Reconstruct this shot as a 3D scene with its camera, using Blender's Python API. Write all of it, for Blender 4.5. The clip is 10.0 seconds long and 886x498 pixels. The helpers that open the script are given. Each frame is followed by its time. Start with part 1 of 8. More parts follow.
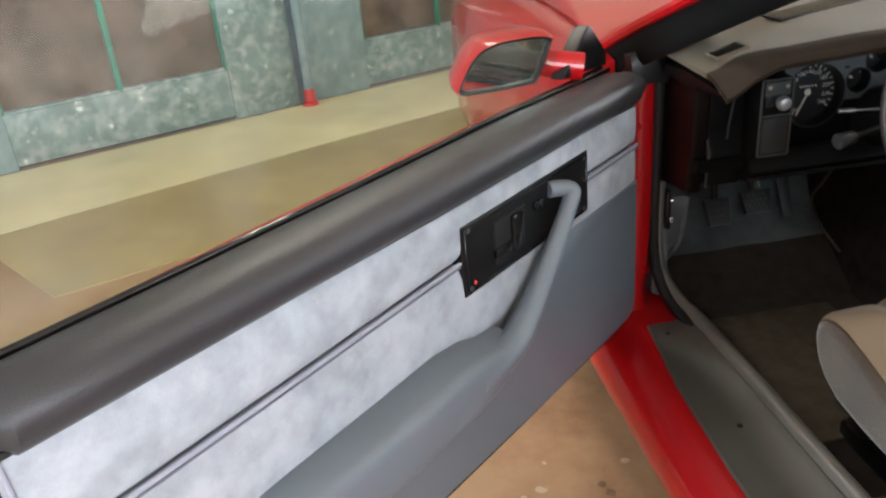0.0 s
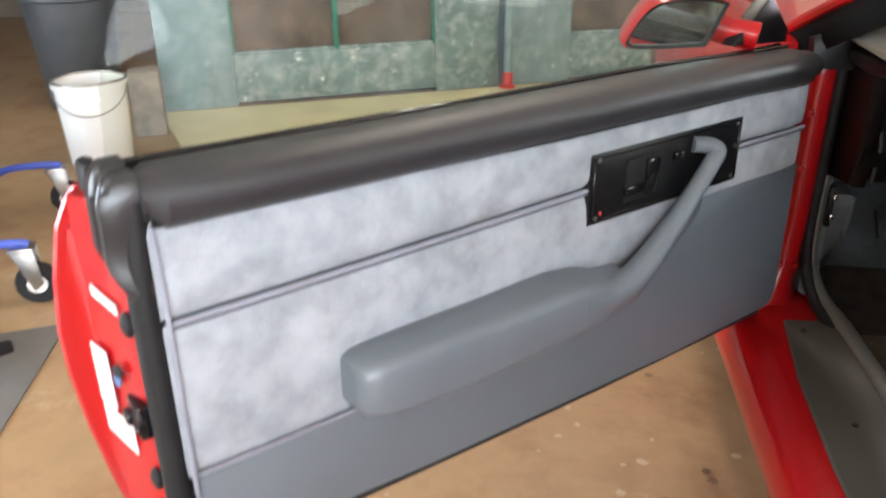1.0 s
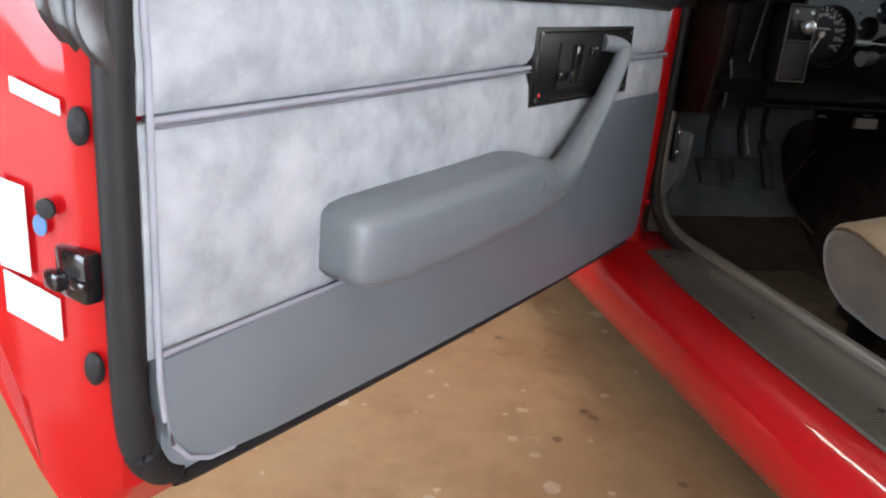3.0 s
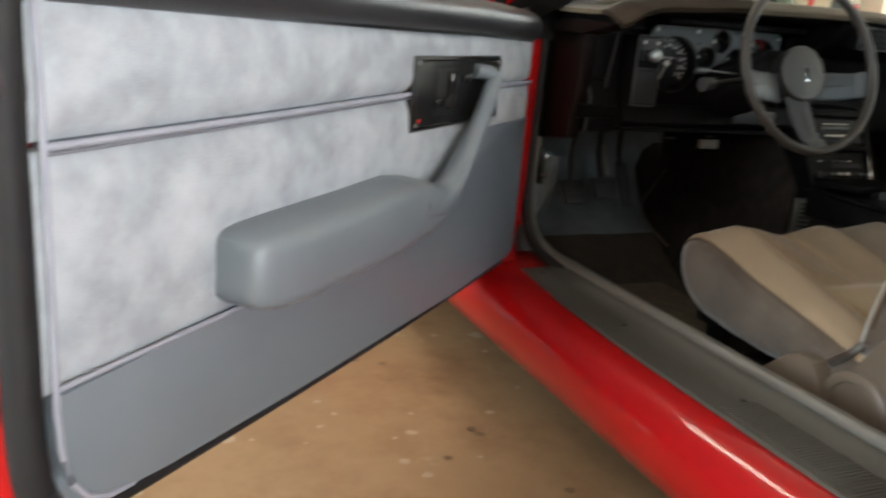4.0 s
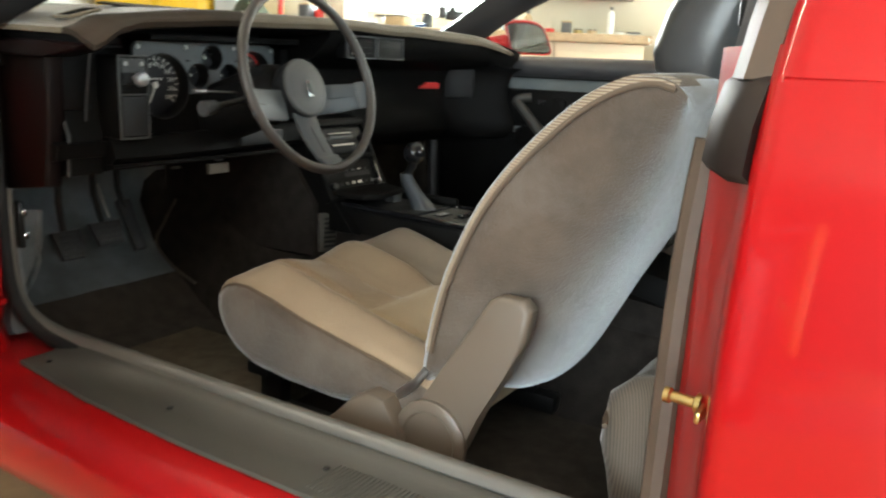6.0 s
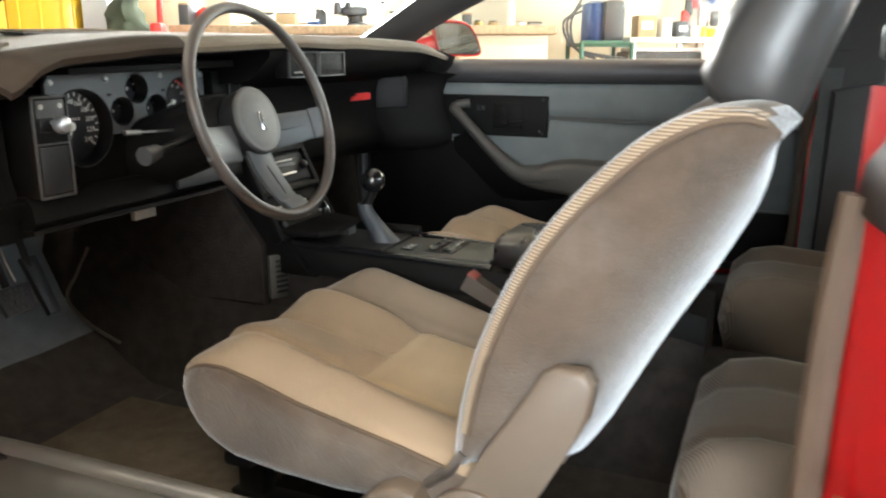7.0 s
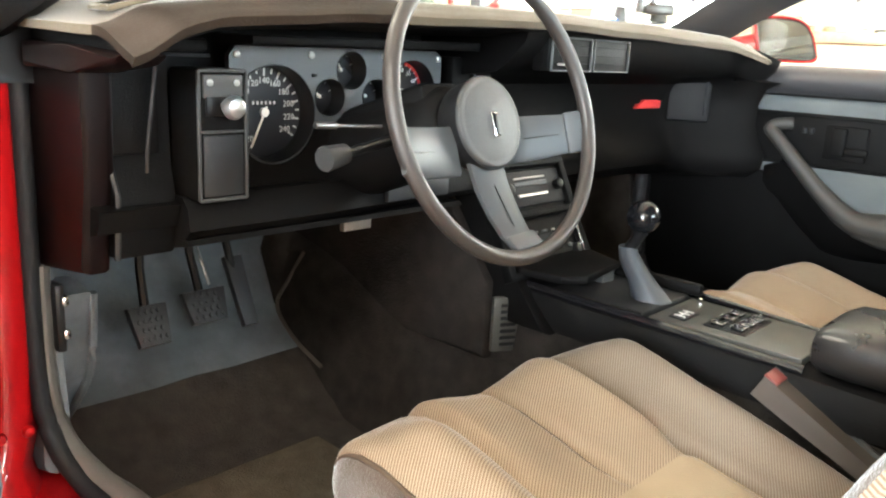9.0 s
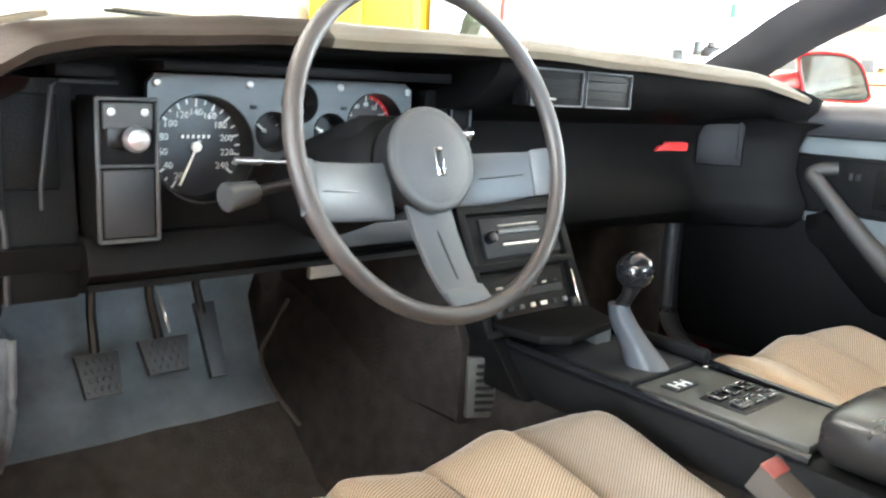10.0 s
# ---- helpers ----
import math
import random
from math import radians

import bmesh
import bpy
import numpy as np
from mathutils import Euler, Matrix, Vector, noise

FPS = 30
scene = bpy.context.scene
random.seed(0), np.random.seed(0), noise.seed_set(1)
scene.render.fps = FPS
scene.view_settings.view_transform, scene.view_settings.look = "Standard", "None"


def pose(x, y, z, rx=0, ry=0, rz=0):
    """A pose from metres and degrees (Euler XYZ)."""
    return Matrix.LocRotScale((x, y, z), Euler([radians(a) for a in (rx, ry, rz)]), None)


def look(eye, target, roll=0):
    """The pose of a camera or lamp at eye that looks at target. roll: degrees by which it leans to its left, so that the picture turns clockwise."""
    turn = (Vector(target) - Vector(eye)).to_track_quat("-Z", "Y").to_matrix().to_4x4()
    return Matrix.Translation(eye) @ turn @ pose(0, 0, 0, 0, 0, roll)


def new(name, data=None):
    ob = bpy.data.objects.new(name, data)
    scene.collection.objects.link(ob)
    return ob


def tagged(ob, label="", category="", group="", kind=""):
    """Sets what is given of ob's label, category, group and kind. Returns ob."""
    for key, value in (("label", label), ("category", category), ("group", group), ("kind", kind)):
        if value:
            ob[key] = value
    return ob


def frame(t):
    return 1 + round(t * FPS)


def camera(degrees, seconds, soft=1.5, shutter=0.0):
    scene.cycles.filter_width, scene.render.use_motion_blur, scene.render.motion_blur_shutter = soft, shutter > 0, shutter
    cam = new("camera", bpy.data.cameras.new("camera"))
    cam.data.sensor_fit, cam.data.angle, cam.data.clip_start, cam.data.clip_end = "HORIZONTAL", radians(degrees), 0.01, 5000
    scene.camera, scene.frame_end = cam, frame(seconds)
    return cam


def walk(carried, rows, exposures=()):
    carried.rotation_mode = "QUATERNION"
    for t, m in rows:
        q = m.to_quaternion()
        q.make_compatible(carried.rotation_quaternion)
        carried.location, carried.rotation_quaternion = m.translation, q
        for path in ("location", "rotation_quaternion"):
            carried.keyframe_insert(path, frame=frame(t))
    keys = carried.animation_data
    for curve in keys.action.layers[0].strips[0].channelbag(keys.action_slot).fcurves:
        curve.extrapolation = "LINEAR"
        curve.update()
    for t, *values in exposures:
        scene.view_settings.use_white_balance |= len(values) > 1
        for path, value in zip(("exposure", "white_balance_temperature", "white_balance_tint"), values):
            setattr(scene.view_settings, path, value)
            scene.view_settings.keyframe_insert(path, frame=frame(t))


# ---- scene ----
cam = camera(58.0, 10.0, soft=2.1, shutter=0.4)
PATH = [
    (0, (-1.377, -1.555, 1.295), (-1.183, 0.238, 0.429), -5.4),
    (0.5, (-1.341, -1.545, 1.289), (-1.3, 0.278, 0.467), -3.1),
    (1, (-1.305, -1.686, 1.194), (-1.552, 0.118, 0.366), -0.5),
    (1.5, (-1.246, -1.766, 1.137), (-1.496, 0.04, 0.315), 2.3),
    (2, (-1.279, -1.737, 1.055), (-1.699, 0.053, 0.268), 1.2),
    (2.5, (-1.467, -1.659, 0.955), (-1.453, 0.208, 0.239), 5.5),
    (2.7, (-1.548, -1.641, 0.917), (-1.283, 0.22, 0.235), 5.4),
    (3.8, (-1.673, -1.647, 0.864), (-1.039, 0.161, 0.292), 4.6),
    (4, (-1.664, -1.661, 0.874), (-0.892, 0.103, 0.333), 5.0),
    (4.5, (-1.627, -1.664, 0.882), (-0.62, -0.001, 0.413), 4.9),
    (5, (-1.608, -1.642, 0.885), (-0.399, -0.11, 0.446), 4.4),
    (5.5, (-1.574, -1.583, 0.894), (-0.115, -0.285, 0.461), 4.1),
    (5.7, (-1.557, -1.527, 0.893), (-0.004, -0.346, 0.449), 3.7),
    (6.8, (-1.459, -1.267, 0.951), (0.316, -0.488, 0.461), -0.4),
    (7, (-1.448, -1.189, 0.955), (0.339, -0.435, 0.467), -0.0),
    (7.5, (-1.413, -1.028, 0.969), (0.372, -0.25, 0.513), 1.0),
    (8, (-1.346, -0.954, 0.962), (0.358, -0.023, 0.482), 1.8),
    (8.5, (-1.213, -0.964, 0.949), (0.346, 0.18, 0.441), 2.0),
    (9, (-1.075, -1.011, 0.924), (0.344, 0.311, 0.434), 3.0),
    (9.5, (-0.958, -1.026, 0.896), (0.347, 0.427, 0.466), 3.3),
    (10, (-0.874, -1.032, 0.909), (0.418, 0.446, 0.523), 3.0),
]
walk(cam, [(t, look(eye, target, roll)) for t, eye, target, roll in PATH],
     [(0, 0.0, 6300, 10), (0.5, 0.12, 6400, 10), (1.0, -0.02, 6350, 10), (1.5, 0.0, 6300, 11), (2.5, -0.05, 6200, 12), (4, -0.22, 6600, 6), (5, 0.29, 6700, 3), (5.7, 0.39, 6700, 3), (7, 0.94, 6700, 8), (7.5, 1.20, 6850, 9), (8, 1.32, 6900, 9), (8.5, 1.62, 6850, 9), (9, 1.90, 6550, 8), (10, 2.30, 6000, 7)])

# ---- light ----
world = bpy.data.worlds.new("world")
scene.world = world
world.use_nodes = True
_n = world.node_tree.nodes
sky = _n.new("ShaderNodeTexSky")
sky.sky_type = "NISHITA"
sky.sun_disc = False
sky.sun_elevation, sky.sun_rotation = radians(38), radians(200)
_n["Background"].inputs["Strength"].default_value = 0.12
world.node_tree.links.new(sky.outputs[0], _n["Background"].inputs["Color"])
scene.view_settings.exposure = 0.0


def area_lamp(name, m, sx, sy, power, color):
    data = bpy.data.lights.new(name, "AREA")
    data.shape, data.size, data.size_y, data.energy, data.color = "RECTANGLE", sx, sy, power, color
    ob = new(name, data)
    ob.matrix_world = m
    return ob


# ---- materials ----
def mat(name, col, rough=0.5, metal=0.0, var=0.12, scale=8.0, bump=0.0, bscale=300.0, sheen=0.0, coat=0.0, spec=0.5,
        dirt=0.0, dirt_col=(0.1, 0.08, 0.06), dirt_scale=2.0, stretch=(1, 1, 1), speck=0.0, speck_col=(0.6, 0.5, 0.4), speck_scale=20.0):
    m = bpy.data.materials.new(name)
    m.use_nodes = True
    nt = m.node_tree
    nodes, links = nt.nodes, nt.links
    b = nodes["Principled BSDF"]
    tc = nodes.new("ShaderNodeTexCoord")
    mp = nodes.new("ShaderNodeMapping")
    mp.inputs["Scale"].default_value = stretch
    links.new(tc.outputs["Object"], mp.inputs["Vector"])
    n1 = nodes.new("ShaderNodeTexNoise")
    n1.inputs["Scale"].default_value, n1.inputs["Detail"].default_value = scale, 6
    links.new(mp.outputs[0], n1.inputs["Vector"])
    ramp = nodes.new("ShaderNodeMapRange")
    ramp.inputs["From Min"].default_value, ramp.inputs["From Max"].default_value = 0.3, 0.7
    ramp.inputs["To Min"].default_value, ramp.inputs["To Max"].default_value = 1 - var, 1 + var
    links.new(n1.outputs["Fac"], ramp.inputs["Value"])
    mul = nodes.new("ShaderNodeVectorMath")
    mul.operation = "SCALE"
    mul.inputs[0].default_value = col
    links.new(ramp.outputs[0], mul.inputs["Scale"])
    last = mul.outputs[0]
    if dirt:
        n2 = nodes.new("ShaderNodeTexNoise")
        n2.inputs["Scale"].default_value, n2.inputs["Detail"].default_value, n2.inputs["Roughness"].default_value = dirt_scale, 8, 0.65
        links.new(mp.outputs[0], n2.inputs["Vector"])
        r2 = nodes.new("ShaderNodeMapRange")
        r2.inputs["From Min"].default_value, r2.inputs["From Max"].default_value = 0.45, 0.72
        r2.inputs["To Max"].default_value = dirt
        links.new(n2.outputs["Fac"], r2.inputs["Value"])
        mx = nodes.new("ShaderNodeMix")
        mx.data_type = "RGBA"
        mx.inputs[7].default_value = (*dirt_col, 1)
        links.new(r2.outputs[0], mx.inputs[0])
        links.new(last, mx.inputs[6])
        last = mx.outputs[2]
    if speck:
        n3 = nodes.new("ShaderNodeTexNoise")
        n3.inputs["Scale"].default_value, n3.inputs["Detail"].default_value, n3.inputs["Roughness"].default_value = speck_scale, 10, 0.7
        links.new(mp.outputs[0], n3.inputs["Vector"])
        r4 = nodes.new("ShaderNodeMapRange")
        r4.inputs["From Min"].default_value, r4.inputs["From Max"].default_value = 0.60, 0.68
        r4.inputs["To Max"].default_value = speck
        links.new(n3.outputs["Fac"], r4.inputs["Value"])
        m3 = nodes.new("ShaderNodeMix")
        m3.data_type = "RGBA"
        m3.inputs[7].default_value = (*speck_col, 1)
        links.new(r4.outputs[0], m3.inputs[0])
        links.new(last, m3.inputs[6])
        last = m3.outputs[2]
    links.new(last, b.inputs["Base Color"])
    b.inputs["Metallic"].default_value = metal
    r3 = nodes.new("ShaderNodeMapRange")
    r3.inputs["To Min"].default_value, r3.inputs["To Max"].default_value = max(rough - 0.08, 0.02), min(rough + 0.08, 1)
    links.new(n1.outputs["Fac"], r3.inputs["Value"])
    links.new(r3.outputs[0], b.inputs["Roughness"])
    b.inputs["Specular IOR Level"].default_value = spec
    b.inputs["Sheen Weight"].default_value = sheen
    b.inputs["Sheen Roughness"].default_value = 0.3
    b.inputs["Coat Weight"].default_value = coat
    b.inputs["Coat Roughness"].default_value = 0.04
    if bump:
        nb = nodes.new("ShaderNodeTexNoise")
        nb.inputs["Scale"].default_value, nb.inputs["Detail"].default_value = bscale, 3
        links.new(mp.outputs[0], nb.inputs["Vector"])
        bp = nodes.new("ShaderNodeBump")
        bp.inputs["Strength"].default_value, bp.inputs["Distance"].default_value = bump, 0.002
        links.new(nb.outputs["Fac"], bp.inputs["Height"])
        links.new(bp.outputs[0], b.inputs["Normal"])
    return m


def striped(name, dark, light, pitch, rough=0.9, sheen=0.3, axis="X", turn=0.0):
    """Velour with fine woven pinstripes; turn slants them on the cloth."""
    m = mat(name, light, rough, var=0.1, scale=14, bump=0.25, bscale=500, sheen=sheen, spec=0.2)
    nodes, links = m.node_tree.nodes, m.node_tree.links
    b = nodes["Principled BSDF"]
    base = b.inputs["Base Color"].links[0].from_socket
    w = nodes.new("ShaderNodeTexWave")
    w.bands_direction = axis
    w.inputs["Scale"].default_value = 0.314 / pitch
    w.inputs["Distortion"].default_value = 0.0
    tc = nodes.new("ShaderNodeTexCoord")
    mq = nodes.new("ShaderNodeMapping")
    mq.inputs["Rotation"].default_value = (0, 0, radians(turn))
    links.new(tc.outputs["Object"], mq.inputs["Vector"])
    links.new(mq.outputs[0], w.inputs["Vector"])
    mx = nodes.new("ShaderNodeMix")
    mx.data_type = "RGBA"
    mx.inputs[7].default_value = (*dark, 1)
    links.new(w.outputs["Fac"], mx.inputs[0])
    links.new(base, mx.inputs[6])
    links.new(mx.outputs[2], b.inputs["Base Color"])
    return m


def glow(name, col, strength):
    m = bpy.data.materials.new(name)
    m.use_nodes = True
    b = m.node_tree.nodes["Principled BSDF"]
    b.inputs["Base Color"].default_value = (*col, 1)
    b.inputs["Emission Color"].default_value = (*col, 1)
    b.inputs["Emission Strength"].default_value = strength
    return m


def pane(name, tint=(0.9, 0.95, 0.93), dust=0.0, streak=0.0, gloss=0.06):
    """Thin clear glass: see-through, with a faint gloss and some dust on it."""
    m = bpy.data.materials.new(name)
    m.use_nodes = True
    nt = m.node_tree
    nt.nodes.remove(nt.nodes["Principled BSDF"])
    tr, gl, mx = (nt.nodes.new(k) for k in ("ShaderNodeBsdfTransparent", "ShaderNodeBsdfGlossy", "ShaderNodeMixShader"))
    tr.inputs[0].default_value = (*tint, 1)
    gl.inputs["Roughness"].default_value = 0.02
    mx.inputs[0].default_value = gloss
    nt.links.new(tr.outputs[0], mx.inputs[1])
    nt.links.new(gl.outputs[0], mx.inputs[2])
    out = mx
    if dust:
        di, m2, nz, rg, tc = (nt.nodes.new(k) for k in ("ShaderNodeBsdfDiffuse", "ShaderNodeMixShader", "ShaderNodeTexNoise", "ShaderNodeMapRange", "ShaderNodeTexCoord"))
        di.inputs[0].default_value = (0.6, 0.58, 0.54, 1)
        nz.inputs["Scale"].default_value, nz.inputs["Detail"].default_value = 7, 8
        nt.links.new(tc.outputs["Object"], nz.inputs["Vector"])
        rg.inputs["From Min"].default_value, rg.inputs["From Max"].default_value = 0.4, 0.7
        rg.inputs["To Min"].default_value, rg.inputs["To Max"].default_value = dust, dust + streak * 3
        nt.links.new(nz.outputs["Fac"], rg.inputs["Value"])
        nt.links.new(rg.outputs[0], m2.inputs[0])
        nt.links.new(mx.outputs[0], m2.inputs[1])
        nt.links.new(di.outputs[0], m2.inputs[2])
        out = m2
    nt.links.new(out.outputs[0], nt.nodes["Material Output"].inputs[0])
    return m


RED = mat("red_paint", (0.36, 0.004, 0.006), 0.42, var=0.06, scale=3, coat=0.65, bump=0.03, bscale=60, spec=0.12)
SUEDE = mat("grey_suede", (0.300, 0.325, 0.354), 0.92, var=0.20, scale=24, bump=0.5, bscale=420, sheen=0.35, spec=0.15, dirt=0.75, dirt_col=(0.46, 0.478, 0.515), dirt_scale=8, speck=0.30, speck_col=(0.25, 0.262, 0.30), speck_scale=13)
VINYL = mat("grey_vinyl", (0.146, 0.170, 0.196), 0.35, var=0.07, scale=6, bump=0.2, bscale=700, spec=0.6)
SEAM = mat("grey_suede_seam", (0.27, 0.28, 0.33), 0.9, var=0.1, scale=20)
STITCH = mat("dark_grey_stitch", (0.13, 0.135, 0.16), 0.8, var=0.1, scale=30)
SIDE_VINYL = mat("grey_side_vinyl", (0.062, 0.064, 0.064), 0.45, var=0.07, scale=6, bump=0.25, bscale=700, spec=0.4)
# Passenger armrest: door vinyl with shade put into the colour.
ARM_SHADED = mat("shaded_armrest_grey", (0.040, 0.037, 0.033), 0.5, var=0.08, scale=6, bump=0.25, bscale=600)
# Passenger door pads, darkened for shade; also the belt straps.
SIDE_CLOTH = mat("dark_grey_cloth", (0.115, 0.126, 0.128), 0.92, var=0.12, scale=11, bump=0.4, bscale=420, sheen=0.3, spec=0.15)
DARK_VINYL = mat("charcoal_vinyl", (0.040, 0.039, 0.042), 0.4, var=0.1, scale=9, bump=0.3, bscale=500)
ROLL = mat("black_roll_vinyl", (0.027, 0.027, 0.030), 0.4, var=0.12, scale=9, bump=0.3, bscale=500)
PLATE_GREY = mat("olive_grey_plate", (0.056, 0.056, 0.050), 0.42, var=0.1, scale=9, bump=0.2, bscale=500)
LID = mat("black_console_vinyl", (0.013, 0.012, 0.012), 0.27, var=0.12, scale=9, bump=0.2, bscale=500, spec=0.6)
BLACK = mat("black_plastic", (0.007, 0.007, 0.0075), 0.34, spec=0.35, var=0.15, scale=14, bump=0.12, bscale=600)
GLOSS_BLACK = mat("glossy_black_plastic", (0.008, 0.008, 0.009), 0.10, var=0.1, scale=20, spec=0.45)
RUBBER = mat("black_rubber", (0.011, 0.011, 0.012), 0.6, spec=0.3, var=0.2, scale=25, bump=0.2, bscale=300)
DASH = mat("dash_vinyl", (0.0054, 0.0050, 0.0049), 0.55, var=0.25, scale=9, bump=0.35, bscale=450, spec=0.08)
BROWN_DASH = mat("dash_end_plastic", (0.0062, 0.0029, 0.0028), 0.42, spec=0.14, var=0.12, scale=9, bump=0.2, bscale=450)
DASH_MAT = mat("beige_dash_cover", (0.112, 0.092, 0.065), 0.95, var=0.08, scale=10, bump=0.5, bscale=500, sheen=0.3, spec=0.1, dirt=0.3, dirt_col=(0.130, 0.107, 0.076), dirt_scale=4)
# Cover's end by the door: shade put into a browner colour.
FLAP_SHADE = mat("shaded_cover_brown", (0.021, 0.014, 0.010), 0.6, var=0.2, scale=9, bump=0.3, bscale=400, spec=0.12, dirt=0.4, dirt_col=(0.040, 0.029, 0.021), dirt_scale=6)
# Pale cream stands for the blown-out light on a cushion edge.
GLARE_ROLL = mat("bright_edge_velour", (0.55, 0.47, 0.37), 0.9, var=0.08, scale=12, bump=0.3, bscale=400)
SILVER = mat("satin_silver", (0.60, 0.60, 0.60), 0.28, metal=0.85, var=0.05, scale=20)
GREY_FACE = mat("grey_gauge_panel", (0.085, 0.092, 0.098), 0.48, metal=0.2, var=0.06, scale=10, stretch=(1, 1, 12))
DIAL = mat("dial_black", (0.014, 0.014, 0.017), 0.30, var=0.05, coat=0.5)
WHITE_MARK = mat("white_marking", (0.62, 0.62, 0.60), 0.5, var=0.02)
RED_MARK = mat("red_marking", (0.72, 0.045, 0.045), 0.5, var=0.03)
NEEDLE = mat("needle_white", (0.8, 0.78, 0.72), 0.5, var=0.02)
CHROME = mat("chrome", (0.72, 0.72, 0.72), 0.1, metal=1.0, var=0.03)
STEEL = mat("worn_steel", (0.42, 0.41, 0.39), 0.35, metal=1.0, var=0.15, scale=20)
BRASS = mat("gold_zinc", (0.55, 0.40, 0.16), 0.35, metal=1.0, var=0.15, scale=30)
WHEEL_RIM = mat("steering_rim_leather", (0.032, 0.026, 0.023), 0.42, var=0.15, scale=25, bump=0.2, bscale=500)
SPOKE = mat("grey_spoke_metal", (0.070, 0.076, 0.082), 0.48, metal=0.2, var=0.06, scale=12)
HUB = mat("hub_vinyl", (0.036, 0.037, 0.038), 0.45, var=0.06, scale=10, bump=0.2, bscale=500)
CARPET = mat("dark_carpet", (0.052, 0.044, 0.039), 1.0, var=0.25, scale=30, bump=1.0, bscale=260, spec=0.05, dirt=0.35, dirt_col=(0.085, 0.074, 0.063), dirt_scale=5)
WELT = mat("carpet_binding", (0.085, 0.074, 0.062), 0.9, var=0.2, scale=30)
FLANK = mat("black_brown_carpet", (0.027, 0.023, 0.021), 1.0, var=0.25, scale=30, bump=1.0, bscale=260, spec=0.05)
MAT_CARPET = mat("floor_mat_carpet", (0.125, 0.105, 0.078), 1.0, var=0.2, scale=30, bump=1.0, bscale=260, spec=0.05)
TOE = mat("blue_grey_toe_board", (0.150, 0.170, 0.187), 0.55, var=0.35, scale=9, bump=0.5, bscale=80, dirt=0.75, dirt_col=(0.055, 0.062, 0.068), dirt_scale=6)
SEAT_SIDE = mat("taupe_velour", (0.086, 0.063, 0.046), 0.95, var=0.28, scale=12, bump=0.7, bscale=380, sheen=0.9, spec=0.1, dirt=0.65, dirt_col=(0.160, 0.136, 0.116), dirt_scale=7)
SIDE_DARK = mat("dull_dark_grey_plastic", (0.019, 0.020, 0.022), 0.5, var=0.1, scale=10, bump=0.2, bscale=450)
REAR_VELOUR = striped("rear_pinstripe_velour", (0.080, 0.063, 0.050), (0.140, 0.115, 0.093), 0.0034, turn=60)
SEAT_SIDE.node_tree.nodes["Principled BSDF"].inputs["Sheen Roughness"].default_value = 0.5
# Blue tint puts the sky's light into the velour's sheen.
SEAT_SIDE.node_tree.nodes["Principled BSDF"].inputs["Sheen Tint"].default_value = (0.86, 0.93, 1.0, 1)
# Backrest front: seat stripes with shade put into both colours.
SEAT_FRONT_SHADE = striped("shaded_striped_velour", (0.085, 0.064, 0.047), (0.150, 0.118, 0.090), 0.0034)
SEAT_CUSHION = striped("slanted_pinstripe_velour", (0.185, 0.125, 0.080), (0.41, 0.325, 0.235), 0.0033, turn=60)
# Inner bolster: cushion stripes darkened where it turns from the light.
BOLSTER_SHADE = striped("shaded_taupe_pinstripe", (0.125, 0.092, 0.066), (0.245, 0.200, 0.155), 0.0033, turn=60)
SEAT_EDGE = striped("striped_velour_edge", (0.17, 0.122, 0.085), (0.38, 0.31, 0.235), 0.0038, axis="Z")
SEAT_FLAT = mat("tan_velour", (0.36, 0.275, 0.18), 0.95, var=0.1, scale=9, bump=0.35, bscale=600, sheen=0.5, spec=0.1)
PIPING = mat("brown_piping", (0.095, 0.066, 0.044), 0.7, var=0.1)
TAUPE = mat("taupe_plastic", (0.125, 0.098, 0.075), 0.42, var=0.06, scale=8, bump=0.15, bscale=600)
HEADREST = mat("dark_headrest_vinyl", (0.046, 0.045, 0.045), 0.36, var=0.18, scale=7, bump=0.5, bscale=35)
SILL_GREY = mat("grey_sill_plate", (0.058, 0.055, 0.048), 0.48, var=0.08, scale=8, bump=0.15, bscale=300, dirt=0.35, dirt_col=(0.046, 0.041, 0.035), dirt_scale=6)
TRIM_GREY = mat("grey_opening_trim", (0.120, 0.114, 0.104), 0.36, var=0.1, scale=8, bump=0.1, bscale=300)
PILLAR_TRIM = mat("taupe_weatherstrip", (0.075, 0.050, 0.034), 0.6, var=0.12, scale=14)
PILLAR_BLOCK = mat("brown_black_rubber", (0.016, 0.010, 0.008), 0.6, var=0.15, scale=14, spec=0.3)
BLUE_DOT = mat("blue_inspection_mark", (0.06, 0.14, 0.30), 0.5, var=0.1)
PALE_TAG = mat("pale_taupe_plastic", (0.30, 0.26, 0.21), 0.5, var=0.12, scale=20)
STICKER = mat("white_sticker", (0.75, 0.70, 0.68), 0.5, var=0.05, scale=30)
MIRROR = mat("mirror_glass", (0.85, 0.87, 0.87), 0.02, metal=1.0, var=0.01)
HATCH_GLASS = pane("tinted_hatch_glass", (0.44, 0.50, 0.52))
GLASS = pane("clear_glass", (0.80, 0.86, 0.84))
DOOR_GLASS = pane("dusty_door_glass", (0.93, 0.95, 0.92), 0.006, 0.012, 0.015)


# ---- mesh tools ----
def link_mesh(name, bm, material, smooth=40):
    bmesh.ops.recalc_face_normals(bm, faces=bm.faces)
    me = bpy.data.meshes.new(name)
    bm.to_mesh(me)
    bm.free()
    for mm in material if isinstance(material, (list, tuple)) else (material,):
        me.materials.append(mm)
    if smooth:
        me.shade_smooth()
        me.set_sharp_from_angle(angle=radians(smooth))
    return new(name, me)


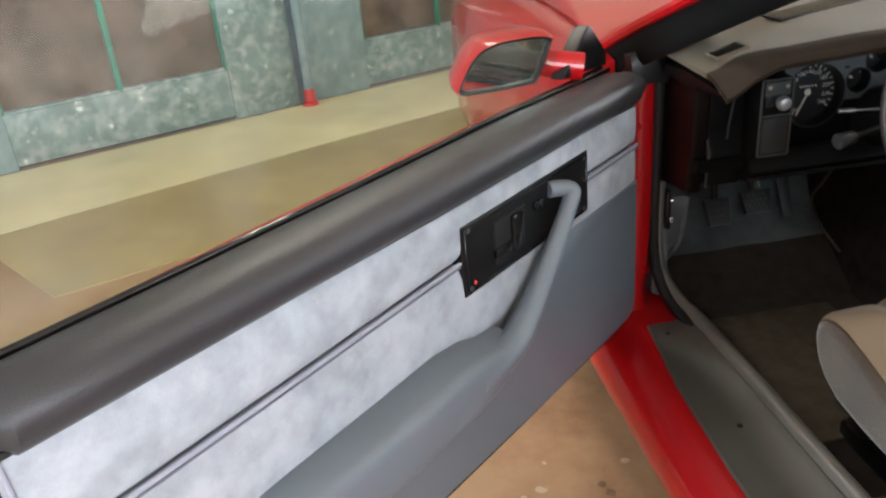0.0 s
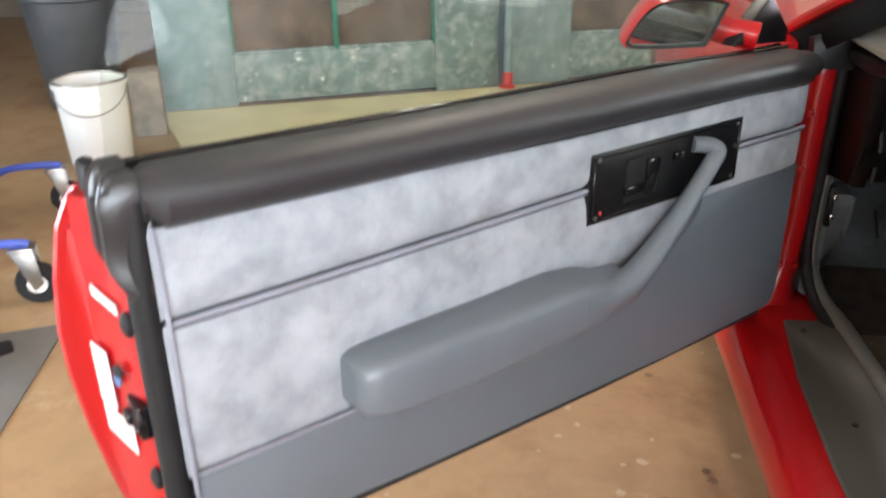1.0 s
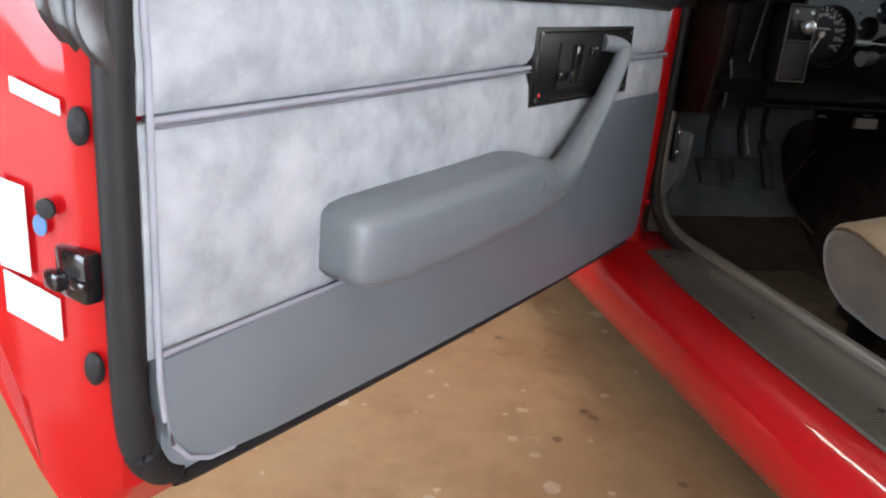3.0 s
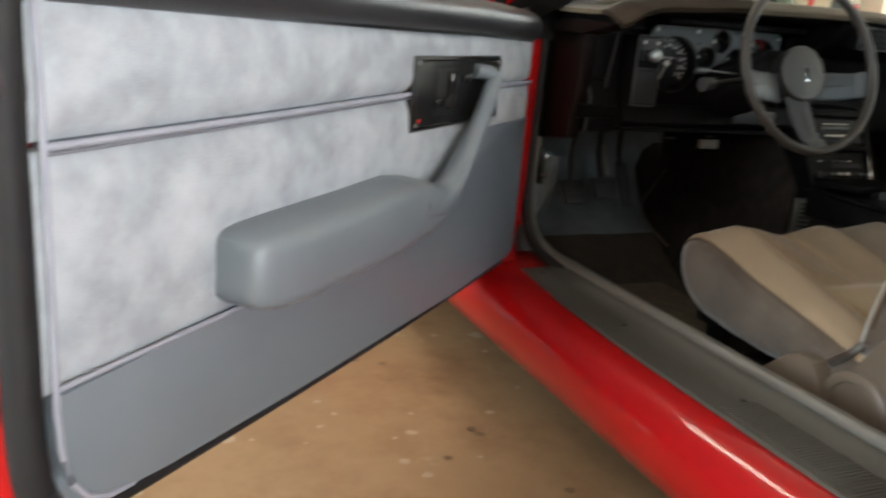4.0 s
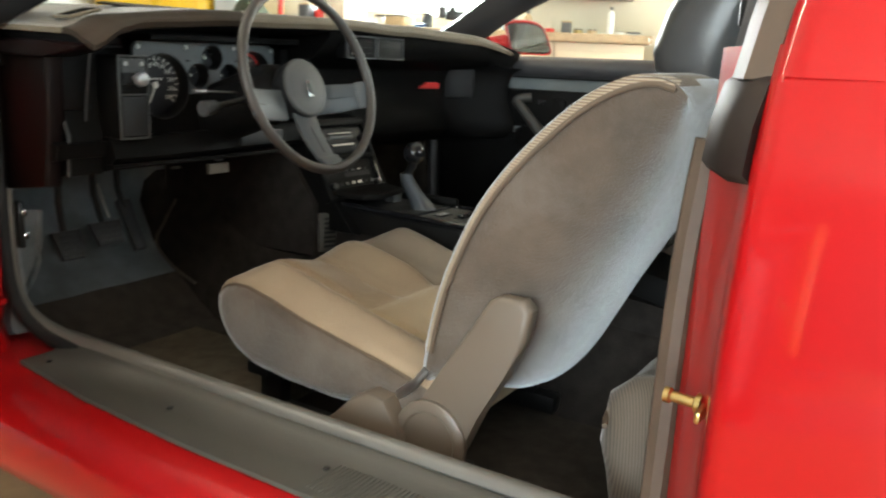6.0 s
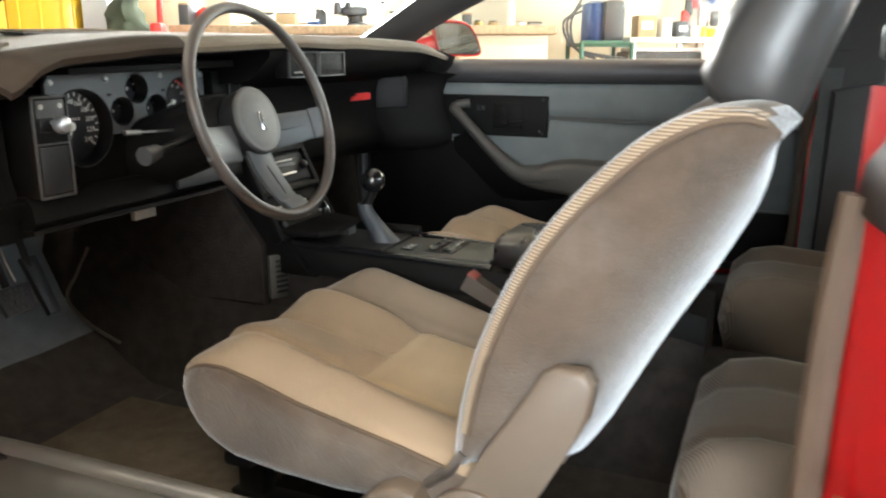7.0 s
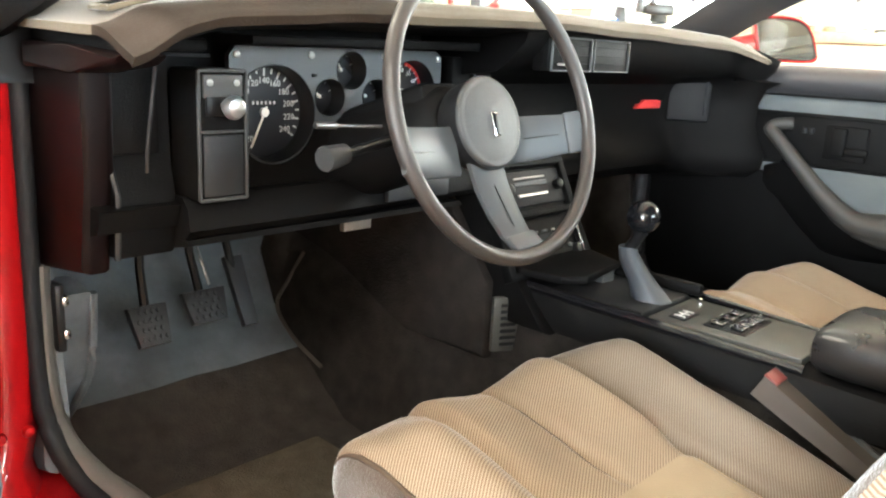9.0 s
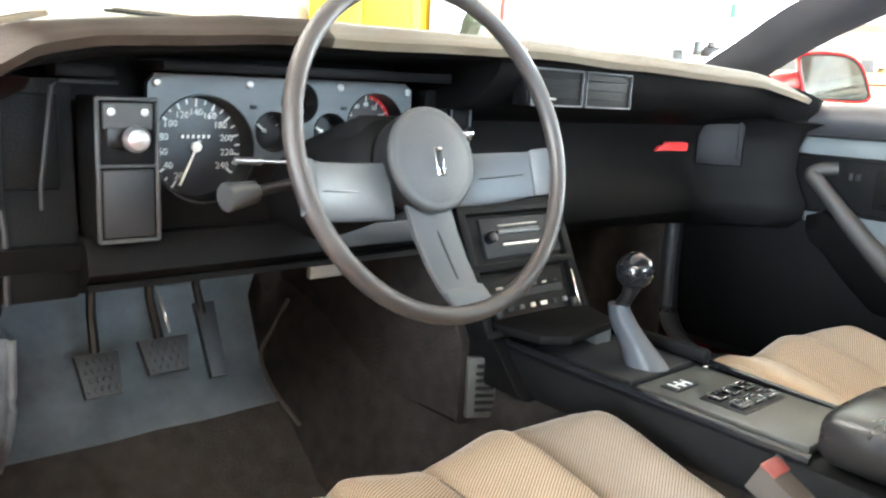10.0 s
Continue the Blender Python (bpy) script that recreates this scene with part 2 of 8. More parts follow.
def part(name, bm, material, parent=None, label="", smooth=40):
    ob = link_mesh(name, bm, material, smooth)
    if parent is not None:
        ob.parent = parent
    if label:
        ob["label"] = label
    return ob


def thing(name, label, category, m=None, group="", kind=""):
    ob = new(name)
    ob.empty_display_size = 0.05
    if m is not None:
        ob.matrix_world = m
    return tagged(ob, label, category, group, kind)


def BM():
    return bmesh.new()


def rbox(bm, c, s, r=0.004, seg=2, m=None):
    """A box with rounded edges: centre, sizes, radius."""
    t = Matrix.Translation(c) if m is None else m @ Matrix.Translation(c)
    geo = bmesh.ops.create_cube(bm, size=1.0, matrix=t @ Matrix.Diagonal((*s, 1)))
    if r > 0:
        es = list({e for v in geo["verts"] for e in v.link_edges})
        bmesh.ops.bevel(bm, geom=es, offset=min(r, min(s) * 0.45), segments=seg, affect="EDGES", profile=0.5)
    return bm


def loft(bm, loops, closed=True, cap=True):
    """Skin over loops of equally many points."""
    rows = [[bm.verts.new(p) for p in l] for l in loops]
    n = len(rows[0])
    for a, b in zip(rows, rows[1:]):
        for i in range(n if closed else n - 1):
            j = (i + 1) % n
            bm.faces.new((a[i], a[j], b[j], b[i]))
    if cap and closed:
        bm.faces.new(rows[0])
        bm.faces.new(rows[-1])
    return bm


def prism(bm, pts, axis, a, b, r=0.0, seg=2):
    """A plate of outline pts in the plane across axis, from a to b, with softened rims."""
    def at(p, q):
        return {"x": (q, p[0], p[1]), "y": (p[0], q, p[1]), "z": (p[0], p[1], q)}[axis]
    va = [bm.verts.new(at(p, a)) for p in pts]
    vb = [bm.verts.new(at(p, b)) for p in pts]
    n = len(pts)
    fs = [bm.faces.new(va), bm.faces.new(vb)]
    for i in range(n):
        fs.append(bm.faces.new((va[i], va[(i + 1) % n], vb[(i + 1) % n], vb[i])))
    if r:
        es = list({e for f in fs[:2] for e in f.edges})
        bmesh.ops.bevel(bm, geom=es, offset=r, segments=seg, affect="EDGES", profile=0.5)
    return bm


def tube(bm, pts, r, n=10, flat=1.0, cap=True, up=(0, 0, 1)):
    """A round rod along pts; r may be a list; flat squeezes it along the second axis."""
    pts = [Vector(p) for p in pts]
    loops = []
    for i, p in enumerate(pts):
        d = (pts[min(i + 1, len(pts) - 1)] - pts[max(i - 1, 0)]).normalized()
        u = Vector(up)
        if abs(d.dot(u)) > 0.95:
            u = Vector((1, 0, 0))
        a = d.cross(u).normalized()
        b = d.cross(a).normalized()
        rr = r[i] if isinstance(r, (list, tuple)) else r
        loops.append([p + a * (rr * math.cos(k * math.tau / n)) + b * (rr * flat * math.sin(k * math.tau / n)) for k in range(n)])
    return loft(bm, loops, True, cap)


def curve_pts(pts, per=6):
    """A smooth line through pts."""
    pts = [Vector(p) for p in pts]
    out = []
    for i in range(len(pts) - 1):
        p0, p1, p2, p3 = pts[max(i - 1, 0)], pts[i], pts[i + 1], pts[min(i + 2, len(pts) - 1)]
        for k in range(per):
            t = k / per
            out.append(0.5 * (2 * p1 + (p2 - p0) * t + (2 * p0 - 5 * p1 + 4 * p2 - p3) * t * t + (3 * p1 - p0 - 3 * p2 + p3) * t ** 3))
    out.append(pts[-1])
    return out


def lathe(bm, prof, m=None, n=24):
    """A turned body: (radius, height) pairs round the local z axis of m."""
    m = m or Matrix()
    loops = [[m @ Vector((r * math.cos(k * math.tau / n), r * math.sin(k * math.tau / n), h)) for k in range(n)] for r, h in prof]
    return loft(bm, loops, True, True)


def torus(bm, m, R, r, n=64, k=14):
    loops = []
    for i in range(n):
        a = i * math.tau / n
        c, s = math.cos(a), math.sin(a)
        loops.append([m @ Vector(((R + r * math.cos(b)) * c, (R + r * math.cos(b)) * s, r * math.sin(b))) for b in (j * math.tau / k for j in range(k))])
    loops.append(loops[0])
    rows = [[bm.verts.new(p) for p in l] for l in loops[:-1]]
    for i in range(n):
        a, b = rows[i], rows[(i + 1) % n]
        for j in range(k):
            bm.faces.new((a[j], a[(j + 1) % k], b[(j + 1) % k], b[j]))
    return bm


def axes(o, x, y, z):
    """A frame from its origin and three axes."""
    x, y, z = Vector(x), Vector(y), Vector(z)
    return Matrix(((x.x, y.x, z.x, o[0]), (x.y, y.y, z.y, o[1]), (x.z, y.z, z.z, o[2]), (0, 0, 0, 1)))


def facing(o, normal, up=(0, 0, 1)):
    """A frame at o whose z is the normal and whose y is as far up as can be."""
    z = Vector(normal).normalized()
    x = Vector(up).cross(z).normalized()
    return axes(o, x, z.cross(x), z)


def pierced(bm, outline, holes, y, deep):
    """A plate across y with round holes, its rims turned back."""
    edges = []
    for loop in [outline] + [[(x + r * math.cos(k * math.tau / 40), z + r * math.sin(k * math.tau / 40)) for k in range(40)] for x, z, r in holes]:
        front = [bm.verts.new((x, y, z)) for x, z in loop]
        back = [bm.verts.new((x, y + deep, z)) for x, z in loop]
        n = len(loop)
        for i in range(n):
            edges.append(bm.edges.new((front[i], front[(i + 1) % n])))
        for i in range(n):
            j = (i + 1) % n
            bm.faces.new((front[i], front[j], back[j], back[i]))
    bmesh.ops.triangle_fill(bm, use_beauty=True, use_dissolve=False, edges=edges, normal=(0, -1, 0))
    return bm


def words(name, text, size, m, material, parent, align="CENTER"):
    cu = bpy.data.curves.new(name, "FONT")
    cu.body, cu.size, cu.extrude, cu.resolution_u = text, size, 0.0003, 2
    cu.align_x, cu.align_y = align, "CENTER"
    tmp = bpy.data.objects.new(name, cu)
    scene.collection.objects.link(tmp)
    me = bpy.data.meshes.new_from_object(tmp)
    bpy.data.objects.remove(tmp)
    bpy.data.curves.remove(cu)
    me.transform(m)
    me.materials.clear()
    me.materials.append(material)
    ob = new(name, me)
    ob.parent = parent
    return ob


def lerp(x, table):
    for (a, va), (b, vb) in zip(table, table[1:]):
        if x <= b:
            t = min(max((x - a) / (b - a), 0), 1)
            return va + (vb - va) * t
    return table[-1][1]


def smooth(t):
    t = min(max(t, 0), 1)
    return t * t * (3 - 2 * t)


# ---- the car's body ----
def build_body():
    car = thing("car", "bright red two-door sports coupe standing on the garage floor", "car")
    # rocker, one long pressing, both sides
    for s in (-1, 1):
        prof = [(0.690, 0.345), (0.830, 0.345), (0.868, 0.338), (0.895, 0.318), (0.908, 0.283), (0.903, 0.245), (0.880, 0.205), (0.80, 0.18), (0.69, 0.18)]
        bm = BM()
        loft(bm, [[(s * x, y, z) for x, z in prof] for y in (0.25, -0.1, -0.5, -0.9, -1.3, -1.75)])
        part("rocker", bm, RED, car, smooth=50)
        # Flange added deep and black to stand for the shade under the car.
        bm = BM()
        rbox(bm, (s * 0.775, -0.62, 0.165), (0.012, 1.75, 0.09), 0.003)
        part("rocker_shade_flange", bm, RUBBER, car, "black flange below the rocker, deepened to stand for underbody shade")
        # grey sill plate with raised inner lip and ribbed rear
        bm = BM()
        pr = [(0.832, 0.3475), (0.828, 0.3515), (0.775, 0.352), (0.728, 0.352), (0.716, 0.360), (0.700, 0.364), (0.688, 0.358), (0.684, 0.335), (0.69, 0.3475)]
        loops = []
        for y in (-0.125, -0.14, -0.35, -0.6, -0.9, -1.2, -1.30):
            k = lerp(-y, [(0.125, 0.040), (0.35, 0.012), (0.6, 0.0), (2, 0)])
            loops.append([(s * (x - k * smooth((x - 0.72) / 0.1)), y, z) for x, z in pr])
        loft(bm, loops)
        part("sill_plate", bm, SILL_GREY, car, "grey plastic door sill plate")
        bm = BM()
        for i in range(66):
            rbox(bm, (s * 0.778, -0.82 - 0.0068 * i, 0.3522), (0.070, 0.0030, 0.0022), 0.0007, 1)
        part("sill_ribs", bm, SILL_GREY, car)
        for y in (-0.17, -0.49, -0.81, -1.12):
            bm = BM()
            lathe(bm, [(0.0055, 0.0), (0.0055, 0.0015), (0.004, 0.003), (0.0012, 0.003)], Matrix.Translation((s * 0.763, y, 0.352)), 12)
            part("sill_screw", bm, BLACK, car)
        # raised floor-side lip that carries the weatherstrip round the front foot of the opening
        bm = BM()
        line = curve_pts([(s * 0.733, -0.01, 0.895), (s * 0.735, -0.01, 0.70), (s * 0.737, -0.012, 0.50), (s * 0.730, -0.03, 0.415), (s * 0.718, -0.080, 0.372), (s * 0.706, -0.16, 0.352), (s * 0.698, -0.26, 0.340)], 5)
        tube(bm, line, 0.0125, 10)
        part("weatherstrip", bm, RUBBER, car)
        bm = BM()
        line = curve_pts([(s * 0.724, -0.004, 0.640), (s * 0.724, -0.004, 0.50), (s * 0.717, -0.02, 0.415), (s * 0.700, -0.085, 0.374), (s * 0.684, -0.2, 0.364), (s * 0.681, -0.7, 0.364), (s * 0.681, -1.2, 0.368)], 5)
        tube(bm, line, 0.0165, 10, 0.8)
        # Same trim both sides; the passenger one is coloured darker for shade.
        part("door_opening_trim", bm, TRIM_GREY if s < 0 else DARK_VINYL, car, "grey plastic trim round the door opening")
        # hinge pillar
        bm = BM()
        loops = []
        for z, xo, yo in ((0.33, 0.835, -0.06), (0.355, 0.825, -0.045), (0.385, 0.808, -0.03), (0.43, 0.795, -0.024), (0.52, 0.789, -0.022), (0.70, 0.789, -0.022), (0.85, 0.788, -0.022), (0.893, 0.786, -0.018), (0.908, 0.780, 0.0)):
            xi = xo - 0.042 - (0.02 if z < 0.36 else 0)
            loops.append([(s * xo, yo + 0.02, z), (s * (xo - 0.004), yo + 0.004, z), (s * (xo - 0.008), yo, z), (s * (xi + 0.006), yo, z), (s * xi, yo + 0.006, z), (s * (xi - 0.02), yo + 0.03, z), (s * (xi - 0.02), 0.25, z), (s * xo, 0.25, z)])
        loft(bm, loops)
        part("hinge_pillar", bm, RED, car, smooth=50)
        for x, z in ((0.783, 0.771), (0.783, 0.653), (0.790, 0.433), (0.757, 0.433)):
            bm = BM()
            lathe(bm, [(0.008, 0.0), (0.008, 0.003), (0.006, 0.006), (0.002, 0.0068)], facing((s * x, -0.0235, z), (0, -1, 0)), 12)
            part("bolt", bm, RED, car)
        # quarter panel and lock pillar
        bm = BM()
        loops = []
        for z, xo in ((0.19, 0.872), (0.24, 0.893), (0.285, 0.903), (0.32, 0.898), (0.40, 0.902), (0.55, 0.91), (0.70, 0.905), (0.82, 0.885), (0.895, 0.862), (0.925, 0.845)):
            y0 = -1.308 - 0.02 * max(0, z - 0.62)
            loops.append([(s * 0.690, y0 + 0.060, z), (s * 0.722, y0 + 0.048, z), (s * 0.760, y0 + 0.026, z), (s * 0.80, y0 + 0.004, z), (s * (xo - 0.045), y0 - 0.010, z), (s * (xo - 0.014), y0 - 0.018, z), (s * (xo - 0.003), y0 - 0.026, z), (s * xo, y0 - 0.036, z), (s * (xo + 0.010), -1.75, z), (s * (xo - 0.02), -2.55, z), (s * 0.69, -2.6, z), (s * 0.68, -1.43, z)])
        loft(bm, loops)
        part("quarter_panel", bm, RED, car, smooth=50)
        bm = BM()
        tube(bm, curve_pts([(s * 0.706, -1.238, 0.35), (s * 0.706, -1.240, 0.5), (s * 0.704, -1.244, 0.70), (s * 0.700, -1.254, 0.835)], 5), 0.015, 8, 1.0)
        part("lock_pillar_trim", bm, PILLAR_TRIM, car, "taupe trim strip on the lock pillar")
        bm = BM()
        loft(bm, [[(s * 0.690, y + 0.004, z), (s * (xo - 0.10), y - 0.012, z), (s * (xo - 0.022), y - 0.048, z), (s * (xo - 0.016), y - 0.066, z), (s * 0.690, y - 0.09, z)] for z, y, xo in ((0.815, -1.262, 0.878), (0.822, -1.256, 0.880), (0.86, -1.258, 0.872), (0.893, -1.264, 0.862), (0.900, -1.272, 0.858))])
        part("pillar_block", bm, PILLAR_BLOCK, car, "dark rubber block on the lock pillar", smooth=50)
        # brown weatherstrip face of the roof pillar, and the grey trim inside it
        bm = BM()
        loft(bm, [[(s * (xo - w), y + 0.030, z), (s * (xo - 0.07), y + 0.010, z), (s * (xo - 0.03), y - 0.008, z), (s * (xo - 0.026), y - 0.030, z), (s * (xo - w), y - 0.05, z)] for z, y, xo, w in ((0.897, -1.300, 0.866, 0.165), (0.95, -1.306, 0.846, 0.155), (1.03, -1.318, 0.804, 0.140), (1.12, -1.336, 0.752, 0.125), (1.215, -1.366, 0.690, 0.11))])
        part("pillar_trim", bm, PILLAR_TRIM, car, "brown weatherstrip face of the roof pillar", smooth=50)
        bm = BM()
        loft(bm, [[(s * x, y, z), (s * (x + 0.02), y + 0.006, z), (s * (x + 0.035), y - 0.02, z), (s * (x + 0.03), y - 0.30, z), (s * x, y - 0.30, z)] for z, y, x in ((0.80, -1.262, 0.672), (0.90, -1.266, 0.668), (1.0, -1.278, 0.650), (1.1, -1.300, 0.620), (1.20, -1.33, 0.58))])
        part("pillar_inner_trim", bm, DARK_VINYL, car, "dark grey inner pillar trim", smooth=50)
        # painted roof pillar that rises from the quarter panel
        bm = BM()
        loft(bm, [[(s * (xo - 0.10), y0 + 0.004, z), (s * (xo - 0.05), y0 + 0.002, z), (s * (xo - 0.012), y0 - 0.004, z), (s * (xo - 0.002), y0 - 0.012, z), (s * xo, y0 - 0.03, z), (s * (xo - 0.004), y1 + 0.02, z), (s * (xo - 0.02), y1, z), (s * (xo - 0.12), y1, z)] for z, xo, y0, y1 in ((0.90, 0.862, -1.330, -1.60), (0.95, 0.842, -1.334, -1.60), (1.03, 0.800, -1.346, -1.62), (1.12, 0.748, -1.364, -1.66), (1.225, 0.680, -1.394, -1.72))])
        part("roof_pillar", bm, RED, car, smooth=50)
        bm = BM()
        lathe(bm, [(0.013, 0), (0.013, 0.004), (0.007, 0.006), (0.007, 0.022), (0.010, 0.024), (0.010, 0.028), (0.002, 0.029)], facing((s * 0.782, -1.296, 0.588), (s * -0.10, 1, 0)) @ Matrix.Diagonal((0.8, 0.8, 1.35, 1)), 16)
        rbox(bm, (s * 0.800, -1.300, 0.588), (0.035, 0.006, 0.012), 0.002)
        part("door_striker", bm, BRASS, car, "gold zinc door striker bolt")
        # front wing
        bm = BM()
        loops = []
        for y, top, xo, xi in ((0.035, 0.903, 0.868, 0.812), (0.07, 0.908, 0.885, 0.812), (0.14, 0.910, 0.890, 0.805), (0.3, 0.907, 0.90, 0.792), (0.8, 0.888, 0.905, 0.735), (1.4, 0.860, 0.905, 0.700), (1.9, 0.815, 0.875, 0.690), (2.15, 0.74, 0.80, 0.68)):
            loops.append([(s * xi, y, top - 0.045), (s * xi, y, top - 0.003), (s * (xi + 0.004), y, top), (s * (xi + (xo - xi) * 0.55), y, top - 0.006), (s * (xo - 0.015), y, top - 0.040), (s * xo, y, top - 0.12), (s * (xo + 0.005), y, 0.55), (s * (xo - 0.005), y, 0.32), (s * (xo - 0.04), y, 0.22), (s * xi, y, 0.22)])
        loft(bm, loops)
        part("front_wing", bm, RED, car, smooth=50)
        bm = BM()
        loft(bm, [[(s * x, y, z) for x, z in ((0.70, 0.86), (0.70, z1), (0.775, z1 + 0.004), (0.80, z1 - 0.016), (0.80, 0.86))] for y, z1 in ((-0.030, 0.918), (-0.020, 0.934), (0.10, 0.925), (0.20, 0.90))])
        part("pillar_foot", bm, BLACK, car, smooth=50)
        # windscreen pillar, painted outside and dark inside
        bm = BM()
        spine = curve_pts([(s * 0.812, 0.150, 0.850), (s * 0.775, 0.035, 0.915), (s * 0.722, -0.130, 0.995), (s * 0.655, -0.320, 1.085), (s * 0.610, -0.60, 1.195)], 3)
        loops = []
        for c in spine:
            loops.append([c + Vector((s * dx, dy, dz)) for dx, dy, dz in ((0.030, 0.0, 0.004), (0.024, 0.012, 0.030), (-0.022, 0.026, 0.042), (-0.044, 0.018, 0.030), (-0.040, -0.010, 0.0), (-0.018, -0.018, -0.024), (0.018, -0.014, -0.042), (0.032, -0.004, -0.032))])
        loft(bm, loops)
        # Tone differs by side: shade on the driver's, haze on the passenger's.
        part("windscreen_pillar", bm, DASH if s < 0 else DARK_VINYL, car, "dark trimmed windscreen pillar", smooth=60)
        bm = BM()
        tube(bm, [c + Vector((s * 0.026, 0.012, 0.032)) for c in spine], 0.012, 8)
        part("roof_gutter", bm, RED, car)
    # bonnet with a raised centre
    bm = BM()
    loops = []
    for v in (0, 0.01, 0.03, 0.08, 0.2, 0.4, 0.6, 0.8, 1.0):
        row = []
        for q in range(-12, 13):
            k = q / 12
            y = 0.53 - 0.40 * abs(k) ** 3 + (2.2 - 0.53 + 0.40 * abs(k) ** 3) * v
            half = lerp(y, [(0.10, 0.806), (0.3, 0.786), (0.8, 0.729), (1.4, 0.694), (1.9, 0.684), (2.2, 0.676)])
            z = lerp(y, [(0.10, 0.914), (0.5, 0.912), (0.8, 0.902), (1.3, 0.868), (1.8, 0.815), (2.2, 0.72)])
            row.append((half * k, y, z + 0.014 * (1 - k * k) + 0.014 * smooth((0.42 - abs(k)) / 0.06) * smooth(v / 0.1) - 0.012 * (1 - smooth(v / 0.012)) - 0.006 * smooth((abs(k) - 0.97) / 0.03)))
        loops.append(row + [(x, y, z - 0.025) for x, y, z in reversed(row)])
    loft(bm, loops)
    part("bonnet", bm, RED, car, smooth=50)
    bm = BM()
    loft(bm, [[(0.80 * k, 0.40 - 0.38 * k * k + dy, 0.872 + dz) for dy, dz in ((0, 0), (0.20 + 0.06 * k * k, 0.004), (0.20 + 0.06 * k * k, -0.02), (0, -0.02))] for k in (q / 10 for q in range(-10, 11))])
    for x in (-0.62, -0.16):
        tube(bm, curve_pts([(x, 0.40 - 0.3 * (x / 0.8) ** 2, 0.90), (x + 0.2, 0.385, 0.915), (x + 0.5, 0.40, 0.915)], 4), 0.007, 6)
    part("cowl_panel", bm, BLACK, car, "black cowl panel with wiper arms")
    bm = BM()
    prism(bm, [(-0.72, 2.2), (0.72, 2.2), (0.8, 2.0), (0.8, 1.95), (-0.8, 1.95), (-0.8, 2.0)], "z", 0.25, 0.66, 0.03)
    part("front_bumper", bm, RED, car)
    # wheels at rest under the wings
    for x in (-1, 1):
        for y in (1.25, -2.02):
            bm = BM()
            lathe(bm, [(0.20, -0.09), (0.29, -0.10), (0.315, -0.08), (0.32, 0), (0.315, 0.08), (0.29, 0.10), (0.20, 0.09)], facing((x * 0.78, y, 0.32), (x, 0, 0)), 36)
            tyre = part("tyre", bm, RUBBER, car)
            bm = BM()
            lathe(bm, [(0.20, -0.02), (0.20, 0.085), (0.185, 0.08), (0.17, 0.05), (0.06, 0.06), (0.03, 0.07), (0.005, 0.07)], facing((x * 0.78, y, 0.32), (x, 0, 0)), 30)
            part("rim", bm, STEEL, tyre)
    # roof, closed over the cabin, with a pale headliner below
    bm = BM()
    loops = []
    for y, w, z in ((-0.60, 0.63, 1.262), (-0.75, 0.65, 1.275), (-1.1, 0.665, 1.285), (-1.4, 0.655, 1.275), (-1.56, 0.63, 1.255)):
        top = [(w * t, y, z - 0.035 * abs(t) ** 3) for t in (-1, -0.8, -0.4, 0, 0.4, 0.8, 1)]
        loops.append(top + [(x, yy, zz - 0.03) for x, yy, zz in reversed(top)])
    loft(bm, loops)
    part("roof", bm, RED, car, smooth=50)
    bm = BM()
    loft(bm, [[(-w, y, z - 0.075), (0, y, z - 0.045), (w, y, z - 0.075), (w, y, z - 0.08), (0, y, z - 0.05), (-w, y, z - 0.08)] for y, w, z in ((-0.62, 0.62, 1.262), (-1.1, 0.63, 1.285), (-1.54, 0.60, 1.255))])
    part("headliner", bm, HEADREST, car)
    # glass
    bm = BM()
    loops = []
    for t in (0, 0.25, 0.5, 0.75, 1):
        row = []
        for k in (-1, -0.8, -0.6, -0.3, 0, 0.3, 0.6, 0.8, 1):
            w = 0.77 + (0.60 - 0.77) * t
            row.append((w * k, (0.40 - 0.30 * k * k) * (1 - t) + (-0.55 - 0.05 * k * k) * t, 0.885 + 0.330 * t + 0.03 * math.sin(t * math.pi) + 0.02 * (1 - k * k)))
        loops.append(row)
    loft(bm, loops, closed=False)
    g = part("windscreen", bm, GLASS, car, "clear raked windscreen")
    g.visible_shadow = False
    bm = BM()
    loft(bm, [[(-w, y, z), (-w * 0.5, y, z + 0.012), (w * 0.5, y, z + 0.012), (w, y, z)] for y, z, w in ((-1.55, 1.235, 0.62), (-1.75, 1.16, 0.64), (-2.0, 1.05, 0.68), (-2.3, 0.952, 0.70))], closed=False)
    part("hatch_glass", bm, HATCH_GLASS, car, "dark tinted hatch glass")
    # tail: rear deck side walls and hatch so that the cabin is closed behind
    bm = BM()
    loft(bm, [[(-0.72, y, z), (0.72, y, z), (0.72, y, z - 0.03), (-0.72, y, z - 0.03)] for y, z in ((-2.28, 0.955), (-2.45, 0.93), (-2.6, 0.90))])
    part("tail_deck", bm, RED, car)
    bm = BM()
    prism(bm, [(-0.88, 0.3), (0.88, 0.3), (0.85, 0.9), (-0.85, 0.9)], "y", -2.6, -2.66, 0.02)
    part("tail_panel", bm, RED, car)
    bm = BM()
    rbox(bm, (0.655, -1.38, 0.285), (0.014, 0.80, 0.16), 0.004)
    part("floor_side_carpet", bm, CARPET, car, "dark carpet up the inside of the sill")
    # floor pan, tunnel, firewall
    bm = BM()
    prism(bm, [(-0.69, 0.35), (-0.69, -2.55), (0.69, -2.55), (0.69, 0.35)], "z", 0.19, 0.232)
    part("cabin_floor", bm, CARPET, car, "dark brown cabin floor carpet")
    bm = BM()
    loops = []
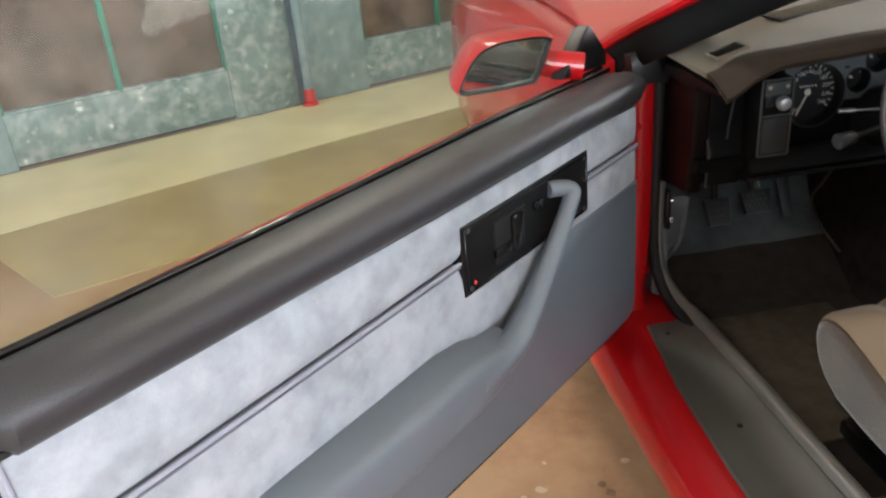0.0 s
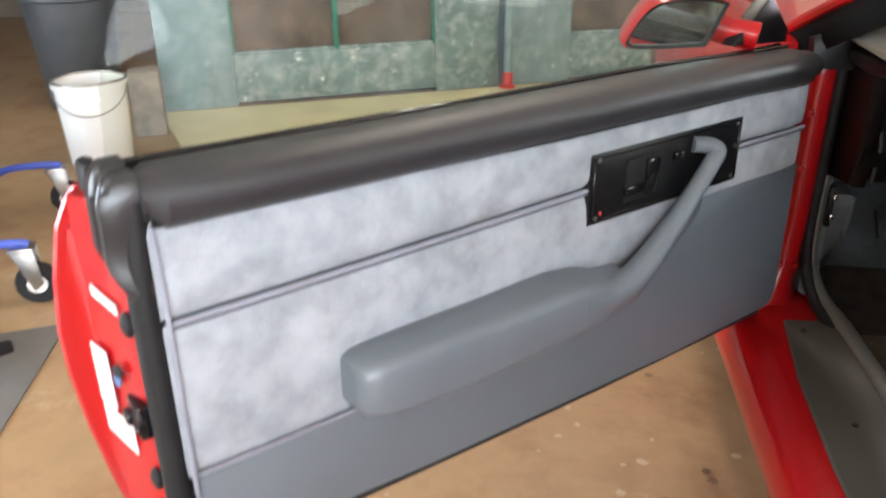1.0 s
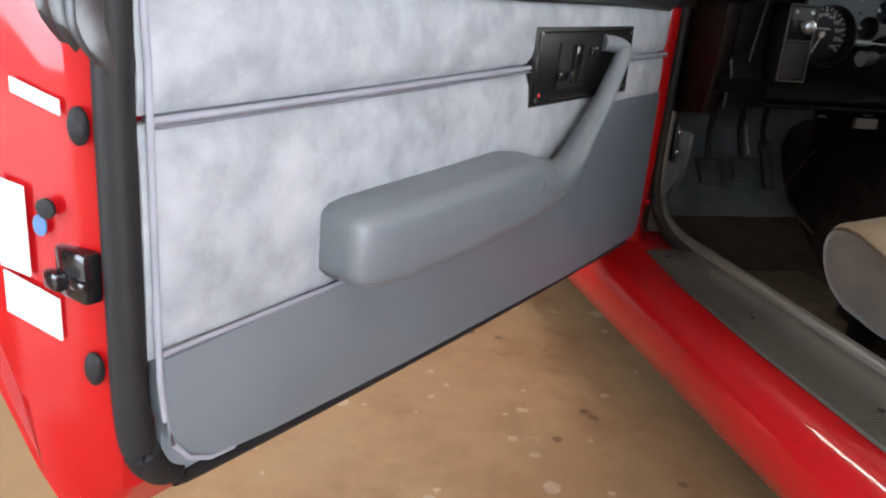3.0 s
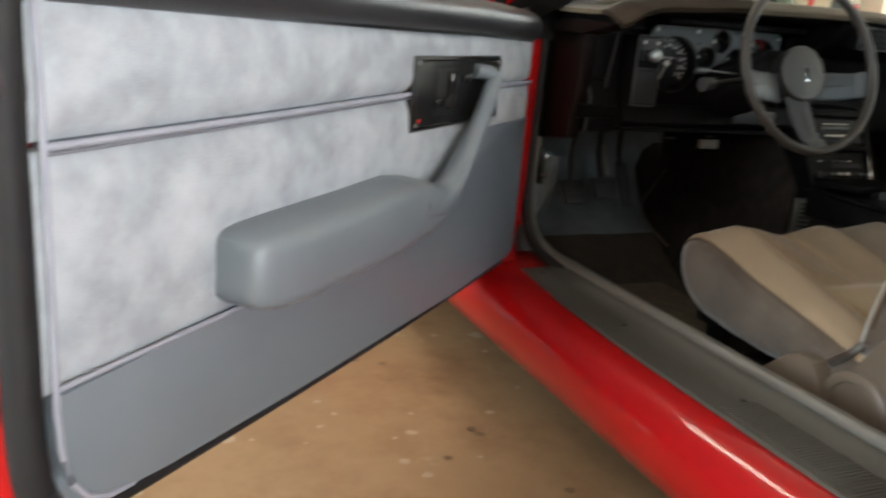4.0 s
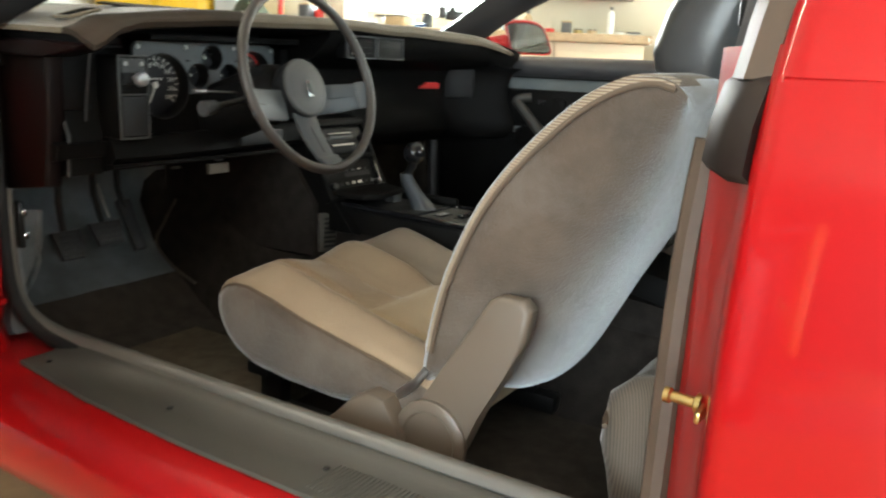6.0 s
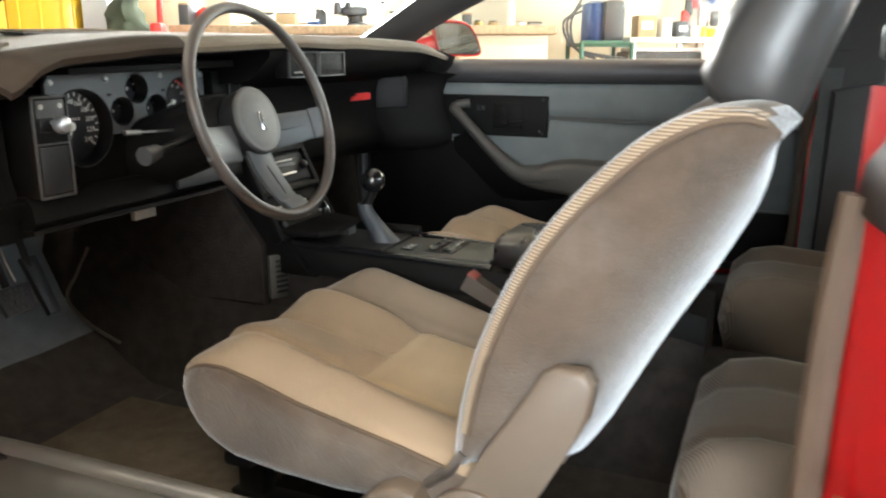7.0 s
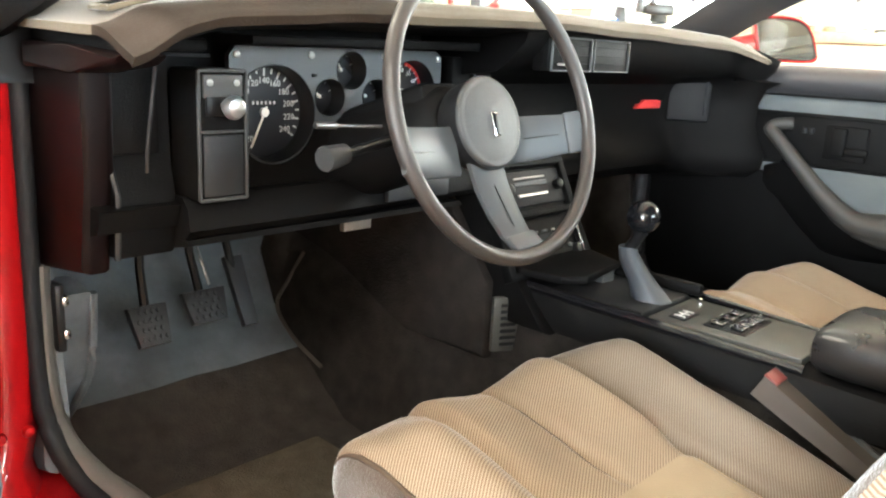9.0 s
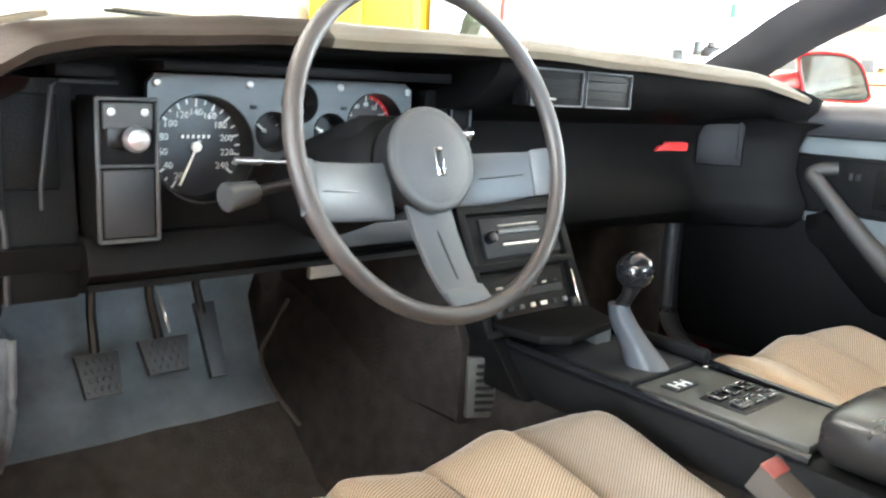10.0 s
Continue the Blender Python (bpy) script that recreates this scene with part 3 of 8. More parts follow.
    for y, w, z in ((0.62, 0.17, 0.60), (0.42, 0.165, 0.585), (0.20, 0.15, 0.55), (0.0, 0.135, 0.50), (-0.2, 0.125, 0.455), (-0.6, 0.115, 0.43), (-1.1, 0.11, 0.41), (-2.0, 0.11, 0.40)):
        loops.append([(-w - 0.07, y, 0.22), (-w - 0.03, y, 0.26), (-w, y, z - 0.08), (-w + 0.02, y, z - 0.025), (-w + 0.06, y, z), (w - 0.06, y, z), (w - 0.02, y, z - 0.025), (w, y, z - 0.08), (w + 0.03, y, 0.26), (w + 0.07, y, 0.22)])
    loft(bm, loops)
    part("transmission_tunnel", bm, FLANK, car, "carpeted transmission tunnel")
    bm = BM()
    prof = [(0.185, 0.308), (0.30, 0.40), (0.36, 0.50), (0.38, 0.9), (0.42, 0.9), (0.42, 0.3)]
    loft(bm, [[(x, y, z) for y, z in prof] for x in (-0.72, -0.4, 0.0)])
    part("firewall", bm, TOE, car, "blue grey dusty toe board", smooth=30)
    # Passenger half of the same board, given dark carpet colour for shade.
    bm = BM()
    loft(bm, [[(x, y, z) for y, z in prof] for x in (0.0, 0.4, 0.72)])
    part("firewall", bm, CARPET, car, "passenger toe board coloured dark for shade", smooth=30)
    bm = BM()
    rng = random.Random(11)
    loops = []
    for i in range(19):
        x = -0.72 + 0.08 * i
        w = [0.006 * rng.uniform(-1, 1) for _ in range(4)]
        loops.append([(x, -0.02, 0.234), (x, 0.05, 0.240 + abs(w[0])), (x, 0.11, 0.258 + w[1]), (x, 0.16, 0.297 + w[2]), (x, 0.205 + w[3], 0.333), (x, 0.21 + w[3], 0.325), (x, 0.20, 0.24), (x, -0.02, 0.2)])
    loft(bm, loops)
    part("heel_carpet", bm, CARPET, car, "dark carpet turned up over the toe board", smooth=60)
    for s in (-1, 1):
        bm = BM()
        prism(bm, [(0.40, 0.24), (0.40, 0.85), (0.03, 0.85), (-0.0, 0.42), (-0.02, 0.36)], "x", s * 0.735, s * 0.70, 0.01)
        # Passenger kick panel coloured dark for shade.
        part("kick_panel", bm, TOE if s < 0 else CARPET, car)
        bm = BM()
        prism(bm, [(-1.285, 0.36), (-1.285, 0.86), (-1.45, 0.90), (-2.3, 0.90), (-2.3, 0.24), (-1.3, 0.24)], "x", s * 0.660, s * 0.688, 0.012)
        part("rear_side_trim", bm, DARK_VINYL, car)
    for x0, x1, y0, y1 in ((-0.66, -0.27, -0.45, 0.02), (0.26, 0.66, -0.45, 0.02)):
        bm = BM()
        rbox(bm, ((x0 + x1) / 2, (y0 + y1) / 2, 0.240), (x1 - x0, y1 - y0, 0.014), 0.006)
        tagged(part("floor_mat", bm, MAT_CARPET), "worn olive brown carpet floor mat on the cabin floor", "floor mat", "floor mats")
    return car


build_body()


CHANNEL = mat("worn_black_channel", (0.022, 0.022, 0.024), 0.3, var=0.2, scale=20, bump=0.3, bscale=50)


# ---- doors: local x runs from the hinge to the lock edge, z up; s is the side on which the trim lies ----
def build_door(m, s, is_open):
    lab = "open red car door with grey suede trim and armrest" if is_open else "closed car door, its grey cloth trim and armrest coloured dark for shade"
    d = thing("driver_door" if is_open else "passenger_door", lab, "car door", m, "car doors")
    # Closed door takes darker copies of the trim, standing for cabin shade.
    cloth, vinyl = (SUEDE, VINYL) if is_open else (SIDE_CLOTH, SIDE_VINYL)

    def P(u, n, z):
        return (u, s * n, z)
    # red shell: a stack of level sections
    levels = ((0.334, 1.225, -0.088), (0.350, 1.229, -0.098), (0.40, 1.242, -0.122), (0.48, 1.259, -0.142), (0.56, 1.272, -0.156), (0.64, 1.280, -0.163), (0.70, 1.281, -0.164), (0.77, 1.274, -0.160), (0.84, 1.261, -0.150), (0.875, 1.247, -0.138), (0.893, 1.238, -0.124))
    bm = BM()
    loops = []
    for z, ur, no in levels:
        low = max(0.0, (0.40 - z) / 0.066)
        ni = -0.022 - 0.05 * low
        far = no + 0.034
        mid = (ni + far) / 2
        ub = 1.248 - 0.020 * low
        loops.append([P(-0.045, ni, z), P(0.3, ni, z), P(0.9, ni, z), P(1.198, ni, z), P(1.211, ni - 0.004, z), P(1.217, ni - 0.012, z), P(1.217 + (ub - 1.217) * 0.45, mid, z), P(ub - 0.004, far + 0.006, z), P(ub, far - 0.004, z),
                      P(ur - 0.012, no + 0.016, z), P(ur - 0.003, no + 0.012, z), P(ur, no + 0.005, z), P(ur - 0.004, no - 0.001, z), P(ur - 0.03, no - 0.006, z), P(0.9, no - 0.014, z), P(0.5, no - 0.016, z), P(0.1, no - 0.010, z), P(-0.06, no + 0.01, z)])
    loft(bm, loops)
    part("door_shell", bm, RED, d, smooth=35)
    # black rubber seal round the lock edge
    bm = BM()
    line = curve_pts([P(1.200, -0.016, 0.90), P(1.206, -0.016, 0.80), P(1.206, -0.016, 0.60), P(1.204, -0.016, 0.48), P(1.190, -0.017, 0.425), P(1.158, -0.018, 0.398), P(1.09, -0.014, 0.389), P(0.5, -0.012, 0.376), P(0.0, -0.012, 0.376)], 6)
    tube(bm, line, [lerp(i / 48, [(0, 0.017), (0.5, 0.017), (0.72, 0.010), (1, 0.008)]) for i in range(len(line))], 10)
    part("door_seal", bm, RUBBER, d)
    # run channel ends at the top rear corner
    for n0, w, top, low in ((-0.056, 0.020, 0.934, 0.800), (-0.018, 0.015, 0.929, 0.790)):
        bm = BM()
        loops = []
        for i in range(15):
            t = i / 14
            z = low + (top - low) * t
            k = math.sin(math.pi * min(t / 0.30, 1) / 2) * math.cos(math.pi / 2 * max(0, (t - 0.72) / 0.30)) ** 0.6
            ww, out = w * (0.45 + 0.55 * k), 0.006 + 0.018 * k
            nn = n0 + 0.010 * (1 - smooth(t / 0.35)) - 0.003 * math.sin(t * 6)
            loops.append([P(1.195, nn + ww, z), P(1.210 + out * 0.6, nn + ww * 0.92, z), P(1.212 + out, nn + ww * 0.45, z), P(1.212 + out * 0.86, nn, z), P(1.212 + out, nn - ww * 0.45, z), P(1.210 + out * 0.6, nn - ww * 0.92, z), P(1.195, nn - ww, z)])
        loft(bm, loops)
        part("run_channel_end", bm, CHANNEL, d, "glossy black window channel end", smooth=70)
    bm = BM()
    rbox(bm, P(1.222, -0.095, 0.888), (0.020, 0.040, 0.078), 0.008)
    part("corner_block", bm, RUBBER, d)
    # plugs, latch, stickers on the lock face
    for z in (0.746, 0.528):
        bm = BM()
        lathe(bm, [(0.012, 0), (0.012, 0.003), (0.009, 0.006), (0.002, 0.0065)], facing(P(1.2225, -0.040, z), (0.937, s * 0.348, 0)) @ Matrix.Diagonal((0.8, 1.35, 1, 1)), 16)
        part("rubber_plug", bm, RUBBER, d)
    bm = BM()
    rbox(bm, P(1.226, -0.050, 0.617), (0.018, 0.044, 0.046), 0.004)
    rbox(bm, P(1.235, -0.072, 0.607), (0.012, 0.022, 0.018), 0.004)
    rbox(bm, P(1.234, -0.036, 0.612), (0.010, 0.022, 0.010), 0.003)
    part("door_latch", bm, GLOSS_BLACK, d, "black door latch")
    bm = BM()
    lathe(bm, [(0.009, 0), (0.009, 0.003), (0.002, 0.004)], facing(P(1.2365, -0.073, 0.672), (0.937, s * 0.348, 0)), 12)
    part("lock_screw", bm, RUBBER, d)
    def face_u(n):
        return 1.2185 + 0.031 * min(1.0, max(0.0, (-0.030 - n) / 0.096))
    if is_open:
        for n0, n1, zt, drop, h in ((-0.100, -0.056, 0.779, 0.014, 0.0125), (-0.126, -0.097, 0.693, 0.006, 0.082), (-0.124, -0.070, 0.607, 0.018, 0.040)):
            bm = BM()
            loft(bm, [[P(face_u(n) + o, n, z) for n, z in ((n0, zt), (n1, zt - drop), (n1, zt - drop - h), (n0, zt - h))] for o in (0.0015, 0.0030)])
            part("sticker", bm, STICKER, d, "white paper data sticker", smooth=0)
        bm = BM()
        lathe(bm, [(0.007, 0.0), (0.007, 0.0015), (0.001, 0.0017)], facing(P(face_u(-0.083) + 0.002, -0.083, 0.655), (0.95, s * 0.31, 0)) @ Matrix.Diagonal((1, 1.4, 1, 1)), 14)
        part("paint_dot", bm, BLUE_DOT, d, "small blue inspection mark")
        rng = random.Random(8)
        for k in range(22):
            n, z = -0.096 + 0.045 * rng.random(), 0.338 + 0.045 * rng.random() ** 1.5
            bm = BM()
            rbox(bm, (0, 0, 0), (rng.uniform(0.004, 0.012), rng.uniform(0.003, 0.010), 0.0012), 0, m=facing(P(1.2345 - 0.010 * max(0, (0.40 - z) / 0.066) + 0.003, n, z), (0.92, s * 0.38, 0)) @ Matrix.Rotation(rng.uniform(0, 3), 4, "Z"))
            part("paint_chip", bm, STICKER, d, "chipped pale paint", smooth=0)
    bm = BM()
    rbox(bm, P(0.58, -0.015, 0.63), (1.20, 0.012, 0.46), 0.003)
    part("backing_board", bm, vinyl, d)
    # lower vinyl panel with the sweep that rises to the pull
    bm = BM()
    top = [(1.186, 0.540), (0.94, 0.545), (0.62, 0.565), (0.47, 0.60), (0.33, 0.672), (0.26, 0.690), (0.215, 0.693), (-0.035, 0.695)]
    bot = [(-0.038, 0.425), (-0.030, 0.395), (-0.005, 0.386), (0.3, 0.383), (0.8, 0.392), (1.05, 0.402), (1.120, 0.406), (1.155, 0.420), (1.178, 0.450), (1.187, 0.490)]
    prism(bm, [(u, z) for u, z in top + bot], "y", s * -0.02, s * 0.004, 0.005)
    # Dash black on the closed door stands for shade low in the cabin.
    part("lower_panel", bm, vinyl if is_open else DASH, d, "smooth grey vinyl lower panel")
    # cloth pads above, with the stitched line between
    def pad(name, edge_lo, edge_hi, thick):
        bm = BM()
        nu = 40
        loops = []
        for i in range(nu + 1):
            u = -0.032 + (1.196 + 0.032) * i / nu
            lo, hi = lerp(u, edge_lo), lerp(u, edge_hi)
            e = smooth(min(i, nu - i) / 1.5)
            row = []
            for j in range(9):
                t = j / 8
                bul = (1 - abs(2 * t - 1) ** 6) * thick * (0.35 + 0.65 * e)
                row.append(P(u, -0.004 + bul, lo + (hi - lo) * t))
            row += [P(u, -0.02, hi), P(u, -0.02, lo)]
            loops.append(row)
        loft(bm, loops)
        return part(name, bm, cloth, d, "mottled light grey suede pad" if is_open else "grey cloth pad coloured dark for shade")
    seam = [(-0.04, 0.772), (0.55, 0.769), (0.9, 0.760), (1.2, 0.754)]
    pad("upper_pad", [(u, z + 0.003) for u, z in seam], [(-0.04, 0.862), (0.5, 0.860), (0.9, 0.867), (1.2, 0.874)], 0.011)
    pad("lower_pad", [(-0.04, 0.688), (0.2, 0.686), (0.26, 0.684), (0.33, 0.666), (0.47, 0.594), (0.62, 0.560), (0.94, 0.541), (1.2, 0.537)], [(u, z - 0.005) for u, z in seam], 0.011)
    bm = BM()
    tube(bm, [P(u, 0.0035, lerp(u, seam) - 0.001) for u in (-0.03, 0.2, 0.55, 0.75, 0.9, 1.05, 1.19)], 0.0034, 8)
    part("seam_welt", bm, SEAM if is_open else vinyl, d)
    bm = BM()
    tube(bm, [P(u, 0.0045, lerp(u, seam) - 0.0068) for u in (-0.03, 0.2, 0.55, 0.75, 0.9, 1.05, 1.19)], 0.0016, 6)
    part("seam_stitch", bm, STITCH if is_open else vinyl, d)
    bm = BM()
    tube(bm, [P(1.192, 0.004, 0.872)] + [P(1.190, 0.006, z) for z in (0.8, 0.7, 0.6, 0.52)] + [P(1.185, 0.005, 0.475), P(1.177, 0.005, 0.447), P(1.160, 0.005, 0.424), P(1.135, 0.004, 0.411), P(1.10, 0.001, 0.406)], 0.0032, 8)
    tube(bm, [P(u, 0.005, 0.5435 + (0.003 if u < 1 else 0)) for u in (1.186, 0.95, 0.9)], 0.0028, 6)
    part("edge_piping", bm, SEAM if is_open else cloth, d)
    # padded top roll
    bm = BM()
    sec = [(-0.004, 0.860), (0.009, 0.864), (0.019, 0.873), (0.026, 0.887), (0.026, 0.899), (0.020, 0.911), (0.008, 0.920), (-0.010, 0.925), (-0.034, 0.926), (-0.056, 0.921), (-0.071, 0.913), (-0.078, 0.904), (-0.080, 0.87), (-0.02, 0.86)]
    loops = []
    for u in (-0.05, -0.04, 0.0, 0.3, 0.6, 0.9, 1.1, 1.175, 1.19, 1.196):
        k = 1.0 if -0.03 < u < 1.18 else 0.72
        loops.append([P(u, -0.03 + (n + 0.03) * k, 0.90 + (z - 0.90) * k + lerp(u, [(-0.05, -0.012), (0.35, 0.0), (0.7, -0.001), (1.2, 0.004)])) for n, z in sec])
    loft(bm, loops)
    part("top_roll", bm, ROLL if is_open else DARK_VINYL, d, "black padded vinyl top roll")
    bm = BM()
    tube(bm, [P(u, -0.070, 0.919 + lerp(u, [(-0.05, -0.012), (0.35, 0.0), (0.7, -0.001), (1.2, 0.004)])) for u in (-0.05, 0.1, 0.35, 0.7, 1.0, 1.19)], 0.005, 10)
    part("belt_strip", bm, GLOSS_BLACK, d, "glossy black strip along the window slot")
    bm = BM()
    tube(bm, [P(u, 0.006, 0.8655 + lerp(u, [(-0.05, -0.003), (0.5, -0.004), (0.9, 0.003), (1.2, 0.009)])) for u in (-0.03, 0.3, 0.6, 0.9, 1.19)], 0.004, 6)
    part("roll_lip", bm, BLACK, d)
    # window slot seals and outer belt strip
    bm = BM()
    for n, z, r in ((-0.086, 0.908, 0.005), (-0.106, 0.897, 0.005)):
        tube(bm, [P(u, n, z) for u in (-0.05, 0.3, 0.7, 1.0, 1.2)], r, 8)
    rbox(bm, P(0.575, -0.097, 0.875), (1.25, 0.024, 0.044), 0.004)
    part("window_seal", bm, RUBBER, d)
    # switch plate
    bm = BM()
    rbox(bm, P(0.3595, -0.002, 0.7675), (0.3725, 0.022, 0.117), 0.004)
    plate = part("switch_plate", bm, BLACK if is_open else DASH, d, "black plastic switch plate")
    bm = BM()
    for c, sz in (((0.3595, 0.0095, 0.818), (0.352, 0.002, 0.003)), ((0.3595, 0.0095, 0.7165), (0.352, 0.002, 0.003)), ((0.182, 0.0095, 0.7675), (0.003, 0.002, 0.100)), ((0.537, 0.0095, 0.7675), (0.003, 0.002, 0.100))):
        rbox(bm, P(*c), sz, 0.0008, 1)
    part("plate_rib", bm, GLOSS_BLACK if is_open else DASH, plate)
    bm = BM()
    rbox(bm, P(0.425, 0.010, 0.768), (0.085, 0.006, 0.072), 0.004)
    part("handle_cup", bm, RUBBER if is_open else DASH, plate)
    bm = BM()
    rbox(bm, P(0.412, 0.016, 0.770), (0.030, 0.010, 0.060), 0.005)
    rbox(bm, P(0.447, 0.014, 0.752), (0.050, 0.008, 0.016), 0.004)
    part("inside_handle", bm, GLOSS_BLACK if is_open else DASH, plate, "black inside door handle")
    for u in (0.338, 0.352):
        bm = BM()
        rbox(bm, P(u, 0.012, 0.788), (0.011, 0.008, 0.014), 0.003)
        part("window_switch", bm, GLOSS_BLACK if is_open else RUBBER, plate)
    bm = BM()
    rbox(bm, P(0.520, 0.0102, 0.727), (0.004, 0.003, 0.006), 0.001)
    part("red_reflector", bm, RED_MARK if is_open else SILL_GREY, plate)
    for u, z in ((0.190, 0.815), (0.529, 0.815), (0.190, 0.720), (0.529, 0.720), (0.19, 0.775)):
        bm = BM()
        lathe(bm, [(0.004, 0), (0.004, 0.0015), (0.001, 0.002)], facing(P(u, 0.009, z), (0, s, 0)), 10)
        part("plate_screw", bm, STEEL if is_open else RUBBER, plate)
    # armrest
    bm = BM()
    loops = []
    for u, w, z0, z1 in ((0.985, 0.040, 0.585, 0.632), (0.983, 0.052, 0.572, 0.640), (0.972, 0.062, 0.562, 0.647), (0.95, 0.070, 0.556, 0.650), (0.90, 0.074, 0.552, 0.652), (0.75, 0.077, 0.555, 0.655), (0.63, 0.077, 0.560, 0.659), (0.57, 0.074, 0.565, 0.651), (0.53, 0.070, 0.570, 0.636), (0.48, 0.062, 0.582, 0.630)):
        c, h = (z0 + z1) / 2, (z1 - z0) / 2
        row = []
        for k in range(20):
            a = k * math.tau / 20
            ca, sa = math.cos(a), math.sin(a)
            ex = 0.42
            n = w / 2 - 0.004 + (w / 2 + 0.004) * math.copysign(abs(ca) ** ex, ca)
            row.append(P(u, n, c + h * math.copysign(abs(sa) ** ex, sa) - 0.006 * (n / w if sa > 0 else 0)))
        loops.append(row)
    loft(bm, loops)
    part("armrest", bm, vinyl if is_open else ARM_SHADED, d, "moulded grey vinyl armrest")
    # pull strap sweeping up to the plate, with a web down to the panel
    line = curve_pts([P(0.60, 0.048, 0.612), P(0.53, 0.047, 0.605), P(0.47, 0.046, 0.615), P(0.41, 0.044, 0.657), P(0.35, 0.042, 0.712), P(0.293, 0.038, 0.768), P(0.272, 0.034, 0.787), P(0.285, 0.024, 0.797), P(0.310, 0.010, 0.800)], 5)
    bm = BM()
    nn = len(line)
    tube(bm, line, [lerp(i / (nn - 1), [(0, 0.030), (0.2, 0.026), (0.4, 0.0185), (0.6, 0.0150), (0.8, 0.0140), (0.88, 0.0138), (1, 0.0135)]) for i in range(nn)], 14, 1.0, up=(0, 1, 0))
    part("pull_handle", bm, vinyl if is_open else ARM_SHADED, d, "slanting grey pull handle")
    bm = BM()
    loops = []
    for u, z, nt, drop in ((0.60, 0.60, 0.060, 0.06), (0.53, 0.588, 0.058, 0.06), (0.47, 0.598, 0.056, 0.075), (0.41, 0.638, 0.052, 0.11), (0.35, 0.696, 0.046, 0.12), (0.30, 0.715, 0.028, 0.09), (0.26, 0.700, 0.010, 0.05)):
        loops.append([P(u, nt, z), P(u, nt * 0.8, z - drop * 0.35), P(u, nt * 0.35, z - drop * 0.75), P(u, 0.002, z - drop), P(u, -0.01, z - drop), P(u, -0.01, z - 0.01), P(u, nt * 0.45, z + 0.002)])
    loft(bm, loops)
    part("handle_web", bm, vinyl if is_open else DASH, d, smooth=70)
    # raised window
    bm = BM()
    prism(bm, [(-0.06, 0.885), (1.205, 0.885), (1.195, 1.0), (1.15, 1.13), (1.05, 1.215), (0.80, 1.25), (0.50, 1.255), (0.34, 1.235), (0.20, 1.140), (0.0, 0.985), (-0.06, 0.938)], "y", s * -0.095, s * -0.0988, 0.001)
    g = part("window_glass", bm, DOOR_GLASS, d, "raised dusty window glass")
    g.visible_shadow = False
    # mirror on the outside, and its sail
    bm = BM()
    prism(bm, [(-0.055, 0.915), (0.110, 0.925), (0.100, 0.938), (0.030, 0.996), (0.012, 1.003), (0.0, 0.996), (-0.055, 0.940)], "y", s * -0.075, s * -0.105, 0.004)
    part("mirror_sail", bm, BLACK, d)
    up = 0.0 if is_open else 0.020
    a, b = Vector(P(0.105, -0.100, 0.966 + up)), Vector(P(0.258, -0.207, 0.960 + up))
    if not is_open:
        a = a.lerp(b, 0.24)
    ax = (b - a).normalized()
    nrm = Vector((ax.y, -ax.x, 0)) * (1 if ax.y * 1 > 0 else -1)
    if nrm.x < 0:
        nrm = -nrm
    mm = axes((a + b) / 2, ax, Vector((0, 0, 1)), ax.cross(Vector((0, 0, 1))))
    if mm.to_3x3().col[2].dot(nrm) < 0:
        mm = axes((a + b) / 2, -ax, Vector((0, 0, 1)), (-ax).cross(Vector((0, 0, 1))))
    hw = (b - a).length / 2 * (0.92 if is_open else 1.06)
    outer = 1 if mm.to_3x3().col[0].dot(ax) > 0 else -1
    mm = mm @ Matrix.Rotation(radians(8), 4, "X")
    # slanting outline: drawn out low at the outer end, cut away low at the inner end
    shape = [(1.0, -0.68), (0.90, -0.92), (0.5, -1.0), (-0.5, -1.0), (-0.72, -0.84), (-0.97, 0.45), (-0.98, 0.82), (-0.5, 1.0), (0.3, 0.93), (0.70, 0.40)]
    edge = curve_pts([(p[0], p[1], 0) for p in shape + shape[:1]], 4)[:-1]

    def ring(k, kz, dz):
        return [mm @ Vector((hw * k * p.x * outer, (0.042 if is_open else 0.048) * kz * p.y, dz)) for p in edge]
    bm = BM()
    loft(bm, [ring(0.98, 0.97, -0.008), ring(0.99, 0.98, 0.003), ring(1.04, 1.06, 0.004), ring(1.08, 1.12, -0.006), ring(1.08, 1.13, -0.03), ring(0.95, 1.0, -0.075), ring(0.6, 0.7, -0.10), ring(0.15, 0.2, -0.108)])
    house = part("mirror_housing", bm, RED, d, "red door mirror housing")
    bm = BM()
    loft(bm, [ring(0.95, 0.92, -0.003), ring(0.95, 0.92, -0.0065)])
    part("mirror_glass", bm, MIRROR, house)
    bm = BM()
    loft(bm, [ring(0.94, 0.905, -0.004), ring(0.95, 0.92, 0.002), ring(1.03 if is_open else 0.98, 1.045 if is_open else 0.965, 0.0055 if is_open else 0.003), ring(1.04 if is_open else 0.985, 1.055 if is_open else 0.975, -0.006)], True, False)
    part("mirror_bezel", bm, BLACK, house)
    bm = BM()
    tube(bm, [a - ax * 0.06 + Vector((0, 0, -0.03)), a + ax * 0.01 + Vector((-0.03, 0, -0.02)), a + ax * 0.06 + Vector((-0.05, 0, -0.01))], [0.020, 0.020, 0.020], 12, 1.3)
    part("mirror_foot", bm, RED, house)
    return d


build_door(axes((-0.848, -0.144, 0), (-0.727, -0.687, 0), (0.687, -0.727, 0), (0, 0, 1)), 1, True)
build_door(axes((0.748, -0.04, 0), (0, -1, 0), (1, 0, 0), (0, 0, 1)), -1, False)


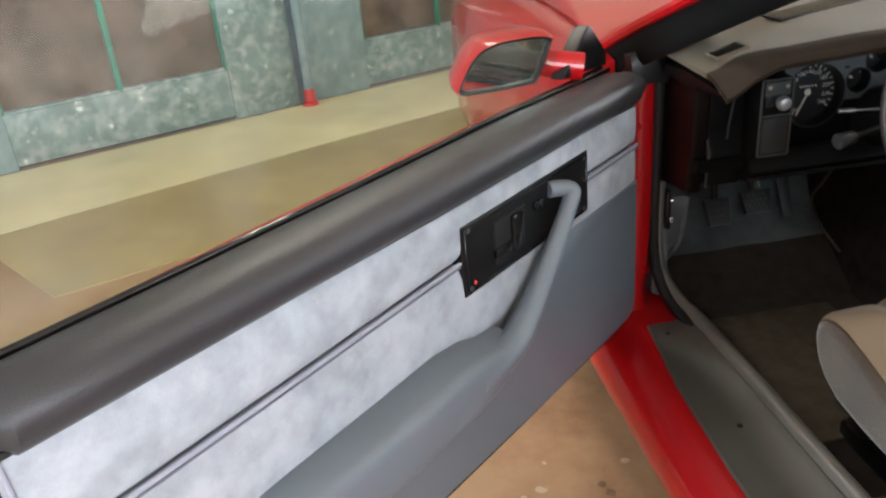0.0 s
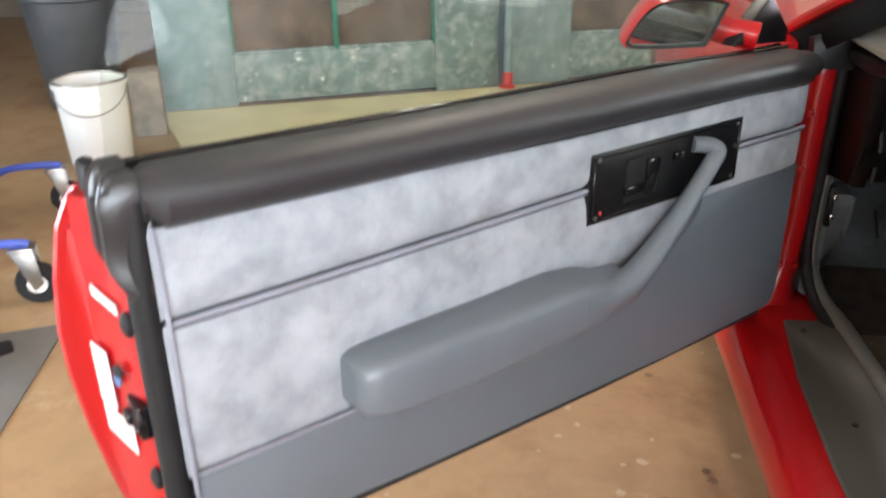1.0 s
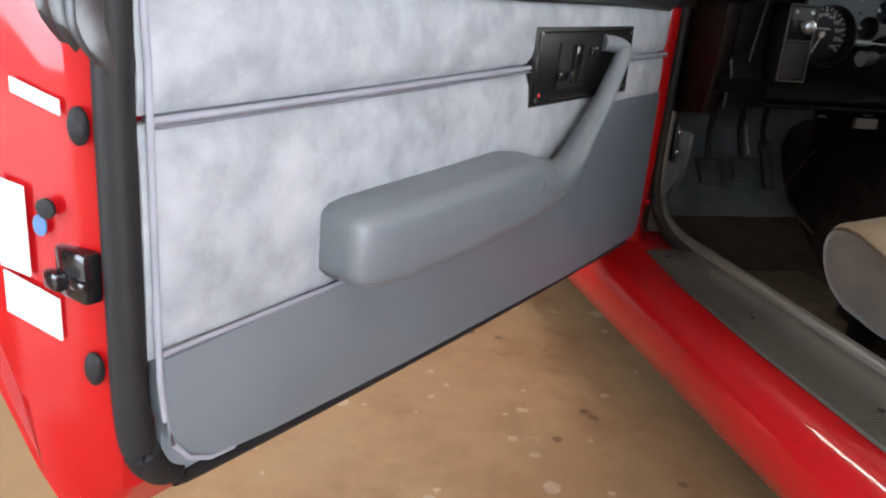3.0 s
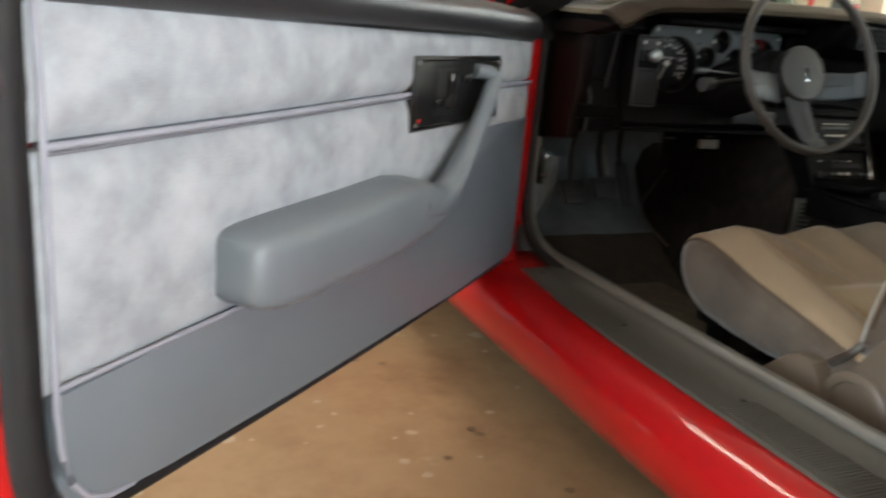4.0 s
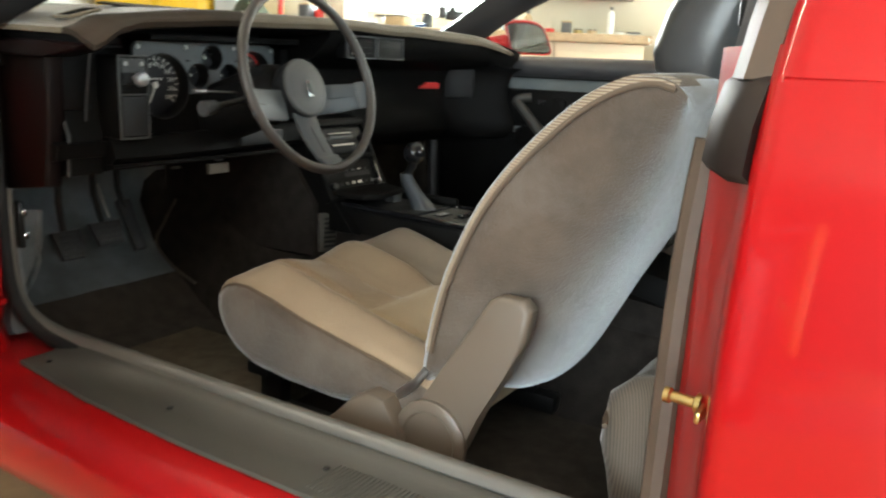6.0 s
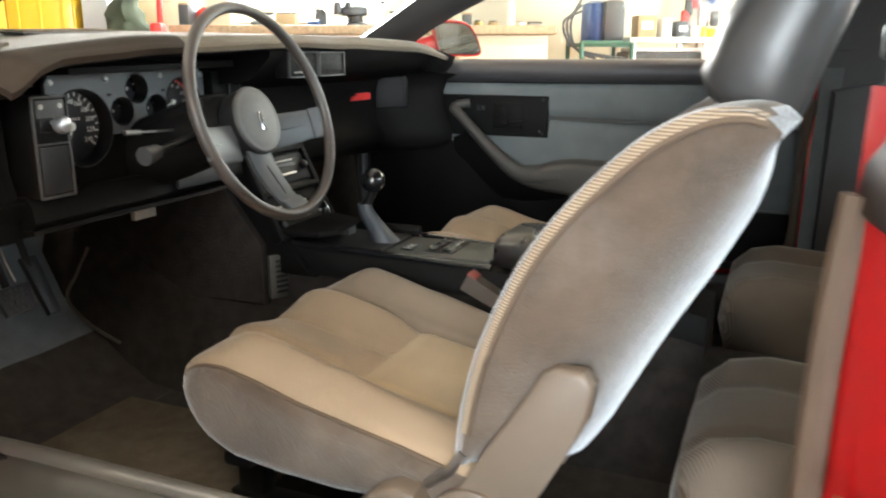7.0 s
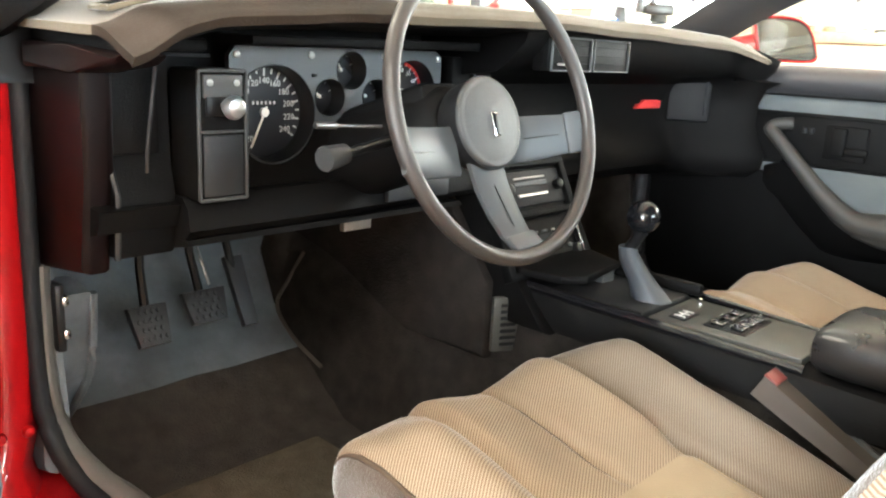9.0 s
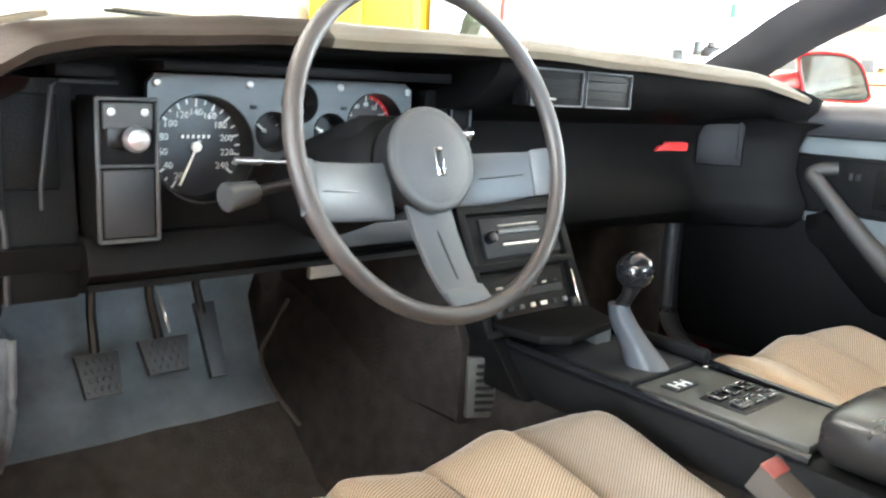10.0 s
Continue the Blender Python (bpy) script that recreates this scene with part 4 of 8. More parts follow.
# ---- dashboard ----
def dash_top(x, y):
    """Height of the dash cover."""
    z = 0.973 + 0.025 * (y + 0.31) - 0.014 * (abs(x) / 0.7) ** 2
    z -= 0.020 * smooth((abs(x) - 0.48) / 0.27) + 0.018 * smooth((abs(x) - 0.685) / 0.06)
    return z


def flap(x):
    """Width and fall of the cover's turned-down rear edge."""
    return lerp(x, [(-0.76, 0.075), (-0.68, 0.066), (-0.62, 0.040), (-0.5, 0.030), (0.0, 0.024), (0.45, 0.020), (0.76, 0.022)]), lerp(x, [(-0.76, 0.022), (-0.70, 0.015), (-0.64, 0.010), (-0.54, 0.0145), (-0.34, 0.014), (-0.15, 0.010), (0.3, 0.014), (0.76, 0.012)])


def dash_front(x):
    """How far back the dash cover reaches: a hood over the gauges, further in at the passenger side."""
    return lerp(x, [(-0.76, -0.322), (-0.70, -0.318), (-0.64, -0.298), (-0.54, -0.308), (-0.45, -0.316), (-0.15, -0.318), (0.05, -0.305), (0.4, -0.292), (0.56, -0.288), (0.66, -0.292), (0.72, -0.298), (0.76, -0.294)])


def dash_back(x):
    """How far forward the dash reaches under the curved windscreen."""
    return min(0.31, 0.40 - 0.36 * (abs(x) / 0.76) ** 2)


def build_dash():
    d = thing("dashboard", "black vinyl dashboard with brushed grey gauge panel", "dashboard")
    # passenger side and centre, profile swept across the car
    bm = BM()
    prof = [(-0.280, 0.962), (-0.272, 0.938), (-0.242, 0.907), (-0.222, 0.893), (-0.150, 0.884), (-0.118, 0.868), (-0.105, 0.835), (-0.104, 0.79), (-0.118, 0.755), (-0.135, 0.725), (-0.130, 0.695), (-0.100, 0.672), (0.02, 0.64), (0.32, 0.62), (0.34, 0.93), (0.30, 0.965)]
    loops = []
    for x, k in ((-0.13, 0.0), (-0.12, 0.0), (0.2, 0.0), (0.45, 0.0), (0.56, 0.0), (0.60, 0.0), (0.62, 0.035), (0.64, 0.21), (0.665, 0.49), (0.69, 0.76), (0.705, 0.93), (0.718, 1.0), (0.728, 0.97), (0.734, 0.88)):
        row = []
        for y, z in prof:
            face = smooth((0.0 - y) / 0.1)
            wrap = -0.172 * k * face if y > -0.2 else -0.030 * k
            row.append((x, min(y + wrap, dash_back(x) - 0.01), z - (0.012 + 0.020 * k) * smooth((abs(x) - 0.5) / 0.25) * (z > 0.9)))
        loops.append(row)
    loft(bm, loops)
    part("dash_body", bm, DASH, d, "black padded passenger dash")
    # housing behind the gauges, left part, with a flat end by the door
    bm = BM()
    prof = [(-0.100, 0.945), (-0.100, 0.74), (-0.170, 0.732), (-0.160, 0.705), (-0.10, 0.69), (0.10, 0.65), (0.33, 0.62), (0.33, 0.94), (0.0, 0.955)]
    loft(bm, [[(x, min(y, dash_back(x) - 0.01), z - (0.03 if x < -0.7 and z > 0.9 else 0)) for y, z in prof] for x in (-0.715, -0.66, -0.55, -0.4, -0.17)])
    part("gauge_housing", bm, DASH, d)
    # outer side module beside the door: end cap, vent recess, lower drop
    bm = BM()
    prism(bm, [(-0.162, 0.900), (-0.150, 0.76), (-0.136, 0.655), (0.02, 0.632), (0.10, 0.65), (0.10, 0.925), (-0.05, 0.912)], "x", -0.722, -0.690, 0.008)
    prism(bm, [(-0.285, 0.903), (-0.265, 0.892), (-0.17, 0.880), (-0.04, 0.880), (-0.04, 0.908), (-0.16, 0.908)], "x", -0.738, -0.688, 0.006)
    part("dash_end_cap", bm, BROWN_DASH, d, "black plastic dash end cap")
    bm = BM()
    prism(bm, [(-0.146, 0.902), (-0.138, 0.775), (-0.158, 0.745), (-0.150, 0.672), (0.02, 0.655), (0.02, 0.935), (-0.06, 0.922)], "x", -0.692, -0.618, 0.006)
    part("side_module", bm, DASH, d)
    bm = BM()
    rbox(bm, (-0.660, -0.143, 0.838), (0.056, 0.008, 0.098), 0.004)
    part("side_pocket", bm, DASH, d, "black side pocket panel")
    bm = BM()
    tube(bm, [(-0.690, -0.152, 0.895), (-0.690, -0.144, 0.778), (-0.690, -0.160, 0.746), (-0.690, -0.152, 0.672)], 0.0035, 6)
    part("trim_edge", bm, SIDE_DARK, d)
    bm = BM()
    tube(bm, [(-0.578, -0.166, 0.9005), (-0.636, -0.166, 0.9005), (-0.643, -0.166, 0.895), (-0.656, -0.164, 0.795), (-0.655, -0.160, 0.770)], 0.0022, 6)
    part("panel_rim", bm, SIDE_DARK, d)
    bm = BM()
    rbox(bm, (-0.611, -0.150, 0.912), (0.058, 0.040, 0.015), 0.003)
    part("side_block", bm, DASH, d)
    # hood over the gauges
    bm = BM()
    loops = []
    for x in (-0.722, -0.71, -0.68, -0.64, -0.58, -0.5, -0.4, -0.3, -0.2, -0.11, -0.10):
        f = dash_front(x) + (0.02 if x in (-0.722, -0.10) else 0)
        zt = dash_top(x, -0.28) - 0.004
        fw, fd = flap(x)
        zl = lerp(x, [(-0.722, 0.896), (-0.66, 0.912), (-0.57, 0.929), (-0.35, 0.937), (-0.10, 0.940)])
        loops.append([(x, 0.0, zt), (x, f + fw + 0.012, zt - 0.002), (x, f + 0.014, zt - fd + 0.001), (x, f + 0.011, zt - fd - 0.004), (x, f + 0.018, zt - fd - 0.008), (x, f + 0.05, zt - fd - 0.008), (x, -0.20, zl + 0.003), (x, 0.0, zl)])
    loft(bm, loops)
    part("gauge_hood", bm, DASH, d)
    # silver-grey instrument panel with round openings set in relief
    bm = BM()
    dials = [("speedometer", -0.474, 0.830, 0.061), ("tachometer", -0.232, 0.856, 0.046), ("fuel_gauge", -0.349, 0.886, 0.0255), ("oil_gauge", -0.386, 0.850, 0.0245), ("volt_gauge", -0.303, 0.850, 0.0245)]
    pierced(bm, [(-0.540, 0.742), (-0.540, 0.902), (-0.531, 0.913), (-0.185, 0.917), (-0.172, 0.908), (-0.172, 0.790), (-0.385, 0.790), (-0.392, 0.742)], [(x, z, r) for _, x, z, r in dials], -0.146, 0.010)
    face = part("gauge_panel", bm, GREY_FACE, d, "brushed grey instrument panel")
    bm = BM()
    arc = [(-0.474 + 0.0645 * math.cos(radians(a)), 0.830 + 0.0645 * math.sin(radians(a))) for a in range(195, 347, 10)]
    prism(bm, [(-0.541, 0.740), (-0.541, 0.813)] + arc + [(-0.30, 0.815), (-0.28, 0.804), (-0.174, 0.804), (-0.174, 0.788), (-0.385, 0.788), (-0.392, 0.740)], "y", -0.1505, -0.1463)
    part("lower_cluster_trim", bm, DASH, d, "black trim below the gauges", smooth=0)
    bm = BM()
    prism(bm, [(-0.545, 0.916), (-0.545, 0.926), (-0.15, 0.932), (-0.15, 0.920)], "y", -0.205, -0.12, 0.003)
    part("panel_brow", bm, DASH, d)
    def gauge(name, x, z, r, ticks, a0, a1, hand, numbers=()):
        g_m = facing((x, -0.119, z), (0, -1, 0))
        bm = BM()
        n = 40
        loft(bm, [[g_m @ Vector((rr * math.cos(k * math.tau / n), rr * math.sin(k * math.tau / n), h)) for k in range(n)] for rr, h in ((r * 1.03, 0.0270), (r * 1.02, 0.0285), (r, 0.0285), (r * 0.985, 0.0265), (r * 0.96, 0.0))], True, False)
        part(name + "_bezel", bm, BLACK, d)
        bm = BM()
        lathe(bm, [(r * 0.99, -0.0005), (r * 0.99, 0.0006), (0.001, 0.0007)], g_m, 40)
        dial = part(name, bm, DIAL, d, "round black gauge with white markings")
        bm = BM()
        for k in range(ticks):
            a = radians(a0 + (a1 - a0) * k / (ticks - 1))
            big = k % 2 == 0
            rbox(bm, (0, 0, 0), (r * (0.16 if big else 0.10), r * 0.040, 0.0004), 0, m=g_m @ Matrix.Rotation(a, 4, "Z") @ Matrix.Translation((r * (0.84 if big else 0.87), 0, 0.0012)))
        part("scale_marks", bm, WHITE_MARK, dial, smooth=0)
        bm = BM()
        a = radians(hand)
        rbox(bm, (0, 0, 0), (r * 0.95, max(r * 0.045, 0.0022), 0.001), 0, m=g_m @ Matrix.Rotation(a, 4, "Z") @ Matrix.Translation((r * 0.34, 0, 0.004)))
        lathe(bm, [(r * 0.10, 0.001), (r * 0.10, 0.005), (r * 0.02, 0.006)], g_m, 14)
        part("needle", bm, NEEDLE, dial)
        for k, txt in enumerate(numbers):
            a = radians(a0 + (a1 - a0) * k / (len(numbers) - 1))
            words("numeral", txt, r * 0.19, g_m @ Matrix.Translation((r * 0.66 * math.cos(a), r * 0.66 * math.sin(a), 0.0012)), WHITE_MARK, dial)
        return dial, g_m

    speedo, gm = gauge("speedometer", -0.474, 0.830, 0.061, 23, 238, -35, 245, ("20", "40", "60", "80", "100", "120", "140", "160", "180", "200", "220", "240"))
    bm = BM()
    rbox(bm, (0, 0.012, 0.0012), (0.040, 0.007, 0.001), 0, m=gm)
    part("odometer", bm, BLACK, speedo)
    bm = BM()
    for k in range(6):
        rbox(bm, (-0.016 + k * 0.0064, 0.012, 0.0018), (0.0032, 0.0042, 0.0006), 0, m=gm)
    part("odometer_digits", bm, STICKER, speedo)
    tach, gm = gauge("tachometer", -0.232, 0.856, 0.046, 15, 205, 0, 200, ("0", "10", "20", "30", "40", "50", "60", "70"))
    bm = BM()
    pts = [(math.cos(radians(a)) * 0.040, math.sin(radians(a)) * 0.040) for a in range(0, 81, 8)]
    loft(bm, [[gm @ Vector((x * k, y * k, 0.0014)) for x, y in pts] for k in (0.97, 1.09)], closed=False)
    part("red_band", bm, RED_MARK, tach)
    gauge("fuel_gauge", -0.349, 0.886, 0.0255, 5, 160, 20, 120)
    gauge("oil_gauge", -0.386, 0.850, 0.0245, 5, 160, 20, 140)
    gauge("volt_gauge", -0.303, 0.850, 0.0245, 5, 160, 20, 150)
    for x, z in ((-0.530, 0.903), (-0.418, 0.905), (-0.290, 0.907), (-0.180, 0.905), (-0.530, 0.752)):
        bm = BM()
        lathe(bm, [(0.0048, 0), (0.0048, 0.002), (0.003, 0.003), (0.001, 0.003)], facing((x, -0.146, z), (0, -1, 0)), 12)
        part("panel_screw", bm, STEEL, face)
    for x, z in ((-0.413, 0.879), (-0.284, 0.881)):
        bm = BM()
        rbox(bm, (x, -0.147, z), (0.008, 0.003, 0.005), 0.001)
        part("warning_lamp", bm, BLACK, face)
    # headlamp switch box standing proud at the left
    bm = BM()
    rbox(bm, (-0.580, -0.165, 0.812), (0.066, 0.062, 0.150), 0.005)
    box = part("switch_box", bm, DASH, d, "black headlamp switch box")
    bm = BM()
    for c, sz in (((-0.580, -0.1965, 0.8855), (0.062, 0.004, 0.004)), ((-0.580, -0.1965, 0.7385), (0.062, 0.004, 0.004)), ((-0.580, -0.1965, 0.817), (0.058, 0.004, 0.003)), ((-0.6105, -0.1965, 0.812), (0.004, 0.004, 0.148)), ((-0.5495, -0.1965, 0.812), (0.004, 0.004, 0.148))):
        rbox(bm, c, sz, 0.001, 1)
    part("box_frame", bm, SIDE_VINYL, box)
    bm = BM()
    rbox(bm, (-0.580, -0.1968, 0.778), (0.052, 0.003, 0.070), 0.003)
    part("lower_plate", bm, SIDE_DARK, box)
    bm = BM()
    rbox(bm, (-0.580, -0.1968, 0.868), (0.050, 0.003, 0.026), 0.002)
    part("upper_plate", bm, SIDE_VINYL, box)
    bm = BM()
    rbox(bm, (-0.588, -0.1975, 0.846), (0.028, 0.004, 0.022), 0.003)
    part("switch_recess", bm, BLACK, box)
    bm = BM()
    lathe(bm, [(0.006, 0), (0.006, 0.010), (0.0105, 0.012), (0.0135, 0.019), (0.0135, 0.023), (0.0105, 0.029), (0.003, 0.0315)], facing((-0.579, -0.197, 0.846), (0, -1, 0)), 20)
    part("headlamp_knob", bm, SILVER, box, "bright headlamp switch knob")
    for x, z in ((-0.597, 0.872), (-0.563, 0.872)):
        bm = BM()
        lathe(bm, [(0.004, 0), (0.004, 0.002), (0.001, 0.0025)], facing((x, -0.1975, z), (0, -1, 0)), 10)
        part("box_screw", bm, STEEL, box)
    # lower steering trim, its edge, hanging tags
    bm = BM()
    prof = [(-0.172, 0.740), (-0.184, 0.728), (-0.188, 0.702), (-0.178, 0.692), (-0.10, 0.684), (0.0, 0.69), (0.0, 0.735)]
    loft(bm, [[(x, y, z + 0.006 * smooth((x + 0.45) / 0.3)) for y, z in prof] for x in (-0.62, -0.5, -0.4, -0.2, -0.12)])
    part("knee_panel", bm, DASH, d)
    bm = BM()
    prof = [(-0.18, 0.690), (-0.185, 0.684), (-0.15, 0.676), (0.02, 0.655), (0.02, 0.69)]
    loft(bm, [[(x, y, z) for y, z in prof] for x in (-0.62, -0.15)])
    part("hush_panel", bm, DASH, d)
    bm = BM()
    rbox(bm, (-0.258, -0.193, 0.722), (0.124, 0.010, 0.030), 0.003)
    part("column_trim", bm, SIDE_DARK, d, "dark grey strip under the steering column")
    for x, y, z, w, h in ((-0.220, -0.012, 0.632, 0.060, 0.024), (-0.222, -0.018, 0.652, 0.022, 0.005), (-0.345, -0.018, 0.645, 0.022, 0.005)):
        bm = BM()
        rbox(bm, (x, y, z), (w, 0.012, h), 0.002)
        part("release_lever", bm, STEEL if h < 0.01 else PALE_TAG, d)
    # centre vents high on the dash
    bm = BM()
    rbox(bm, (0.037, -0.262, 0.922), (0.232, 0.030, 0.052), 0.004)
    vent = part("centre_vent", bm, DASH, d, "black centre air vents")
    bm = BM()
    for cx in (-0.019, 0.094):
        for c, sz in (((cx, -0.278, 0.9465), (0.106, 0.004, 0.003)), ((cx, -0.278, 0.8975), (0.106, 0.004, 0.003)), ((cx - 0.052, -0.278, 0.922), (0.003, 0.004, 0.050)), ((cx + 0.052, -0.278, 0.922), (0.003, 0.004, 0.050))):
            rbox(bm, c, sz, 0.001, 1)
    part("vent_frame", bm, SIDE_VINYL, vent)
    bm = BM()
    rbox(bm, (-0.040, -0.2795, 0.907), (0.034, 0.003, 0.003), 0.001, 1)
    part("vent_slider", bm, STEEL, vent)
    for cx in (-0.019, 0.094):
        for k in range(3):
            bm = BM()
            rbox(bm, (cx, -0.2772, 0.909 + k * 0.013), (0.098, 0.004, 0.0010), 0.0003, 1)
            part("vent_slat", bm, DASH, vent)
    # ignition-side switch plate by the wheel, passenger badge and glove box line
    bm = BM()
    rbox(bm, (-0.088, -0.150, 0.868), (0.040, 0.012, 0.072), 0.004)
    rbox(bm, (-0.125, -0.13, 0.86), (0.05, 0.04, 0.10), 0.004)
    pl = part("switch_plate", bm, DASH, d)
    bm = BM()
    for c, sz in (((-0.088, -0.157, 0.9025), (0.038, 0.003, 0.003)), ((-0.088, -0.157, 0.8335), (0.038, 0.003, 0.003)), ((-0.1065, -0.157, 0.868), (0.003, 0.003, 0.070)), ((-0.0695, -0.157, 0.868), (0.003, 0.003, 0.070))):
        rbox(bm, c, sz, 0.001, 1)
    part("switch_plate_frame", bm, SPOKE, pl)
    bm = BM()
    lathe(bm, [(0.012, 0), (0.012, 0.012), (0.008, 0.016), (0.002, 0.017)], facing((-0.082, -0.157, 0.850), (0, -1, 0)), 16)
    part("ignition_lock", bm, CHROME, pl, "chrome rotary switch")
    bm = BM()
    prism(bm, [(0.474, 0.816), (0.484, 0.826), (0.500, 0.827), (0.506, 0.834), (0.568, 0.834), (0.582, 0.831), (0.580, 0.815)], "y", -0.112, -0.100, 0.002)
    part("red_badge", bm, RED_MARK, d, "small red dash badge")
    bm = BM()
    pv = facing((0.638, -0.150, 0.845), (-0.88, -0.47, 0))
    rbox(bm, (0.0, 0.0, 0.0), (0.090, 0.112, 0.014), 0.005, m=pv)
    rbox(bm, (0.036, 0.0, 0.006), (0.006, 0.080, 0.010), 0.002, m=pv)
    part("passenger_vent_panel", bm, RUBBER, d, "dark grey passenger end vent panel")
    # centre stack: heater controls above the radio, leaning back
    o, t = Vector((-0.002, -0.165, 0.735)), Vector((-0.010, -0.255, 0.565))
    z_ax = (t - o).normalized()
    x_ax = Vector((1, 0, 0))
    nrm = Vector((0, z_ax.z, -z_ax.y)).normalized()
    if nrm.y > 0:
        nrm = -nrm
    sm = axes(o, x_ax, -z_ax, nrm)
    bm = BM()
    prism(bm, [(-0.34, 0.50), (-0.285, 0.555), (-0.262, 0.575), (-0.170, 0.750), (0.0, 0.77), (0.05, 0.50)], "x", -0.108, 0.116, 0.006)
    st = part("centre_fascia", bm, DASH, d, "black centre fascia with radio and heater controls")
    L = (t - o).length
    for y0, y1 in ((0.010, 0.088), (0.097, L - 0.004)):
        bm = BM()
        rbox(bm, (0.0, -(y0 + y1) / 2, 0.006), (0.205, y1 - y0, 0.008), 0.003, m=sm)
        part("control_face", bm, BLACK, st)
    bm = BM()
    for c, sz in (((0.0, -0.004, 0.012), (0.222, 0.014, 0.022)), ((0.0, -0.093, 0.012), (0.222, 0.012, 0.022)), ((0.0, -L + 0.004, 0.012), (0.222, 0.012, 0.022)), ((-0.103, -L / 2, 0.012), (0.016, L, 0.021)), ((0.105, -L / 2, 0.012), (0.016, L, 0.021))):
        rbox(bm, c, sz, 0.003, m=sm)
    part("fascia_frame", bm, DASH, st, "dark grey moulded frame")
    bm = BM()
    rbox(bm, (0.097, -L * 0.76, 0.021), (0.003, L * 0.36, 0.004), 0.001, 1, m=sm)
    part("bright_edge", bm, CHROME, st)
    bm = BM()
    rbox(bm, (0.015, -0.048, 0.012), (0.165, 0.062, 0.006), 0.004, m=sm)
    radio = part("radio", bm, RUBBER, st, "black cassette radio")
    for y, w, h in ((0.030, 0.085, 0.003), (0.040, 0.090, 0.007), (0.060, 0.080, 0.005)):
        bm = BM()
        rbox(bm, (0.010, -y, 0.0165), (w, h, 0.003), 0.001, 1, m=sm)
        part("radio_slot", bm, STEEL if h < 0.006 else SPOKE, radio)
    for x in (-0.055, 0.080):
        bm = BM()
        lathe(bm, [(0.009, 0.012), (0.009, 0.026), (0.007, 0.028), (0.002, 0.0285)], sm @ Matrix.Translation((x, -0.048, 0)), 16)
        part("radio_knob", bm, BLACK, radio)
    for i in range(12):
        bm = BM()
        x, y, w = -0.055 + 0.024 * (i % 6) + 0.012 * (i // 6), 0.124 + 0.032 * (i // 6), 0.010 + 0.004 * (i % 3 == 0)
        rbox(bm, (x, -y, 0.011), (w, 0.004 if i < 6 else 0.007, 0.004), 0.001, 1, m=sm)
        part("heater_button", bm, (STEEL, SPOKE, RUBBER)[(i * 2 + i // 3) % 3], st)
    bm = BM()
    rbox(bm, (0.03, -0.135, 0.0105), (0.10, 0.012, 0.002), 0.001, 1, m=sm)
    part("heater_dial", bm, RUBBER, st)
    for x, y in ((-0.075, 0.160), (0.09, 0.165)):
        bm = BM()
        lathe(bm, [(0.009, 0.008), (0.009, 0.020), (0.007, 0.022), (0.002, 0.0225)], sm @ Matrix.Translation((x, -y, 0)), 16)
        part("heater_knob", bm, BLACK, st)
    # beige cover laid over the top
    nx, ny = 90, 38
    top, und = [], []
    for j in range(ny + 1):
        row, low = [], []
        for i in range(nx + 1):
            x = -0.745 + 1.49 * i / nx
            f = dash_front(x)
            fw, fd = flap(x)
            y = f - 0.006 + (fw * j / 8 if j < 8 else fw + (dash_back(x) - f - fw) * (j - 8) / (ny - 8))
            u = min(max((f - 0.006 + fw - y) / fw, 0), 1)
            roll = fd * (u - 0.10 * math.sin(u * math.tau)) + 0.004 * smooth((u - 0.8) / 0.2)
            w = 0.0022 * noise.noise(Vector((x * 7, y * 7, 0.3)))
            z = dash_top(x, y) + 0.006 - roll + w
            row.append((x, y, z))
            low.append((x, y + (0.004 if j == 0 else 0), z - 0.009))
        top.append(row)
        und.append(low)
    cover = thing("dash_cover", "light beige suede cover lying on the dashboard", "dash cover")
    shade_i = 20

    def sheet(name, j0, j1, i0, i1, material, label):
        """A piece of the cover with its own thickness, between grid rows j and columns i."""
        bm = BM()
        vt = [[bm.verts.new(p) for p in r[i0:i1 + 1]] for r in top[j0:j1 + 1]]
        vu = [[bm.verts.new(p) for p in r[i0:i1 + 1]] for r in und[j0:j1 + 1]]
        nj, ni = j1 - j0, i1 - i0
        for j in range(nj):
            for i in range(ni):
                bm.faces.new((vt[j][i], vt[j][i + 1], vt[j + 1][i + 1], vt[j + 1][i]))
                bm.faces.new((vu[j][i], vu[j + 1][i], vu[j + 1][i + 1], vu[j][i + 1]))
        for i in range(ni):
            bm.faces.new((vt[0][i], vu[0][i], vu[0][i + 1], vt[0][i + 1]))
            bm.faces.new((vt[nj][i], vt[nj][i + 1], vu[nj][i + 1], vu[nj][i]))
        for j in range(nj):
            bm.faces.new((vt[j][0], vt[j + 1][0], vu[j + 1][0], vu[j][0]))
            bm.faces.new((vt[j][ni], vu[j][ni], vu[j + 1][ni], vt[j + 1][ni]))
        part(name, bm, material, cover, label, smooth=60)
    sheet("cover_top", 9, ny, 0, nx, DASH_MAT, "light beige suede top")
    sheet("front_roll", 0, 9, shade_i, nx, DASH_MAT, "turned-down beige front edge")
    # Same cover, coloured dark at this end to stand for shade.
    sheet("end_flap", 0, 9, 0, shade_i, FLAP_SHADE, "end flap by the door, coloured brown for shade")
